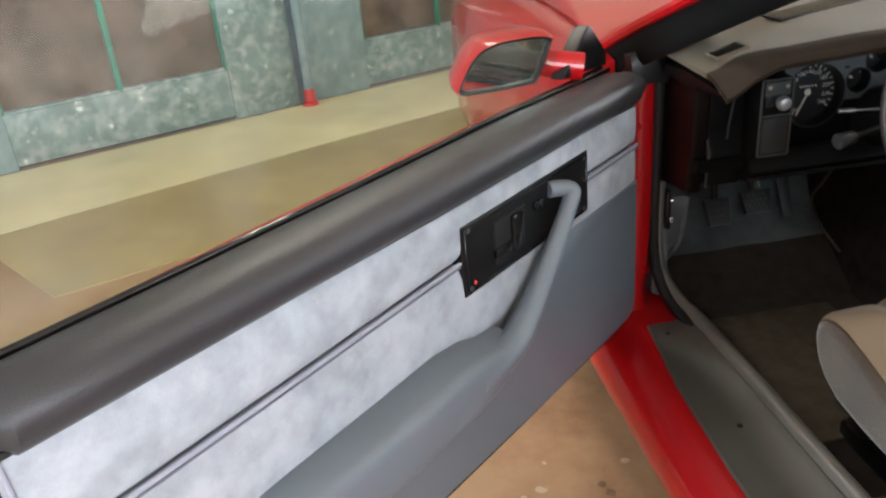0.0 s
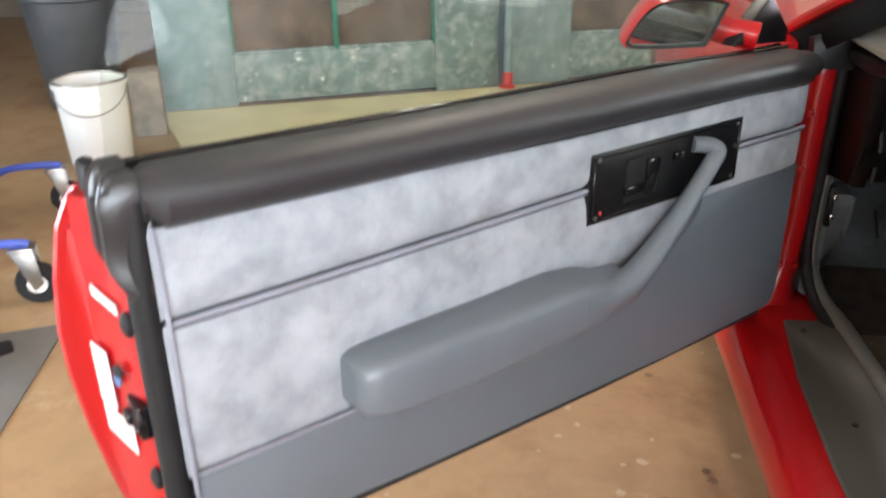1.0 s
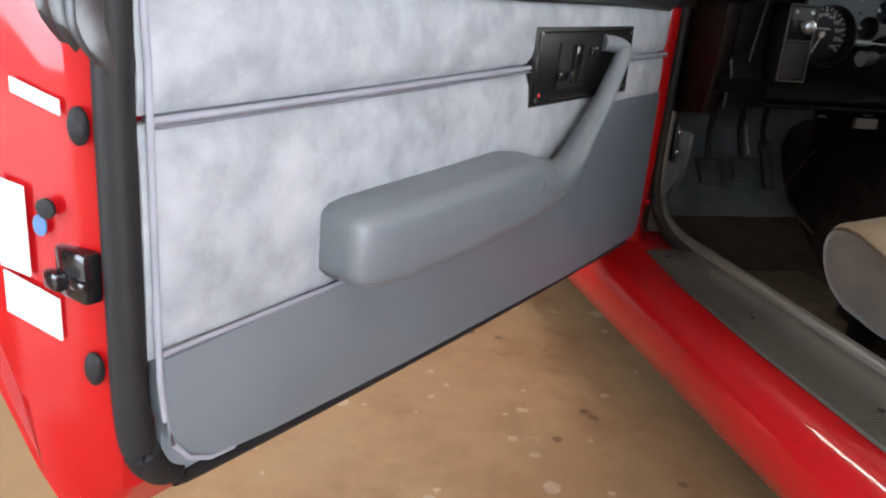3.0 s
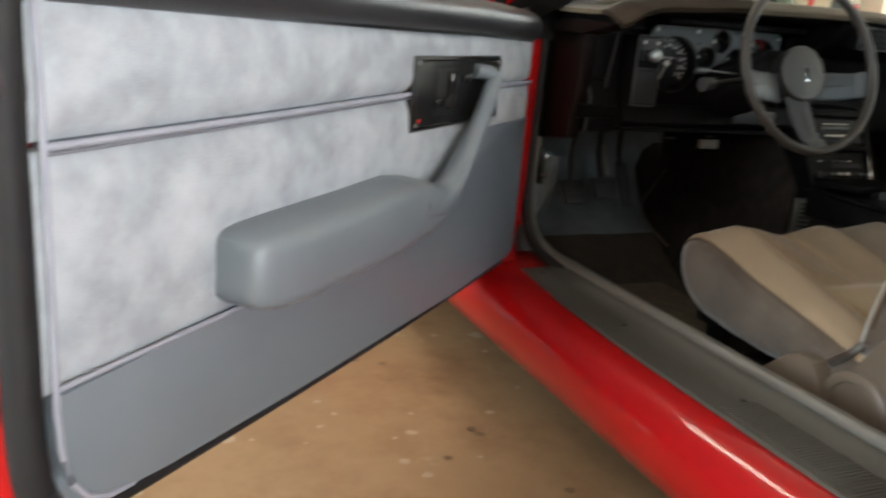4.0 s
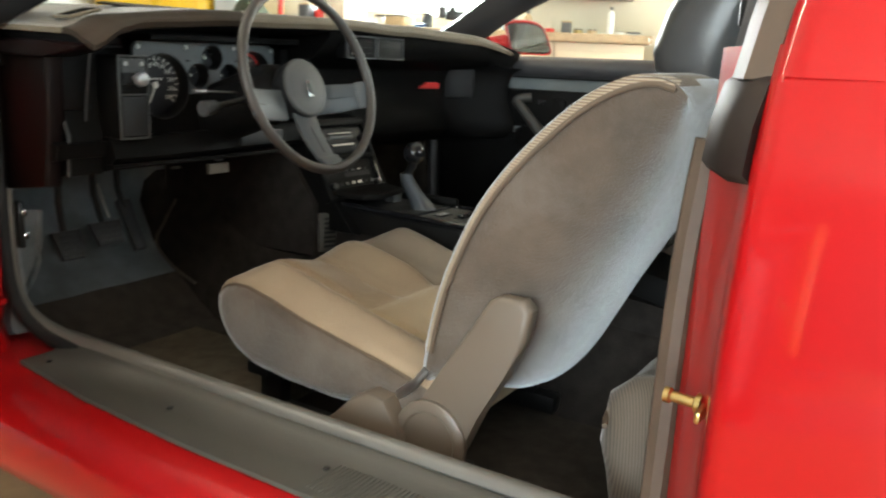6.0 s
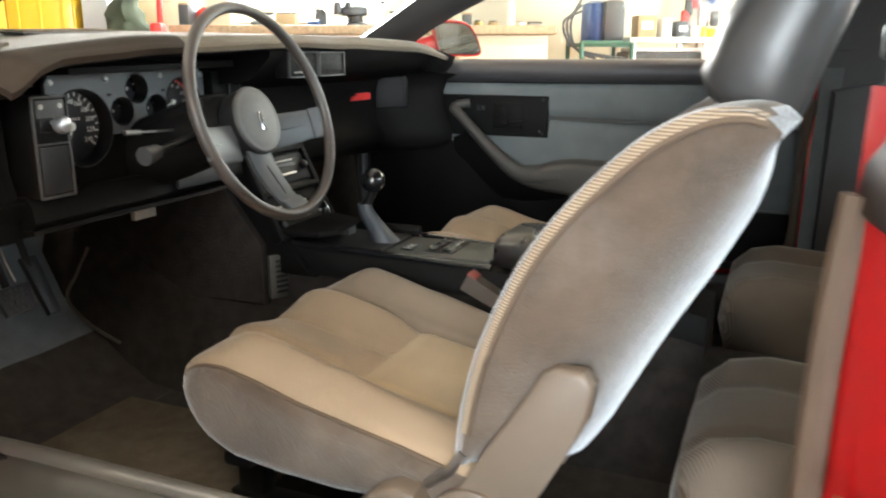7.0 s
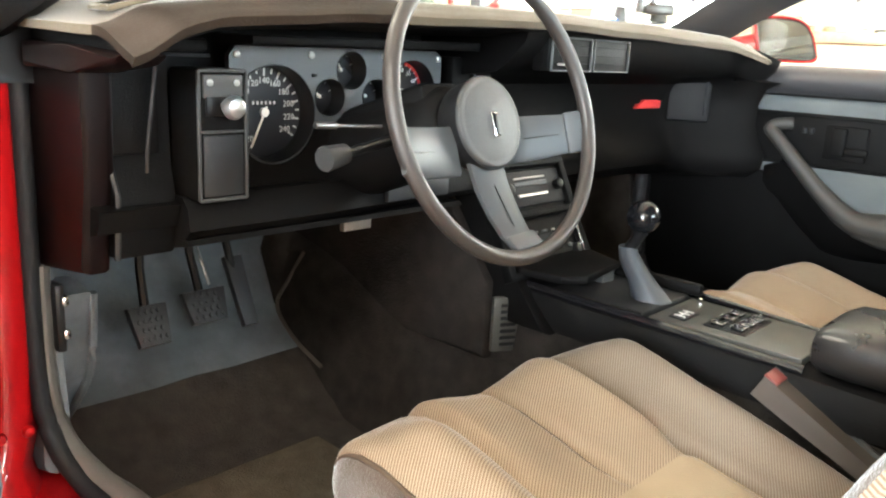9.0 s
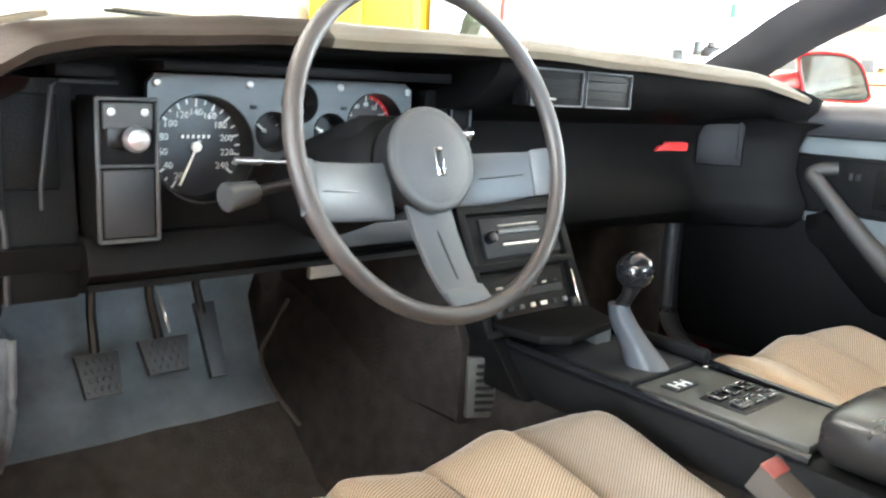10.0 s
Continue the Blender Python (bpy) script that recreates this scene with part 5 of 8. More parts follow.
    for x in (-0.69, 0.68):
        e = 0.02
        gx, gy = (dash_top(x + e, -0.205) - dash_top(x - e, -0.205)) / (2 * e), (dash_top(x, -0.205 + e) - dash_top(x, -0.205 - e)) / (2 * e)
        th = thing("defroster_vent", "small dark louvred defroster vent in the dash cover", "air vent", facing((x, -0.205, dash_top(x, -0.205) + 0.0075), (-gx, -gy, 1), (0, 1, 0)), "dash vents")
        bm = BM()
        rbox(bm, (0, 0, 0), (0.052, 0.036, 0.004), 0.001)
        part("vent_body", bm, BLACK, th)
        bm = BM()
        for c, sz in (((0, 0.021, 0.001), (0.064, 0.006, 0.006)), ((0, -0.021, 0.001), (0.064, 0.006, 0.006)), ((0.029, 0, 0.001), (0.006, 0.04, 0.006)), ((-0.029, 0, 0.001), (0.006, 0.04, 0.006))):
            rbox(bm, c, sz, 0.0015, 1)
        part("vent_frame", bm, DASH_MAT, th)
        for k in range(4):
            bm = BM()
            rbox(bm, (0, -0.0125 + 0.0083 * k, 0.0025), (0.052, 0.002, 0.002), 0.0005, 1)
            part("louvre", bm, DASH, th)
    th = thing("windscreen_vent", "long dark slotted windscreen vent at the back of the dash", "air vent", facing((-0.40, -0.047, dash_top(-0.40, -0.047) + 0.0065), (0, -0.082, 1), (-0.31, 0.95, 0)), "dash vents")
    bm = BM()
    rbox(bm, (0, 0, 0), (0.32, 0.052, 0.004), 0.002)
    part("vent_body", bm, BLACK, th)
    for k in range(26):
        bm = BM()
        rbox(bm, (-0.150 + 0.0120 * k, 0, 0.0025), (0.0042, 0.044, 0.003), 0.0008, 1)
        part("louvre", bm, DASH_MAT, th)
    return d


build_dash()


# ---- steering wheel and column ----
def build_wheel():
    c = Vector((-0.333, -0.404, 0.853))
    n = Vector((0.0036, -0.9518, 0.3067)).normalized()
    m = facing(c, n)
    w = thing("steering_wheel", "dark three-spoke steering wheel with grey spokes and round hub", "steering wheel", m)
    bm = BM()
    torus(bm, Matrix(), 0.1740, 0.0095, 72, 14)
    part("rim", bm, WHEEL_RIM, w, "dark brown leather rim")
    bm = BM()
    hm = Matrix.Translation((0.012, -0.006, 0))
    lathe(bm, [(0.0578, -0.0345), (0.0574, -0.0312), (0.0555, -0.0290), (0.052, -0.0284), (0.049, -0.0288), (0.047, -0.0282), (0.02, -0.0272), (0.001, -0.0268)], hm, 48)
    hub = part("hub", bm, HUB, w, "round dark grey horn pad")
    bm = BM()
    lathe(bm, [(0.046, -0.078), (0.054, -0.066), (0.0565, -0.050), (0.0565, -0.037), (0.0582, -0.0355), (0.0582, -0.0340), (0.050, -0.0335)], hm, 48)
    part("hub_side", bm, RUBBER, hub, "black side of the horn pad")
    bm = BM()
    rbox(bm, (0.015, -0.010, -0.0255), (0.011, 0.031, 0.004), 0.003)
    part("emblem_frame", bm, CHROME, hub)
    bm = BM()
    rbox(bm, (0.015, -0.010, -0.0235), (0.007, 0.026, 0.003), 0.002)
    part("emblem", bm, BLACK, hub)

    def spoke(angle, w0, w1, drop):
        rot = Matrix.Rotation(radians(angle), 4, "Z")
        bm = BM()
        loops = []
        for x, ww, z in ((0.040, w0, -0.050), (0.085, w0 * 0.98, -0.045), (0.120, (w0 + w1) / 2, -0.035), (0.146, w1, -0.024), (0.165, w1 * 0.98, -0.009), (0.174, w1 * 0.9, -0.002)):
            h = ww / 2
            loops.append([rot @ Vector((x, y + drop, z + dz)) for y, dz in ((-h, -0.003), (-h, 0.003), (-h + 0.004, 0.0055), (h - 0.004, 0.0055), (h, 0.003), (h, -0.003))])
        loft(bm, loops)
        s = part("spoke", bm, SPOKE, w, "brushed grey metal spoke")
        bm = BM()
        rbox(bm, (0, 0, 0), (0.062, 0.0018, 0.0015), 0.0005, 1, m=rot @ Matrix.Translation((0.108, drop, -0.0322)) @ Matrix.Rotation(radians(-18), 4, "Y"))
        part("spoke_groove", bm, BLACK, s)
        bm = BM()
        rbox(bm, (0, 0, 0), (0.024, w1 * 1.06, 0.010), 0.004, m=rot @ Matrix.Translation((0.157, drop, -0.012)) @ Matrix.Rotation(radians(-36), 4, "Y"))
        part("spoke_end", bm, SPOKE, s)
    spoke(0, 0.060, 0.052, -0.028)
    spoke(180, 0.060, 0.056, 0.036)
    spoke(-87, 0.060, 0.050, 0.006)
    # column shroud behind the hub, with stalks
    col = thing("steering_column", "black steering column shroud with stalks", "steering column", m)
    bm = BM()
    lathe(bm, [(0.040, -0.073), (0.052, -0.085), (0.056, -0.12), (0.060, -0.20), (0.062, -0.30), (0.03, -0.33)], Matrix.Translation((0, 0.0, 0)), 24)
    part("shroud", bm, DASH, col)
    bm = BM()
    rbox(bm, (0.0, 0.034, -0.17), (0.080, 0.05, 0.17), 0.014)
    part("shroud_top", bm, DASH, col)
    inv = m.inverted()
    a, b = inv @ Vector((-0.39, -0.300, 0.815)), inv @ Vector((-0.535, -0.325, 0.799))
    bm = BM()
    tube(bm, [a.lerp(b, 0.75), a.lerp(b, 0.77), a.lerp(b, 0.985), b], [0.008, 0.0115, 0.0145, 0.0135], 16)
    stalk = part("turn_signal_stalk", bm, HUB, col, "grey turn signal stalk")
    bm = BM()
    tube(bm, [a, a.lerp(b, 0.76)], [0.0065, 0.0055], 12)
    part("stalk_arm", bm, BLACK, stalk, "black arm of the stalk")
    a, b = inv @ Vector((-0.38, -0.255, 0.822)), inv @ Vector((-0.485, -0.243, 0.826))
    bm = BM()
    tube(bm, [a, a.lerp(b, 0.7), a.lerp(b, 0.72), b], [0.0022, 0.0022, 0.0045, 0.004], 10)
    part("tilt_lever", bm, STEEL, col)


build_wheel()


# ---- pedals ----
for i, (x, y, z, w, h, lab) in enumerate(((-0.511, 0.142, 0.470, 0.066, 0.066, "clutch"), (-0.408, 0.150, 0.480, 0.080, 0.056, "brake"), (-0.315, 0.19, 0.48, 0.036, 0.13, "accelerator"))):
    p = thing(lab + "_pedal", "worn black rubber " + lab + " pedal on a steel arm", "pedal", Matrix.Translation((x, y, z)), "pedals")
    tilt = Matrix.Rotation(radians(-28), 4, "X")
    bm = BM()
    pts = [(-w * 0.5, h * 0.5), (w * 0.5, h * 0.5), (w * 0.40, -h * 0.5), (-w * 0.40, -h * 0.5)]
    prism(bm, pts, "y", -0.008, 0.008, 0.004)
    bm.transform(tilt)
    pad = part("pad", bm, DARK_VINYL, p)
    if lab != "accelerator":
        for r in range(4):
            for c in range(5 - r % 2):
                bm = BM()
                lathe(bm, [(0.0052, 0), (0.0044, 0.0020), (0.001, 0.0024)], tilt @ facing((-w * 0.30 + (c + 0.5 * (r % 2)) * w * 0.15, -0.008, -h * 0.33 + r * h * 0.22), (0, -1, 0)) @ Matrix.Diagonal((0.8, 1, 1, 1)), 4)
                part("tread_diamond", bm, SIDE_VINYL, pad, smooth=0)
    bm = BM()
    tube(bm, [(0, 0.012, 0.0), (-0.012 if i else 0, 0.03, 0.09), (-0.02 if i else 0.0, 0.02, 0.20)], [0.008, 0.0075, 0.0075], 8)
    arm = part("arm", bm, BLACK, p)
    if lab == "brake":
        bm = BM()
        tube(bm, curve_pts([(0.010, 0.005, 0.035), (0.004, 0.018, 0.075), (-0.010, 0.014, 0.115)], 5), 0.0024, 6)
        part("arm_edge", bm, STEEL, arm, "bright steel edge along the arm")


cf = thing("carpet_welt", "pale bound edge of the carpet on the tunnel", "carpet edge")
bm = BM()
tube(bm, curve_pts([(-0.141, 0.236, 0.516), (-0.158, 0.262, 0.455), (-0.171, 0.284, 0.398), (-0.174, 0.222, 0.346), (-0.171, 0.137, 0.311)], 6), 0.0042, 6)
part("bound_edge", bm, WELT, cf)
dp = thing("foot_rest", "dusty blue grey foot rest pad on the toe board", "foot rest")
bm = BM()
prism(bm, [(0.060, 0.600), (-0.002, 0.592), (0.026, 0.470), (0.120, 0.362), (0.215, 0.362), (0.18, 0.47)], "x", -0.712, -0.655, 0.012)
part("pad", bm, TOE, dp)
bm = BM()
tube(bm, curve_pts([(-0.655, 0.005, 0.588), (-0.655, 0.030, 0.468), (-0.655, 0.122, 0.366)], 6), 0.006, 8)
part("rolled_edge", bm, TOE, dp)
cs = thing("clip_strip", "black strip with two chrome clips on the hinge pillar", "clip strip", Matrix.Translation((-0.708, -0.010, 0.57)))
bm = BM()
rbox(bm, (0, 0, 0), (0.012, 0.030, 0.090), 0.004)
part("strip", bm, BLACK, cs)
for z in (-0.022, 0.022):
    bm = BM()
    rbox(bm, (0.006, -0.004, z), (0.010, 0.026, 0.014), 0.004)
    part("clip", bm, CHROME, cs, "chrome clip")


# ---- centre console ----
def build_console():
    c = thing("centre_console", "low black centre console between the front seats", "console")
    bm = BM()
    loops = []
    for y, xl, xr, z in ((-0.225, -0.088, 0.150, 0.560), (-0.30, -0.080, 0.142, 0.556), (-0.40, -0.072, 0.130, 0.550), (-0.55, -0.062, 0.122, 0.546), (-0.70, -0.055, 0.118, 0.541), (-0.95, -0.055, 0.118, 0.535), (-1.10, -0.050, 0.112, 0.50)):
        loops.append([(xl - 0.012, y, z - 0.052), (xl - 0.012, y, z - 0.045), (xl - 0.010, y, z - 0.012), (xl - 0.004, y, z - 0.002), (xl + 0.004, y, z), (xr - 0.004, y, z), (xr + 0.004, y, z - 0.002), (xr + 0.010, y, z - 0.012), (xr + 0.012, y, z - 0.045), (xr + 0.012, y, z - 0.052)])
    loft(bm, loops)
    part("body", bm, DASH, c)
    bm = BM()
    loft(bm, [[(xl - 0.030, y, 0.30), (xl - 0.016, y, 0.42), (xl - 0.006, y, z - 0.050), (xr + 0.006, y, z - 0.050), (xr + 0.016, y, 0.42), (xr + 0.030, y, 0.30)] for y, xl, xr, z in ((-0.225, -0.088, 0.150, 0.560), (-0.40, -0.072, 0.130, 0.550), (-0.70, -0.055, 0.118, 0.541), (-1.10, -0.050, 0.112, 0.50))])
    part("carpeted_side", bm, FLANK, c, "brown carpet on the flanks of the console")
    bm = BM()
    for s, x0, x1 in ((-1, -0.080, -0.052), (1, 0.140, 0.116)):
        tube(bm, [(x0, -0.25, 0.562), (x0 + (x1 - x0) * 0.6, -0.45, 0.553), (x1, -0.70, 0.545)], 0.007, 8)
    part("rail", bm, GLOSS_BLACK, c)
    # top plate behind the shifter
    bm = BM()
    prism(bm, [(-0.045, -0.470), (0.095, -0.470), (0.098, -0.692), (-0.040, -0.692)], "z", 0.543, 0.5555, 0.003)
    plate = part("top_plate", bm, PLATE_GREY, c, "dull dark grey console top plate")
    bm = BM()
    rbox(bm, (0.030, -0.575, 0.556), (0.095, 0.062, 0.003), 0.001)
    part("switch_panel", bm, BLACK, plate)
    for i in range(3):
        for j in range(2):
            x, y = -0.001 + 0.031 * i, -0.560 - 0.030 * j
            bm = BM()
            rbox(bm, (x, y, 0.5595), (0.021, 0.017, 0.006), 0.0015)
            rbox(bm, (x, y + 0.003, 0.5635), (0.014, 0.007, 0.006), 0.002)
            sw = part("rocker_switch", bm, GLOSS_BLACK, plate, "small black rocker switch with a chrome edge")
            bm = BM()
            for c0, sz in (((x, y + 0.009, 0.5625), (0.023, 0.0018, 0.0022)), ((x, y - 0.009, 0.5625), (0.023, 0.0018, 0.0022)), ((x + (0.0112 if j else -0.0112), y, 0.5625), (0.0018, 0.018, 0.0022))):
                rbox(bm, c0, sz, 0.0004, 1)
            part("chrome_edge", bm, CHROME, sw)
    bm = BM()
    rbox(bm, (0.0, -0.505, 0.5565), (0.048, 0.026, 0.003), 0.001)
    part("gear_pattern_plate", bm, BLACK, plate)
    bm = BM()
    for x in (-0.014, 0.0, 0.014):
        rbox(bm, (x, -0.505, 0.5586), (0.0025, 0.018, 0.001), 0, 1)
    rbox(bm, (0.0, -0.505, 0.5586), (0.03, 0.0025, 0.001), 0, 1)
    part("gear_pattern", bm, WHITE_MARK, plate, smooth=0)
    # recess round the lever and its boot
    bm = BM()
    prism(bm, [(-0.05, -0.30), (0.105, -0.30), (0.10, -0.462), (-0.046, -0.462)], "z", 0.545, 0.5585, 0.003)
    part("shifter_tray", bm, RUBBER, c)
    bm = BM()
    rbox(bm, (0.108, -0.385, 0.567), (0.016, 0.19, 0.020), 0.006)
    part("tray_rail", bm, DASH, c)
    bm = BM()
    lathe(bm, [(0.004, 0), (0.004, 0.003), (0.002, 0.004), (0.001, 0.004)], Matrix.Translation((0.089, -0.487, 0.557)), 12)
    part("catch", bm, CHROME, c)
    # ledge under the radio with a small pale box
    bm = BM()
    prism(bm, [(-0.100, -0.235), (0.118, -0.235), (0.076, -0.345), (-0.05, -0.365), (-0.085, -0.34)], "z", 0.578, 0.592, 0.005)
    part("ledge", bm, DASH, c)
    bm = BM()
    rbox(bm, (0.055, -0.325, 0.565), (0.035, 0.03, 0.028), 0.004)
    part("relay_box", bm, SIDE_VINYL, c)
    # armrest lid
    bm = BM()
    loops = []
    for y, k in ((-0.700, 0.3), (-0.704, 0.72), (-0.718, 0.95), (-0.75, 1.0), (-0.90, 1.0), (-1.0, 0.97), (-1.015, 0.6)):
        zc, h, w, xc = 0.575, 0.036 * k, 0.090 * (0.75 + 0.25 * k), 0.033
        row = []
        for i in range(20):
            a = i * math.tau / 20
            ca, sa = math.cos(a), math.sin(a)
            row.append((xc + w * math.copysign(abs(ca) ** 0.5, ca), y, zc + h * math.copysign(abs(sa) ** 0.5, sa)))
        loops.append(row)
    loft(bm, loops)
    part("armrest_lid", bm, LID, c, "black vinyl console armrest lid")
    # floor air outlet on the side of the stack
    f = thing("floor_vent", "pale grey slotted floor air outlet beside the console", "air vent")
    fm = axes((-0.104, -0.254, 0.495), Vector((0.86, -0.51, 0)), (0, 0, 1), Vector((-0.51, -0.86, 0)))
    bm = BM()
    rbox(bm, (0, 0, 0), (0.050, 0.092, 0.012), 0.003, m=fm)
    part("outlet_body", bm, SILL_GREY, f)
    for k in range(7):
        bm = BM()
        rbox(bm, (0.002, -0.033 + 0.011 * k, 0.0055), (0.028, 0.0062, 0.003), 0.001, 1, m=fm)
        part("slot", bm, BLACK, f)
    # side carpet over the stack flank
    bm = BM()
    prism(bm, [(-0.225, 0.56), (-0.225, 0.43), (0.0, 0.43), (0.3, 0.48), (0.3, 0.70), (-0.12, 0.70)], "x", -0.125, -0.090, 0.008)
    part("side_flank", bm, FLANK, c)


build_console()

# gear lever
BOOT = mat("dull_blue_grey_leather", (0.038, 0.042, 0.049), 0.5, var=0.12, scale=20, bump=0.2, bscale=400)
g = thing("gear_lever", "black ball gear lever with a grey leather boot", "gear lever", Matrix.Translation((0.018, -0.425, 0.555)))
bm = BM()
loops = []
for z, cx, cy, rx, ry in ((0.0, 0.008, -0.010, 0.027, 0.031), (0.010, 0.006, -0.005, 0.025, 0.028), (0.024, 0.002, 0.003, 0.0215, 0.023), (0.042, -0.006, 0.012, 0.019, 0.020), (0.060, -0.013, 0.020, 0.017, 0.018), (0.074, -0.017, 0.024, 0.0145, 0.015), (0.082, -0.018, 0.025, 0.014, 0.0145)):
    loops.append([(cx + rx * (1 + 0.05 * math.sin(5 * k * math.tau / 24 + 20 * z)) * math.cos(k * math.tau / 24), cy + ry * (1 + 0.05 * math.sin(4 * k * math.tau / 24 - 30 * z)) * math.sin(k * math.tau / 24), z + 0.003) for k in range(24)])
loft(bm, loops)
part("boot", bm, BOOT, g, "grey leather boot")
bm = BM()
tube(bm, [(-0.017, 0.024, 0.074), (-0.018, 0.022, 0.082), (-0.018, 0.012, 0.098), (-0.018, 0.006, 0.114)], [0.0125, 0.010, 0.009, 0.012], 14)
part("lever", bm, BLACK, g)
bm = BM()
bmesh.ops.create_uvsphere(bm, u_segments=28, v_segments=18, radius=0.0255, matrix=Matrix.Translation((-0.018, 0.004, 0.135)))
part("ball_knob", bm, GLOSS_BLACK, g, "glossy black ball knob")

# parking brake
b = thing("parking_brake", "black parking brake lever with a faded red button", "parking brake")
BRAKE_GREY = mat("taupe_brake_plastic", (0.060, 0.048, 0.039), 0.5, var=0.12, scale=16)
bo = axes((-0.080, -0.662, 0.526), (1, 0, 0), (0, -0.45, 0.893), (0, 0.893, 0.45))
bm = BM()
loft(bm, [[bo @ Vector((x * k, y * k2 + 0.0, z)) for x, y in ((-0.019, -0.016), (0.019, -0.016), (0.019, 0.016), (-0.019, 0.016))] for z, k, k2 in ((0.0, 1.0, 1.0), (-0.05, 0.96, 0.92), (-0.12, 0.8, 0.75), (-0.24, 0.6, 0.6))])
part("grip", bm, BRAKE_GREY, b, "taupe plastic grip")
bm = BM()
loft(bm, [[bo @ Vector((0.0205 - 0.036 * q + x, y, z)) for x, y in ((-0.0022, -0.018 + 0.006 * q), (0.0022, -0.018 + 0.006 * q), (0.0022, 0.018 - 0.006 * q), (-0.0022, 0.018 - 0.006 * q))] for z, q in ((0.003, 0.0), (-0.06, 0.03), (-0.14, 0.11), (-0.24, 0.22))])
part("grip_edge", bm, SIDE_VINYL, b, "grey side of the grip")
bm = BM()
rbox(bm, (0.0, 0.0165, -0.008), (0.034, 0.004, 0.020), 0.0015, m=bo)
part("release_button", bm, mat("faded_red_plastic", (0.22, 0.05, 0.04), 0.5, var=0.1), b, "faded red release button")


# ---- seats ----
def build_seat(xc, mirror, name_label):
    """A velour bucket seat; mirror=1 has its recliner on the left."""
    s = thing("driver_seat" if mirror > 0 else "passenger_seat", name_label, "car seat", Matrix.Translation((xc, 0, 0.235)), "front seats")
    z_off = -0.235
    W = 0.246

    # cushion: side profile with a lobed top swept over the width
    prof_top = [(-0.381, 0.462), (-0.383, 0.478), (-0.389, 0.492), (-0.399, 0.503), (-0.413, 0.510), (-0.433, 0.514), (-0.47, 0.511), (-0.53, 0.497), (-0.60, 0.476), (-0.68, 0.459), (-0.76, 0.444), (-0.84, 0.425), (-0.90, 0.41)]
    prof_bot = [(-0.90, 0.36), (-0.78, 0.352), (-0.66, 0.345), (-0.56, 0.350), (-0.48, 0.360), (-0.45, 0.370), (-0.425, 0.383), (-0.405, 0.402), (-0.391, 0.424), (-0.383, 0.446)]

    def lobes(t, y):
        a = abs(t)
        bol = (0.036 * math.exp(-((a - 0.74) / 0.17) ** 2) if t * mirror < 0 else 0.038 * math.exp(-((a - 0.83) / 0.17) ** 2)) * smooth((-0.40 - y) / 0.10) * (1 - 0.55 * smooth((-y - 0.62) / 0.22))
        seam = -0.011 * math.exp(-((a - 0.50) / 0.035) ** 2)
        mid = 0.010 * math.cos(min(a / 0.5, 1) * math.pi) * -1 * (1 - smooth((-y - 0.57) / 0.06)) if a < 0.5 else 0
        crease = -0.015 * math.exp(-(t / 0.03) ** 2) * (1 - smooth((-y - 0.60) / 0.03)) * smooth((-y - 0.39) / 0.02)
        cross = -0.010 * math.exp(-((y + 0.625) / 0.012) ** 2) * (a < 0.52)
        side = -0.006 * smooth((a - 0.90) / 0.10) ** 2
        return bol + seam + mid + crease + cross + side
    N = 56
    dense = []
    for (ya, za), (yb, zb) in zip(prof_top, prof_top[1:]):
        k = 5 if yb < -0.43 else 2
        dense += [(ya + (yb - ya) * i / k, za + (zb - za) * i / k) for i in range(k)]
    dense.append(prof_top[-1])
    nd = len(dense)
    R0 = 0.026

    def section(t, inset):
        """The cushion's outline at t across its width, drawn in by inset."""
        pts = [Vector((y, z + lobes(t, y))) for y, z in dense] + [Vector((y, z)) for y, z in prof_bot]
        pts = [Vector((p.x - 0.010 * abs(t) ** 4 * smooth((p.x + 0.50) / 0.06), p.y)) for p in pts]
        n = len(pts)
        out = []
        for i, p in enumerate(pts):
            a, b = pts[(i - 2) % n], pts[(i + 2) % n]
            d = (b - a).normalized()
            out.append(p + Vector((-d.y, d.x)) * inset)
        return out
    stations = [(-(W - R0 + R0 * math.sin(radians(q))), R0 * (1 - math.cos(radians(q)))) for q in (90, 78, 66, 54, 45, 36, 24, 12)]
    stations += [((W - R0) * (-1 + 2 * i / N), 0.0) for i in range(N + 1)]
    stations += [(-x, d) for x, d in reversed(stations[:8])]
    loops = []
    for x, d in stations:
        loops.append([(x, p.x, p.y + z_off) for p in section(max(-1, min(1, x / W)), d)])
    bm = BM()
    loft(bm, loops)
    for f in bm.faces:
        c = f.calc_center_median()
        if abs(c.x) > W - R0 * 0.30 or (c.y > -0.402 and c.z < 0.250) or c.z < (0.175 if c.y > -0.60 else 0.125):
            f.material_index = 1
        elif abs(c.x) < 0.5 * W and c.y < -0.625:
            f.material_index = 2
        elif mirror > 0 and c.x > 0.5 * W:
            # inner bolster coloured darker, as it faces away from the light
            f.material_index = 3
    part("cushion", bm, [SEAT_CUSHION, SEAT_SIDE, SEAT_FLAT, BOLSTER_SHADE], s, "tan pinstriped velour cushion", smooth=70)
    for k in (4, -5):
        line = [Vector(p) + Vector((math.copysign(0.0006, p[0]), 0, 0.0006)) for p in loops[k][3:nd] if p[1] > -0.83]
        bm = BM()
        tube(bm, line, [0.0010 + 0.0020 * smooth(i / 8) for i in range(len(line))], 8)
        part("piping", bm, PIPING, s)
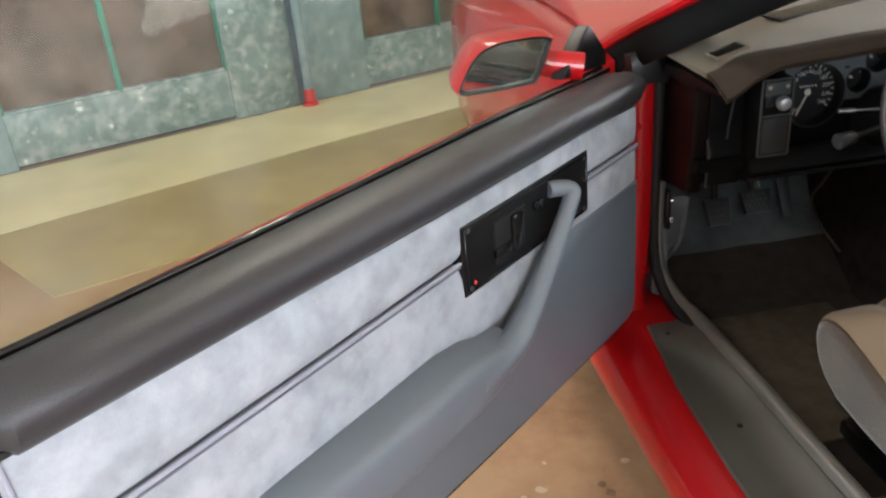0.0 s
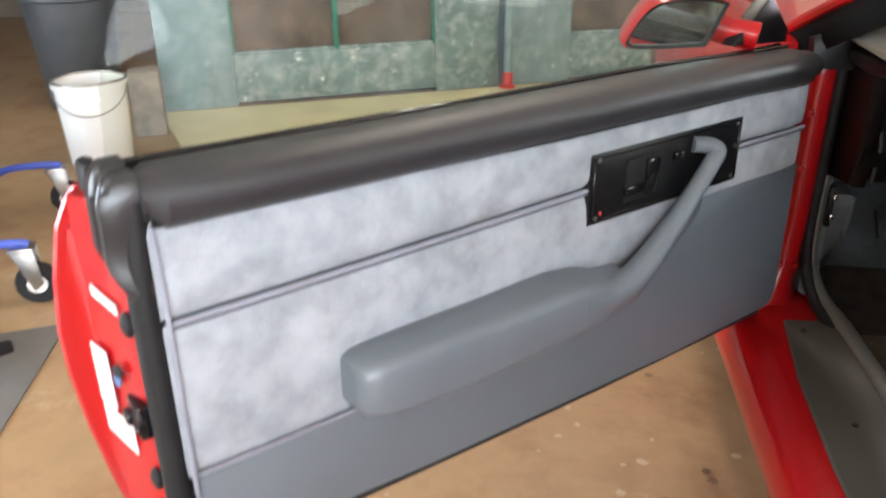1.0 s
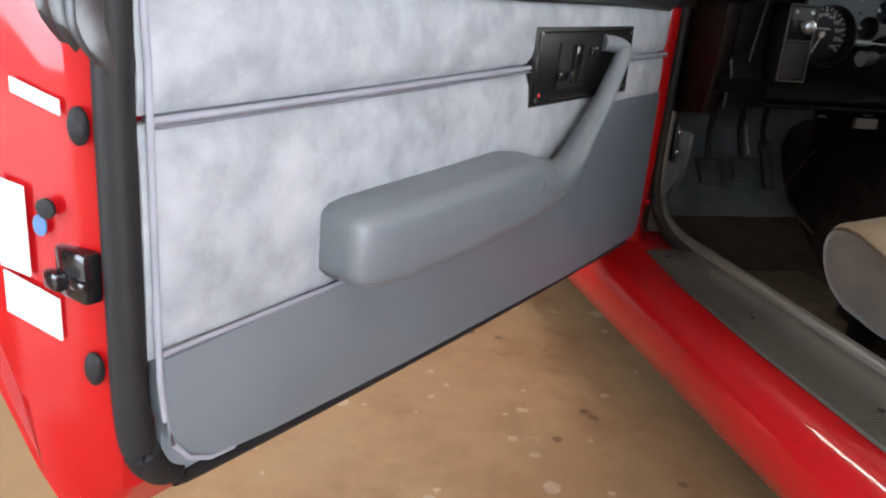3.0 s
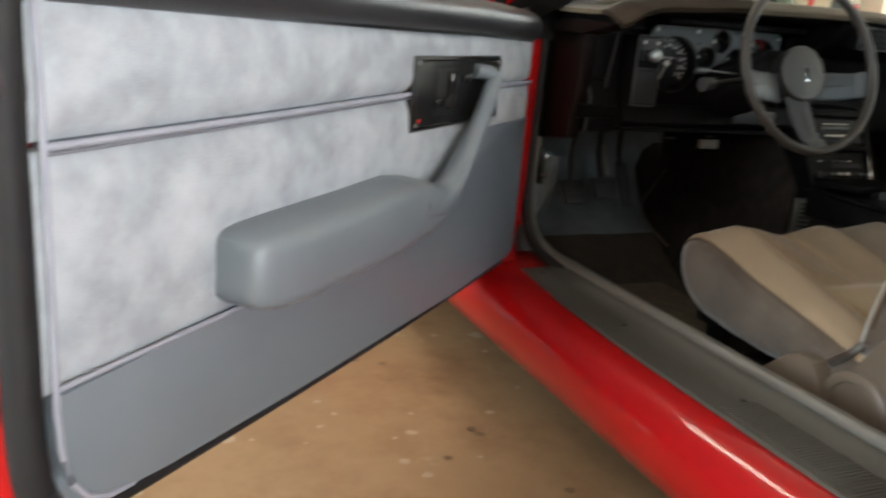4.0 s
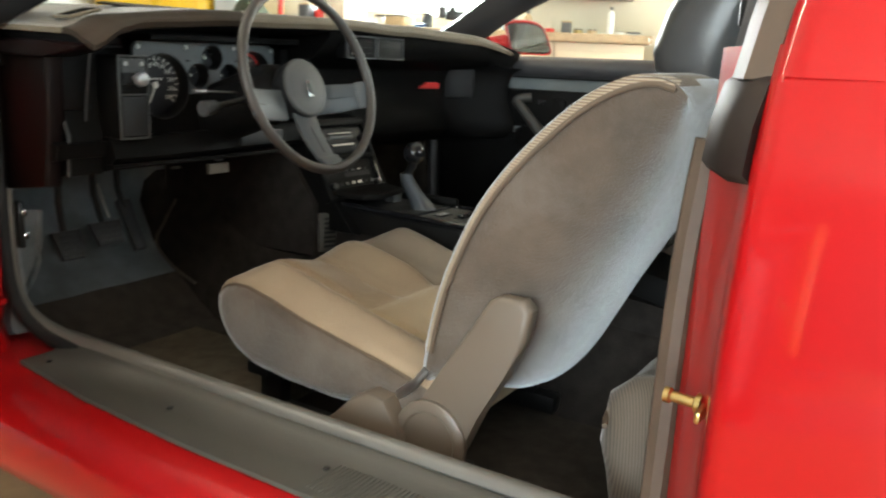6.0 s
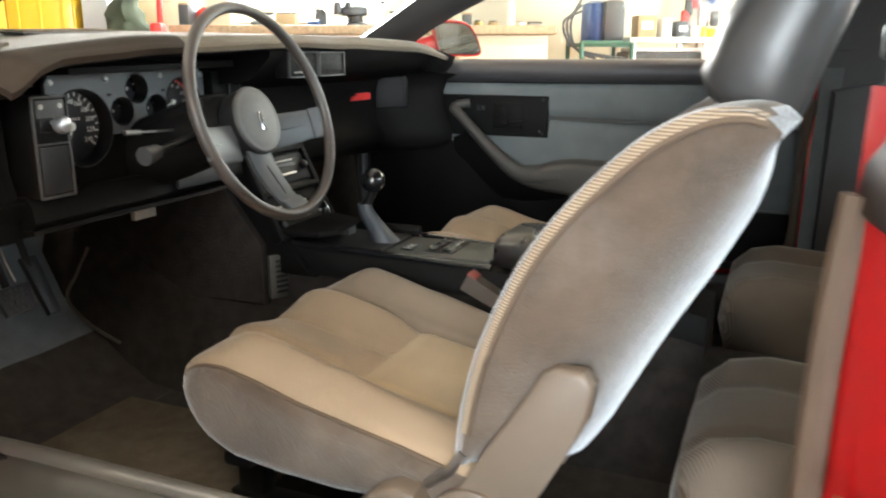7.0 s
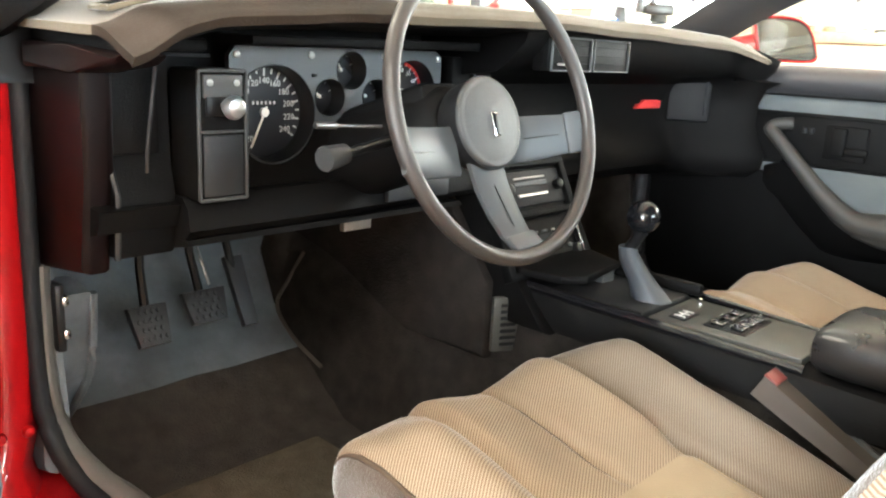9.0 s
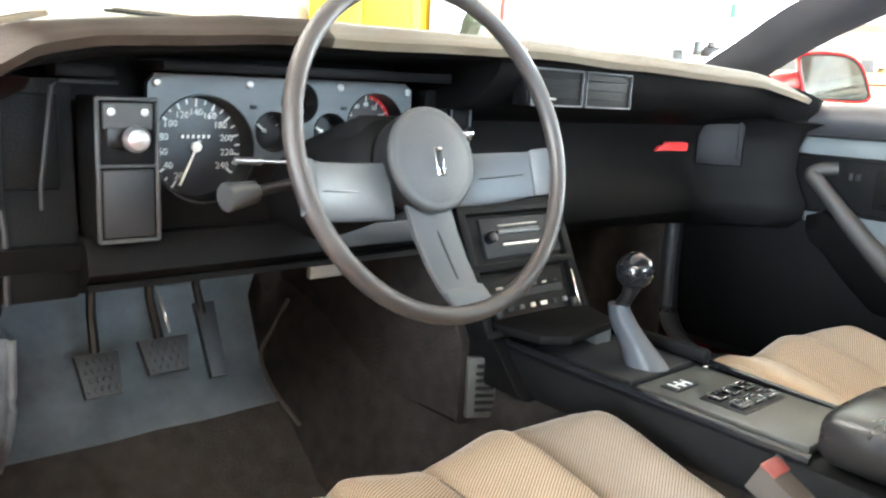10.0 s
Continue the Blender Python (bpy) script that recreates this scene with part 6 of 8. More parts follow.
    # Tube added along the bolster edge as its painted highlight.
    if mirror < 0:
        line = [Vector(p) + Vector((-0.002, 0, 0.002)) for p in loops[6][:nd] if -0.60 < p[1] < -0.435]
        bm = BM()
        tube(bm, line, [0.007 * min(1, 0.3 + i / 3, 0.3 + (len(line) - 1 - i) / 3) for i in range(len(line))], 10)
        part("glare_roll", bm, GLARE_ROLL, s, "cushion edge beside the console, coloured pale for strong light")
    bm = BM()
    tube(bm, [(0, y, z + lobes(0, y) + z_off + 0.001) for y, z in dense if -0.61 < y < -0.40], 0.0042, 6)
    part("centre_welt", bm, PIPING, s)

    # backrest: front curve and rear line, swept over the width
    front = [(-0.835, 0.440), (-0.838, 0.48), (-0.848, 0.536), (-0.866, 0.60), (-0.900, 0.680), (-0.932, 0.735), (-0.970, 0.785), (-1.012, 0.830), (-1.055, 0.866), (-1.10, 0.889), (-1.134, 0.895), (-1.159, 0.889), (-1.176, 0.873)]
    rear = [(-1.185, 0.848), (-1.183, 0.81), (-1.173, 0.77), (-1.160, 0.74), (-1.130, 0.68), (-1.110, 0.645), (-1.09, 0.61), (-1.055, 0.545), (-1.02, 0.475), (-0.99, 0.42), (-0.96, 0.395), (-0.88, 0.395), (-0.845, 0.41)]
    fine_front = [(p.y, p.z) for p in curve_pts([(0, y, z) for y, z in front], 2)]
    fine_rear = [(p.y, p.z) for p in curve_pts([(0, y, z) for y, z in rear], 2)]
    bm = BM()
    loops = []
    for i in range(N + 1):
        t = math.sin((-1 + 2 * i / N) * math.pi / 2)
        a = abs(t)
        row = []
        for y, z in fine_front:
            hz = smooth((z - 0.60) / 0.28)
            w = W * (1.0 - 0.07 * hz ** 2)
            yy, zz = y, z
            # hollow middle with soft bolsters and stitched lines
            hollow = 0.042 * smooth((0.86 - a) / 0.35) * (1 - 0.35 * hz)
            groove = 0.008 * math.exp(-((a - 0.50) / 0.03) ** 2)
            lines = 0.008 * math.exp(-(t / 0.03) ** 2) * (z > 0.62)
            yy -= hollow + groove + lines
            yy -= 0.014 * smooth((a - 0.93) / 0.07) ** 2
            zz -= 0.006 * a ** 4 * hz - 0.004 * hz
            row.append((w * t, yy, zz + z_off))
        # rounded shell behind: from the side edge round to the middle of the back
        depth = (1 - min(a, 1.0) ** 2.5) ** (1 / 2.5)
        for (ye, ze), (yr, zr) in zip(reversed(fine_front), fine_rear):
            y, z = ye - 0.014 + (yr - ye + 0.014) * depth, ze + (zr - ze) * depth
            hz = smooth((ze - 0.60) / 0.28)
            row.append((W * (1.0 - 0.07 * hz ** 2) * t, y, z - 0.002 * hz + z_off))
        loops.append(row)
    loft(bm, loops, True, False)
    bmesh.ops.remove_doubles(bm, verts=bm.verts, dist=0.0005)
    bm.normal_update()
    for f in bm.faces:
        c = f.calc_center_median()
        hz = smooth((c.z + 0.235 - 0.60) / 0.28)
        if abs(f.normal.x) > 0.6 or len(f.verts) > 4 or abs(c.x) > W * (1.0 - 0.07 * hz ** 2) * 0.89:
            f.material_index = 1
        else:
            # rear shell is plain velour, front striped and darkened in colour for shade
            ymid = lerp(c.z + 0.235, [(0.40, -0.90), (0.55, -0.95), (0.70, -1.02), (0.80, -1.10), (0.90, -1.19)])
            f.material_index = 0 if c.y > ymid else 1
    part("backrest", bm, [SEAT_FRONT_SHADE, SEAT_SIDE], s, "taupe velour backrest, its front coloured darker for shade", smooth=60)
    # striped band that wraps from the front over the side, ended by piping
    for t in (-1, 1):
        bm = BM()
        lead, back = [], []
        for y, z in [(p.y, p.z) for p in curve_pts([(0, y, z) for y, z in front[1:-1]], 3)]:
            hz = smooth((z - 0.60) / 0.28)
            w = W * (1 - 0.07 * hz ** 2) * t
            lead.append((Vector((w * 0.965, y - 0.006, z - 0.001 * hz + z_off + 0.002)), Vector((w + t * 0.0015, y - 0.013, z - 0.004 * hz + z_off))))
            back.append(Vector((w + t * 0.0045, y - 0.022 + 0.005 * hz, z - 0.011 * hz + z_off)))
        loft(bm, [[l0, l1, b, b - Vector((t * 0.006, 0, 0)), l0 - Vector((t * 0.01, 0.01, 0))] for (l0, l1), b in zip(lead, back)])
        part("edge_band", bm, SEAT_EDGE, s, "fine pinstriped band along the backrest edge")
        bm = BM()
        tube(bm, back, 0.0036, 8)
        part("piping", bm, PIPING, s)
    # headrest
    bm = BM()
    loops = []
    for z, ky, kx, yc in ((0.868, 0.55, 0.80, -1.155), (0.874, 0.85, 0.93, -1.155), (0.895, 1.0, 1.0, -1.150), (0.95, 1.0, 1.0, -1.146), (1.01, 0.92, 0.98, -1.150), (1.055, 0.80, 0.92, -1.155), (1.075, 0.6, 0.8, -1.158), (1.082, 0.3, 0.5, -1.16)):
        row = []
        for i in range(28):
            a = i * math.tau / 28
            ca, sa = math.cos(a), math.sin(a)
            dy, dz = yc + 1.155 + 0.068 * ky * math.copysign(abs(sa) ** 0.7, sa), z - 0.88
            row.append((0.125 * kx * math.copysign(abs(ca) ** 0.6, ca), -1.150 + 0.93 * dy - 0.36 * dz, 0.888 + 0.93 * dz + 0.36 * dy + z_off))
        loops.append(row)
    loft(bm, loops)
    part("headrest", bm, HEADREST, s, "dark padded headrest", smooth=60)
    # recliner arm and hinge covers on the outer side
    q = -mirror
    bm = BM()
    prism(bm, [(y, z + z_off) for y, z in ((-0.952, 0.578), (-0.970, 0.588), (-1.004, 0.588), (-1.018, 0.574), (-1.012, 0.53), (-0.985, 0.475), (-0.945, 0.40), (-0.92, 0.34), (-0.90, 0.285), (-0.835, 0.285), (-0.82, 0.345), (-0.84, 0.39), (-0.875, 0.45))], "x", q * 0.222, q * 0.254, 0.010, 3)
    part("recliner_arm", bm, TAUPE, s, "taupe plastic recliner arm")
    bm = BM()
    prism(bm, [(y, z + z_off) for y, z in ((-0.645, 0.288), (-0.690, 0.340), (-0.735, 0.385), (-0.765, 0.400), (-0.795, 0.395), (-0.822, 0.350), (-0.832, 0.286))], "x", q * 0.225, q * 0.280, 0.006, 2)
    part("hinge_cover", bm, TAUPE, s, "taupe plastic hinge cover")
    bm = BM()
    lathe(bm, [(0.062, 0.0), (0.062, 0.008), (0.056, 0.012), (0.046, 0.012), (0.043, 0.009), (0.002, 0.009)], facing((q * 0.252, -0.868, 0.345 + z_off), (q, 0, 0)), 28)
    part("recliner_pivot", bm, TAUPE, s)
    bm = BM()
    tube(bm, [(q * 0.24, -0.80, 0.395 + z_off), (q * 0.25, -0.835, 0.425 + z_off), (q * 0.245, -0.85, 0.45 + z_off)], [0.010, 0.007, 0.006], 8)
    part("hinge_pin", bm, STEEL, s)
    # runners
    for x in (-0.17, 0.17):
        bm = BM()
        rbox(bm, (x, -0.66, 0.02), (0.035, 0.46, 0.035), 0.004)
        rbox(bm, (x, -0.47, 0.065), (0.03, 0.05, 0.10), 0.004)
        rbox(bm, (x, -0.82, 0.075), (0.03, 0.05, 0.12), 0.004)
        part("seat_runner", bm, BLACK, s)
    bm = BM()
    rbox(bm, (-0.19 * mirror, -0.475, 0.115), (0.07, 0.05, 0.025), 0.006)
    part("slide_lever", bm, BLACK, s)
    return s


build_seat(-0.336, 1, "tan and brown velour driver seat with pinstripes and recliner cover")
build_seat(0.385, -1, "tan and brown velour passenger seat beside the console")

for xc in (-0.365, 0.40):
    s = thing("rear_seat", "brown velour rear bucket seat behind the front seats", "car seat", Matrix.Translation((xc, -1.345, 0.232)), "rear seats")
    bm = BM()
    loops = []
    for i in range(25):
        t = -1 + 2 * i / 24
        a = abs(t)
        bol = 0.02 * math.exp(-((a - 0.72) / 0.2) ** 2) - 0.02 * smooth((a - 0.9) / 0.1)
        gr = -0.010 * math.exp(-((a - 0.45) / 0.05) ** 2)
        prof = [(0.235, 0.12), (0.248, 0.17), (0.240, 0.22), (0.205, 0.255), (0.15, 0.268), (0.05, 0.262), (-0.05, 0.245), (-0.2, 0.22), (-0.3, 0.2), (-0.3, 0.0), (0.2, 0.0), (0.225, 0.06)]
        loops.append([(0.205 * t, y - 0.02 * a ** 4 - (0.05 * a ** 10 if y > 0.1 else 0), z * (0.94 - 0.12 * a ** 10) + (bol + gr if 0.19 < z else 0)) for y, z in prof])
    loft(bm, loops)
    part("rear_cushion", bm, REAR_VELOUR, s, smooth=60)
    bm = BM()
    loops = []
    for i in range(17):
        t = -1 + 2 * i / 16
        a = abs(t)
        d = 0.03 * (1 - a ** 3)
        loops.append([(0.205 * t, y + (d if k < 4 else 0), z) for k, (y, z) in enumerate(((-0.24, 0.20), (-0.28, 0.32), (-0.34, 0.48), (-0.38, 0.56), (-0.45, 0.57), (-0.48, 0.5), (-0.40, 0.2)))])
    loft(bm, loops)
    part("rear_backrest", bm, REAR_VELOUR, s, smooth=60)
    bm = BM()
    tube(bm, [(0.200 * t / 8, 0.238 - 0.02 * abs(t / 8) ** 4, 0.200) for t in range(-8, 9)], 0.004, 6)
    part("piping", bm, PIPING, s)

# seat belt hanging by the driver's backrest
for sx in (-1, 1):
    sb = thing("seat_belt", "dark grey seat belt strap beside the backrest", "seat belt", group="seat belts")
    bm = BM()
    pts = curve_pts([(sx * 0.66, -1.30, 1.12), (sx * 0.665, -1.29, 0.95), (sx * 0.67, -1.28, 0.75), (sx * 0.672, -1.27, 0.40)], 5)
    loft(bm, [[p + Vector((0, -0.022, 0)), p + Vector((0.0025, -0.022, 0)), p + Vector((0.0025, 0.022, 0)), p + Vector((0, 0.022, 0))] for p in pts])
    part("strap", bm, SIDE_CLOTH, sb)
    bm = BM()
    rbox(bm, (sx * 0.665, -1.29, 0.96), (0.012, 0.06, 0.03), 0.004)
    part("guide", bm, BLACK, sb)


# ---- the garage: local x along the door wall, y into that wall, origin in the corner ----
_a = Vector((0.91, 0.414, 0)).normalized()
ROOM = axes((1.18, 4.78, 0), _a, (-_a.y, _a.x, 0), (0, 0, 1))


def R(x, y, z=0.0):
    return ROOM @ Vector((x, y, z))


def setting(name, bm, material, label, category="structure", smooth_deg=0):
    bm.transform(ROOM)
    return tagged(part(name, bm, material, smooth=smooth_deg), label, category, kind="structure")


def item(name, label, category, x, y, z=0.0, turn=0.0, group=""):
    return thing(name, label, category, ROOM @ pose(x, y, z, 0, 0, turn), group)


CONCRETE = mat("stained_concrete", (0.415, 0.272, 0.148), 0.42, var=0.25, scale=2.6, bump=0.15, bscale=40, dirt=0.9, dirt_col=(0.165, 0.076, 0.037), dirt_scale=2.6, speck=0.40, speck_col=(0.58, 0.46, 0.33), speck_scale=4.5)
PALE_FLOOR = mat("pale_floor_paint", (0.76, 0.68, 0.42), 0.45, var=0.12, scale=3, bump=0.1, bscale=40, dirt=0.3, dirt_col=(0.30, 0.24, 0.12), dirt_scale=2)
OCHRE_FLOOR = mat("mottled_ochre_floor", (0.42, 0.335, 0.165), 0.4, var=0.15, scale=3, bump=0.1, bscale=40, dirt=0.6, dirt_col=(0.26, 0.185, 0.075), dirt_scale=2.2, speck=0.3, speck_col=(0.22, 0.15, 0.07), speck_scale=5)
SPLASH = mat("dried_paint_splash", (0.50, 0.39, 0.28), 0.6, var=0.15, scale=30)
OIL = mat("oil_spot", (0.20, 0.125, 0.07), 0.35, var=0.2, scale=30)
TEAL = mat("peeling_teal_paint", (0.155, 0.225, 0.225), 0.6, var=0.2, scale=5, bump=0.4, bscale=60, dirt=0.85, dirt_col=(0.42, 0.46, 0.45), dirt_scale=13, speck=1.0, speck_col=(0.66, 0.68, 0.64), speck_scale=12)
TEAL_FLAT = mat("blue_grey_paint", (0.19, 0.27, 0.29), 0.6, var=0.12, scale=5, bump=0.2, bscale=60, dirt=0.55, dirt_col=(0.36, 0.42, 0.43), dirt_scale=10, speck=0.75, speck_col=(0.5, 0.55, 0.53), speck_scale=13)
GREEN_TRIM = mat("green_trim_paint", (0.03, 0.20, 0.14), 0.5, var=0.15, scale=10)
DIRTY_GLASS = mat("dirty_brown_pane", (0.115, 0.088, 0.070), 0.14, var=0.35, scale=5, dirt=0.5, dirt_col=(0.22, 0.18, 0.15), dirt_scale=4)
WALL = mat("cream_wall", (0.62, 0.57, 0.46), 0.8, var=0.06, scale=3, bump=0.1, bscale=80, dirt=0.25, dirt_col=(0.45, 0.40, 0.31), dirt_scale=2)
DARK_WALL = mat("dim_back_wall", (0.22, 0.18, 0.14), 0.9, var=0.15, scale=3)
CEIL = mat("ceiling_board", (0.60, 0.57, 0.50), 0.9, var=0.06, scale=3)
YELLOW = mat("yellow_enamel", (0.72, 0.44, 0.015), 0.4, var=0.08, scale=4, coat=0.3)
CREAM = mat("cream_cabinet", (0.60, 0.52, 0.39), 0.55, var=0.07, scale=5)
WOOD = mat("bench_wood", (0.34, 0.25, 0.15), 0.6, var=0.25, scale=6, stretch=(1, 8, 8))
WHITE_P = mat("white_plastic", (0.75, 0.75, 0.73), 0.45, var=0.05, scale=8, dirt=0.25, dirt_col=(0.5, 0.46, 0.4), dirt_scale=8)
GREY_P = mat("grey_plastic", (0.06, 0.065, 0.07), 0.5, var=0.15, scale=8)
BLUE = mat("blue_enamel", (0.03, 0.075, 0.22), 0.4, var=0.1, scale=9)
BLUE_BR = mat("blue_bracket", (0.05, 0.09, 0.45), 0.35, var=0.08, scale=9)
RED_E = mat("red_enamel", (0.55, 0.03, 0.025), 0.4, var=0.1, scale=9)
ORANGE = mat("orange_enamel", (0.75, 0.26, 0.02), 0.45, var=0.12, scale=9)
GREASE = mat("greasy_black_iron", (0.022, 0.021, 0.021), 0.38, metal=0.3, var=0.3, scale=14, bump=0.3, bscale=60)
ALLOY = mat("cast_alloy", (0.42, 0.40, 0.37), 0.42, metal=0.9, var=0.25, scale=18, bump=0.3, bscale=60)
CARD = mat("cardboard", (0.40, 0.29, 0.17), 0.85, var=0.12, scale=7)
GREYMAT = mat("grey_floor_mat", (0.17, 0.165, 0.16), 0.9, var=0.15, scale=8, bump=0.4, bscale=120)
GREEN_P = mat("green_plastic", (0.035, 0.11, 0.075), 0.5, var=0.12, scale=9)
DAY = glow("daylight_backdrop", (0.93, 0.97, 1.0), 4.0)

# floor, ceiling, walls
bm = BM()
prism(bm, [(-14, 8), (-14, -10), (2, -10), (2, 8)], "z", -0.15, 0.0)
setting("floor", bm, CONCRETE, "brown stained concrete garage floor", "floor")
bm = BM()
prism(bm, [(-5.2, -0.02), (-5.05, -0.93), (-3.2, -0.86), (-0.4, -0.80), (-0.4, -0.02)], "z", 0.0, 0.004)
setting("floor_strip", bm, PALE_FLOOR, "pale yellow painted strip of floor along the door wall", "floor")
bm = BM()
prism(bm, [(-5.05, -0.93), (-4.85, -1.75), (-3.2, -1.78), (-0.4, -1.70), (-0.4, -0.80), (-3.2, -0.86)], "z", 0.0, 0.003)
setting("floor_strip_ochre", bm, OCHRE_FLOOR, "mottled ochre zone of floor beside the pale strip", "floor")
bm = BM()
prism(bm, [(-5.42, -2.52), (-5.55, -3.25), (-7.6, -3.4), (-7.6, -2.6)], "z", 0.0, 0.006, 0.002)
tagged(part("floor_runner", bm, GREYMAT), "flat grey mat lying on the concrete", "mat").matrix_world = ROOM
bm = BM()
rng = random.Random(5)
for i in range(120):
    x, y = rng.gauss(-1.15, 0.38), rng.uniform(-1.35, 0.45)
    r = rng.uniform(0.003, 0.013) * (2.2 if rng.random() < 0.10 else 1)
    n = 9
    vs = [bm.verts.new((x + r * rng.uniform(0.5, 1.2) * math.cos(k * math.tau / n), y + r * rng.uniform(0.5, 1.2) * math.sin(k * math.tau / n), 0.0012 + 0.000015 * i)) for k in range(n)]
    bm.faces.new(vs)
tagged(part("paint_splashes", bm, SPLASH, smooth=0), "pale dried paint splashes on the concrete floor", "paint splashes", kind="stuff")
bm = BM()
for i in range(26):
    x, y = rng.uniform(-2.1, -0.8), rng.uniform(-1.3, 0.3)
    r = rng.uniform(0.004, 0.014)
    n = 10
    vs = [bm.verts.new((x + r * rng.uniform(0.7, 1.1) * math.cos(k * math.tau / n), y + r * rng.uniform(0.7, 1.1) * math.sin(k * math.tau / n), 0.0042 + 0.00004 * i)) for k in range(n)]
    bm.faces.new(vs)
tagged(part("oil_spots", bm, OIL, smooth=0), "small dark oil spots on the concrete floor", "oil spots", kind="stuff")

bm = BM()
prism(bm, [(-14, 8), (-14, -10), (2, -10), (2, 8)], "z", 2.75, 2.85)
setting("ceiling", bm, CEIL, "plain pale garage ceiling", "ceiling")
# door wall above and beside the old doors; open bay at its far end
bm = BM()
rbox(bm, (-3.1, 0.1, 2.45), (4.4, 0.2, 0.6), 0)
rbox(bm, (-0.5, 0.1, 1.075), (1.0, 0.2, 2.15), 0)
setting("wall_north", bm, WALL, "cream wall over the old wooden doors", "wall")
bm = BM()
rbox(bm, (-9.5, 4.6, 1.375), (9.0, 0.2, 2.75), 0)
rbox(bm, (-5.05, 2.4, 1.375), (0.15, 4.3, 2.75), 0)
rbox(bm, (-13.0, 1.2, 1.375), (0.2, 7.0, 2.75), 0)
# Opening between these pieces is unseen, added to let side light in.
rbox(bm, (-9.4, -1.6, 1.375), (0.2, 0.8, 2.75), 0)
rbox(bm, (-9.4, -7.25, 1.375), (0.2, 5.3, 2.75), 0)
rbox(bm, (-9.4, -3.3, 2.6), (0.2, 2.6, 0.3), 0)
rbox(bm, (-11.2, -1.3, 1.375), (3.6, 0.2, 2.75), 0)
setting("wall_west", bm, DARK_WALL, "dim brown wall of the next bay", "wall")
# bench wall: window over the bench, wide open doorway further on
bm = BM()
rbox(bm, (0.1, -1.6, 1.375), (0.2, 3.4, 2.75), 0)
rbox(bm, (0.1, -3.72, 0.59), (0.2, 0.84, 1.18), 0)
rbox(bm, (0.1, -3.72, 2.45), (0.2, 0.84, 0.6), 0)
rbox(bm, (0.1, -5.17, 1.375), (0.2, 2.06, 2.75), 0)
rbox(bm, (0.1, -7.5, 2.55), (0.2, 2.6, 0.4), 0)
rbox(bm, (0.1, -9.4, 1.375), (0.2, 1.2, 2.75), 0)
setting("wall_east", bm, WALL, "cream wall behind the workbench", "wall")
bm = BM()
rbox(bm, (-10.5, -9.9, 1.375), (5.0, 0.2, 2.75), 0)
rbox(bm, (-1.5, -9.9, 1.375), (3.4, 0.2, 2.75), 0)
rbox(bm, (-5.6, -9.9, 2.6), (4.8, 0.2, 0.3), 0)
setting("wall_south", bm, WALL, "cream wall with a wide open garage doorway", "wall")
# The last backdrop glows behind the added west opening.
for nm, c, sz in (("backdrop", (1.2, -7.5, 1.4), (0.05, 3.6, 3.4)), ("backdrop", (1.0, -3.72, 1.6), (0.05, 1.6, 1.6)), ("backdrop", (-5.6, -11.2, 1.4), (7.0, 0.05, 3.4)), ("backdrop", (-10.8, -3.3, 1.4), (0.05, 3.2, 3.4))):
    bm = BM()
    rbox(bm, c, sz, 0)
    setting(nm, bm, DAY, "bright overcast daylight outside the garage", "backdrop")
area_lamp("doorway_light", ROOM @ pose(-5.6, -9.75, 1.3, 90, 0, 0) @ pose(0, 0, 0, 0, 180, 0) @ pose(0, 0, 0, 0, 180, 0), 4.6, 2.3, 540, (0.84, 0.92, 1.0))
# Fill lamp at the added west opening, for surfaces facing left.
area_lamp("west_fill_light", ROOM @ pose(-9.25, -3.3, 1.25, 90, 0, -90), 2.4, 2.3, 240, (0.76, 0.88, 1.0))
area_lamp("side_door_light", ROOM @ pose(-0.05, -7.5, 1.2, 90, 0, 90), 2.4, 2.2, 170, (0.95, 0.97, 1.0))
area_lamp("window_light", ROOM @ pose(-0.05, -3.72, 1.65, 90, 0, 90), 0.8, 0.9, 130, (0.95, 0.97, 1.0))

# ceiling tube lights
TUBE = glow("fluorescent_tube", (1.0, 0.90, 0.72), 9.0)
for x, y in ((-3.73, -2.45), (-6.6, -4.6), (-1.9, -6.4)):
    f = item("ceiling_light", "white twin tube ceiling light, switched on", "ceiling light", x, y, 2.70, 90, "ceiling lights")
    for o in (-0.07, 0.07):
        area_lamp("tube_light", f.matrix_world @ Matrix.Translation((0, o, -0.05)), 1.2, 0.04, 11, (1.0, 0.92, 0.80))
    bm = BM()
    rbox(bm, (0, 0, 0.025), (1.25, 0.16, 0.05), 0.01)
    part("fixture_body", bm, WHITE_P, f)
    for o in (-0.045, 0.045):
        bm = BM()
        tube(bm, [(-0.6, o, -0.02), (0.6, o, -0.02)], 0.018, 10)
        part("tube", bm, TUBE, f)

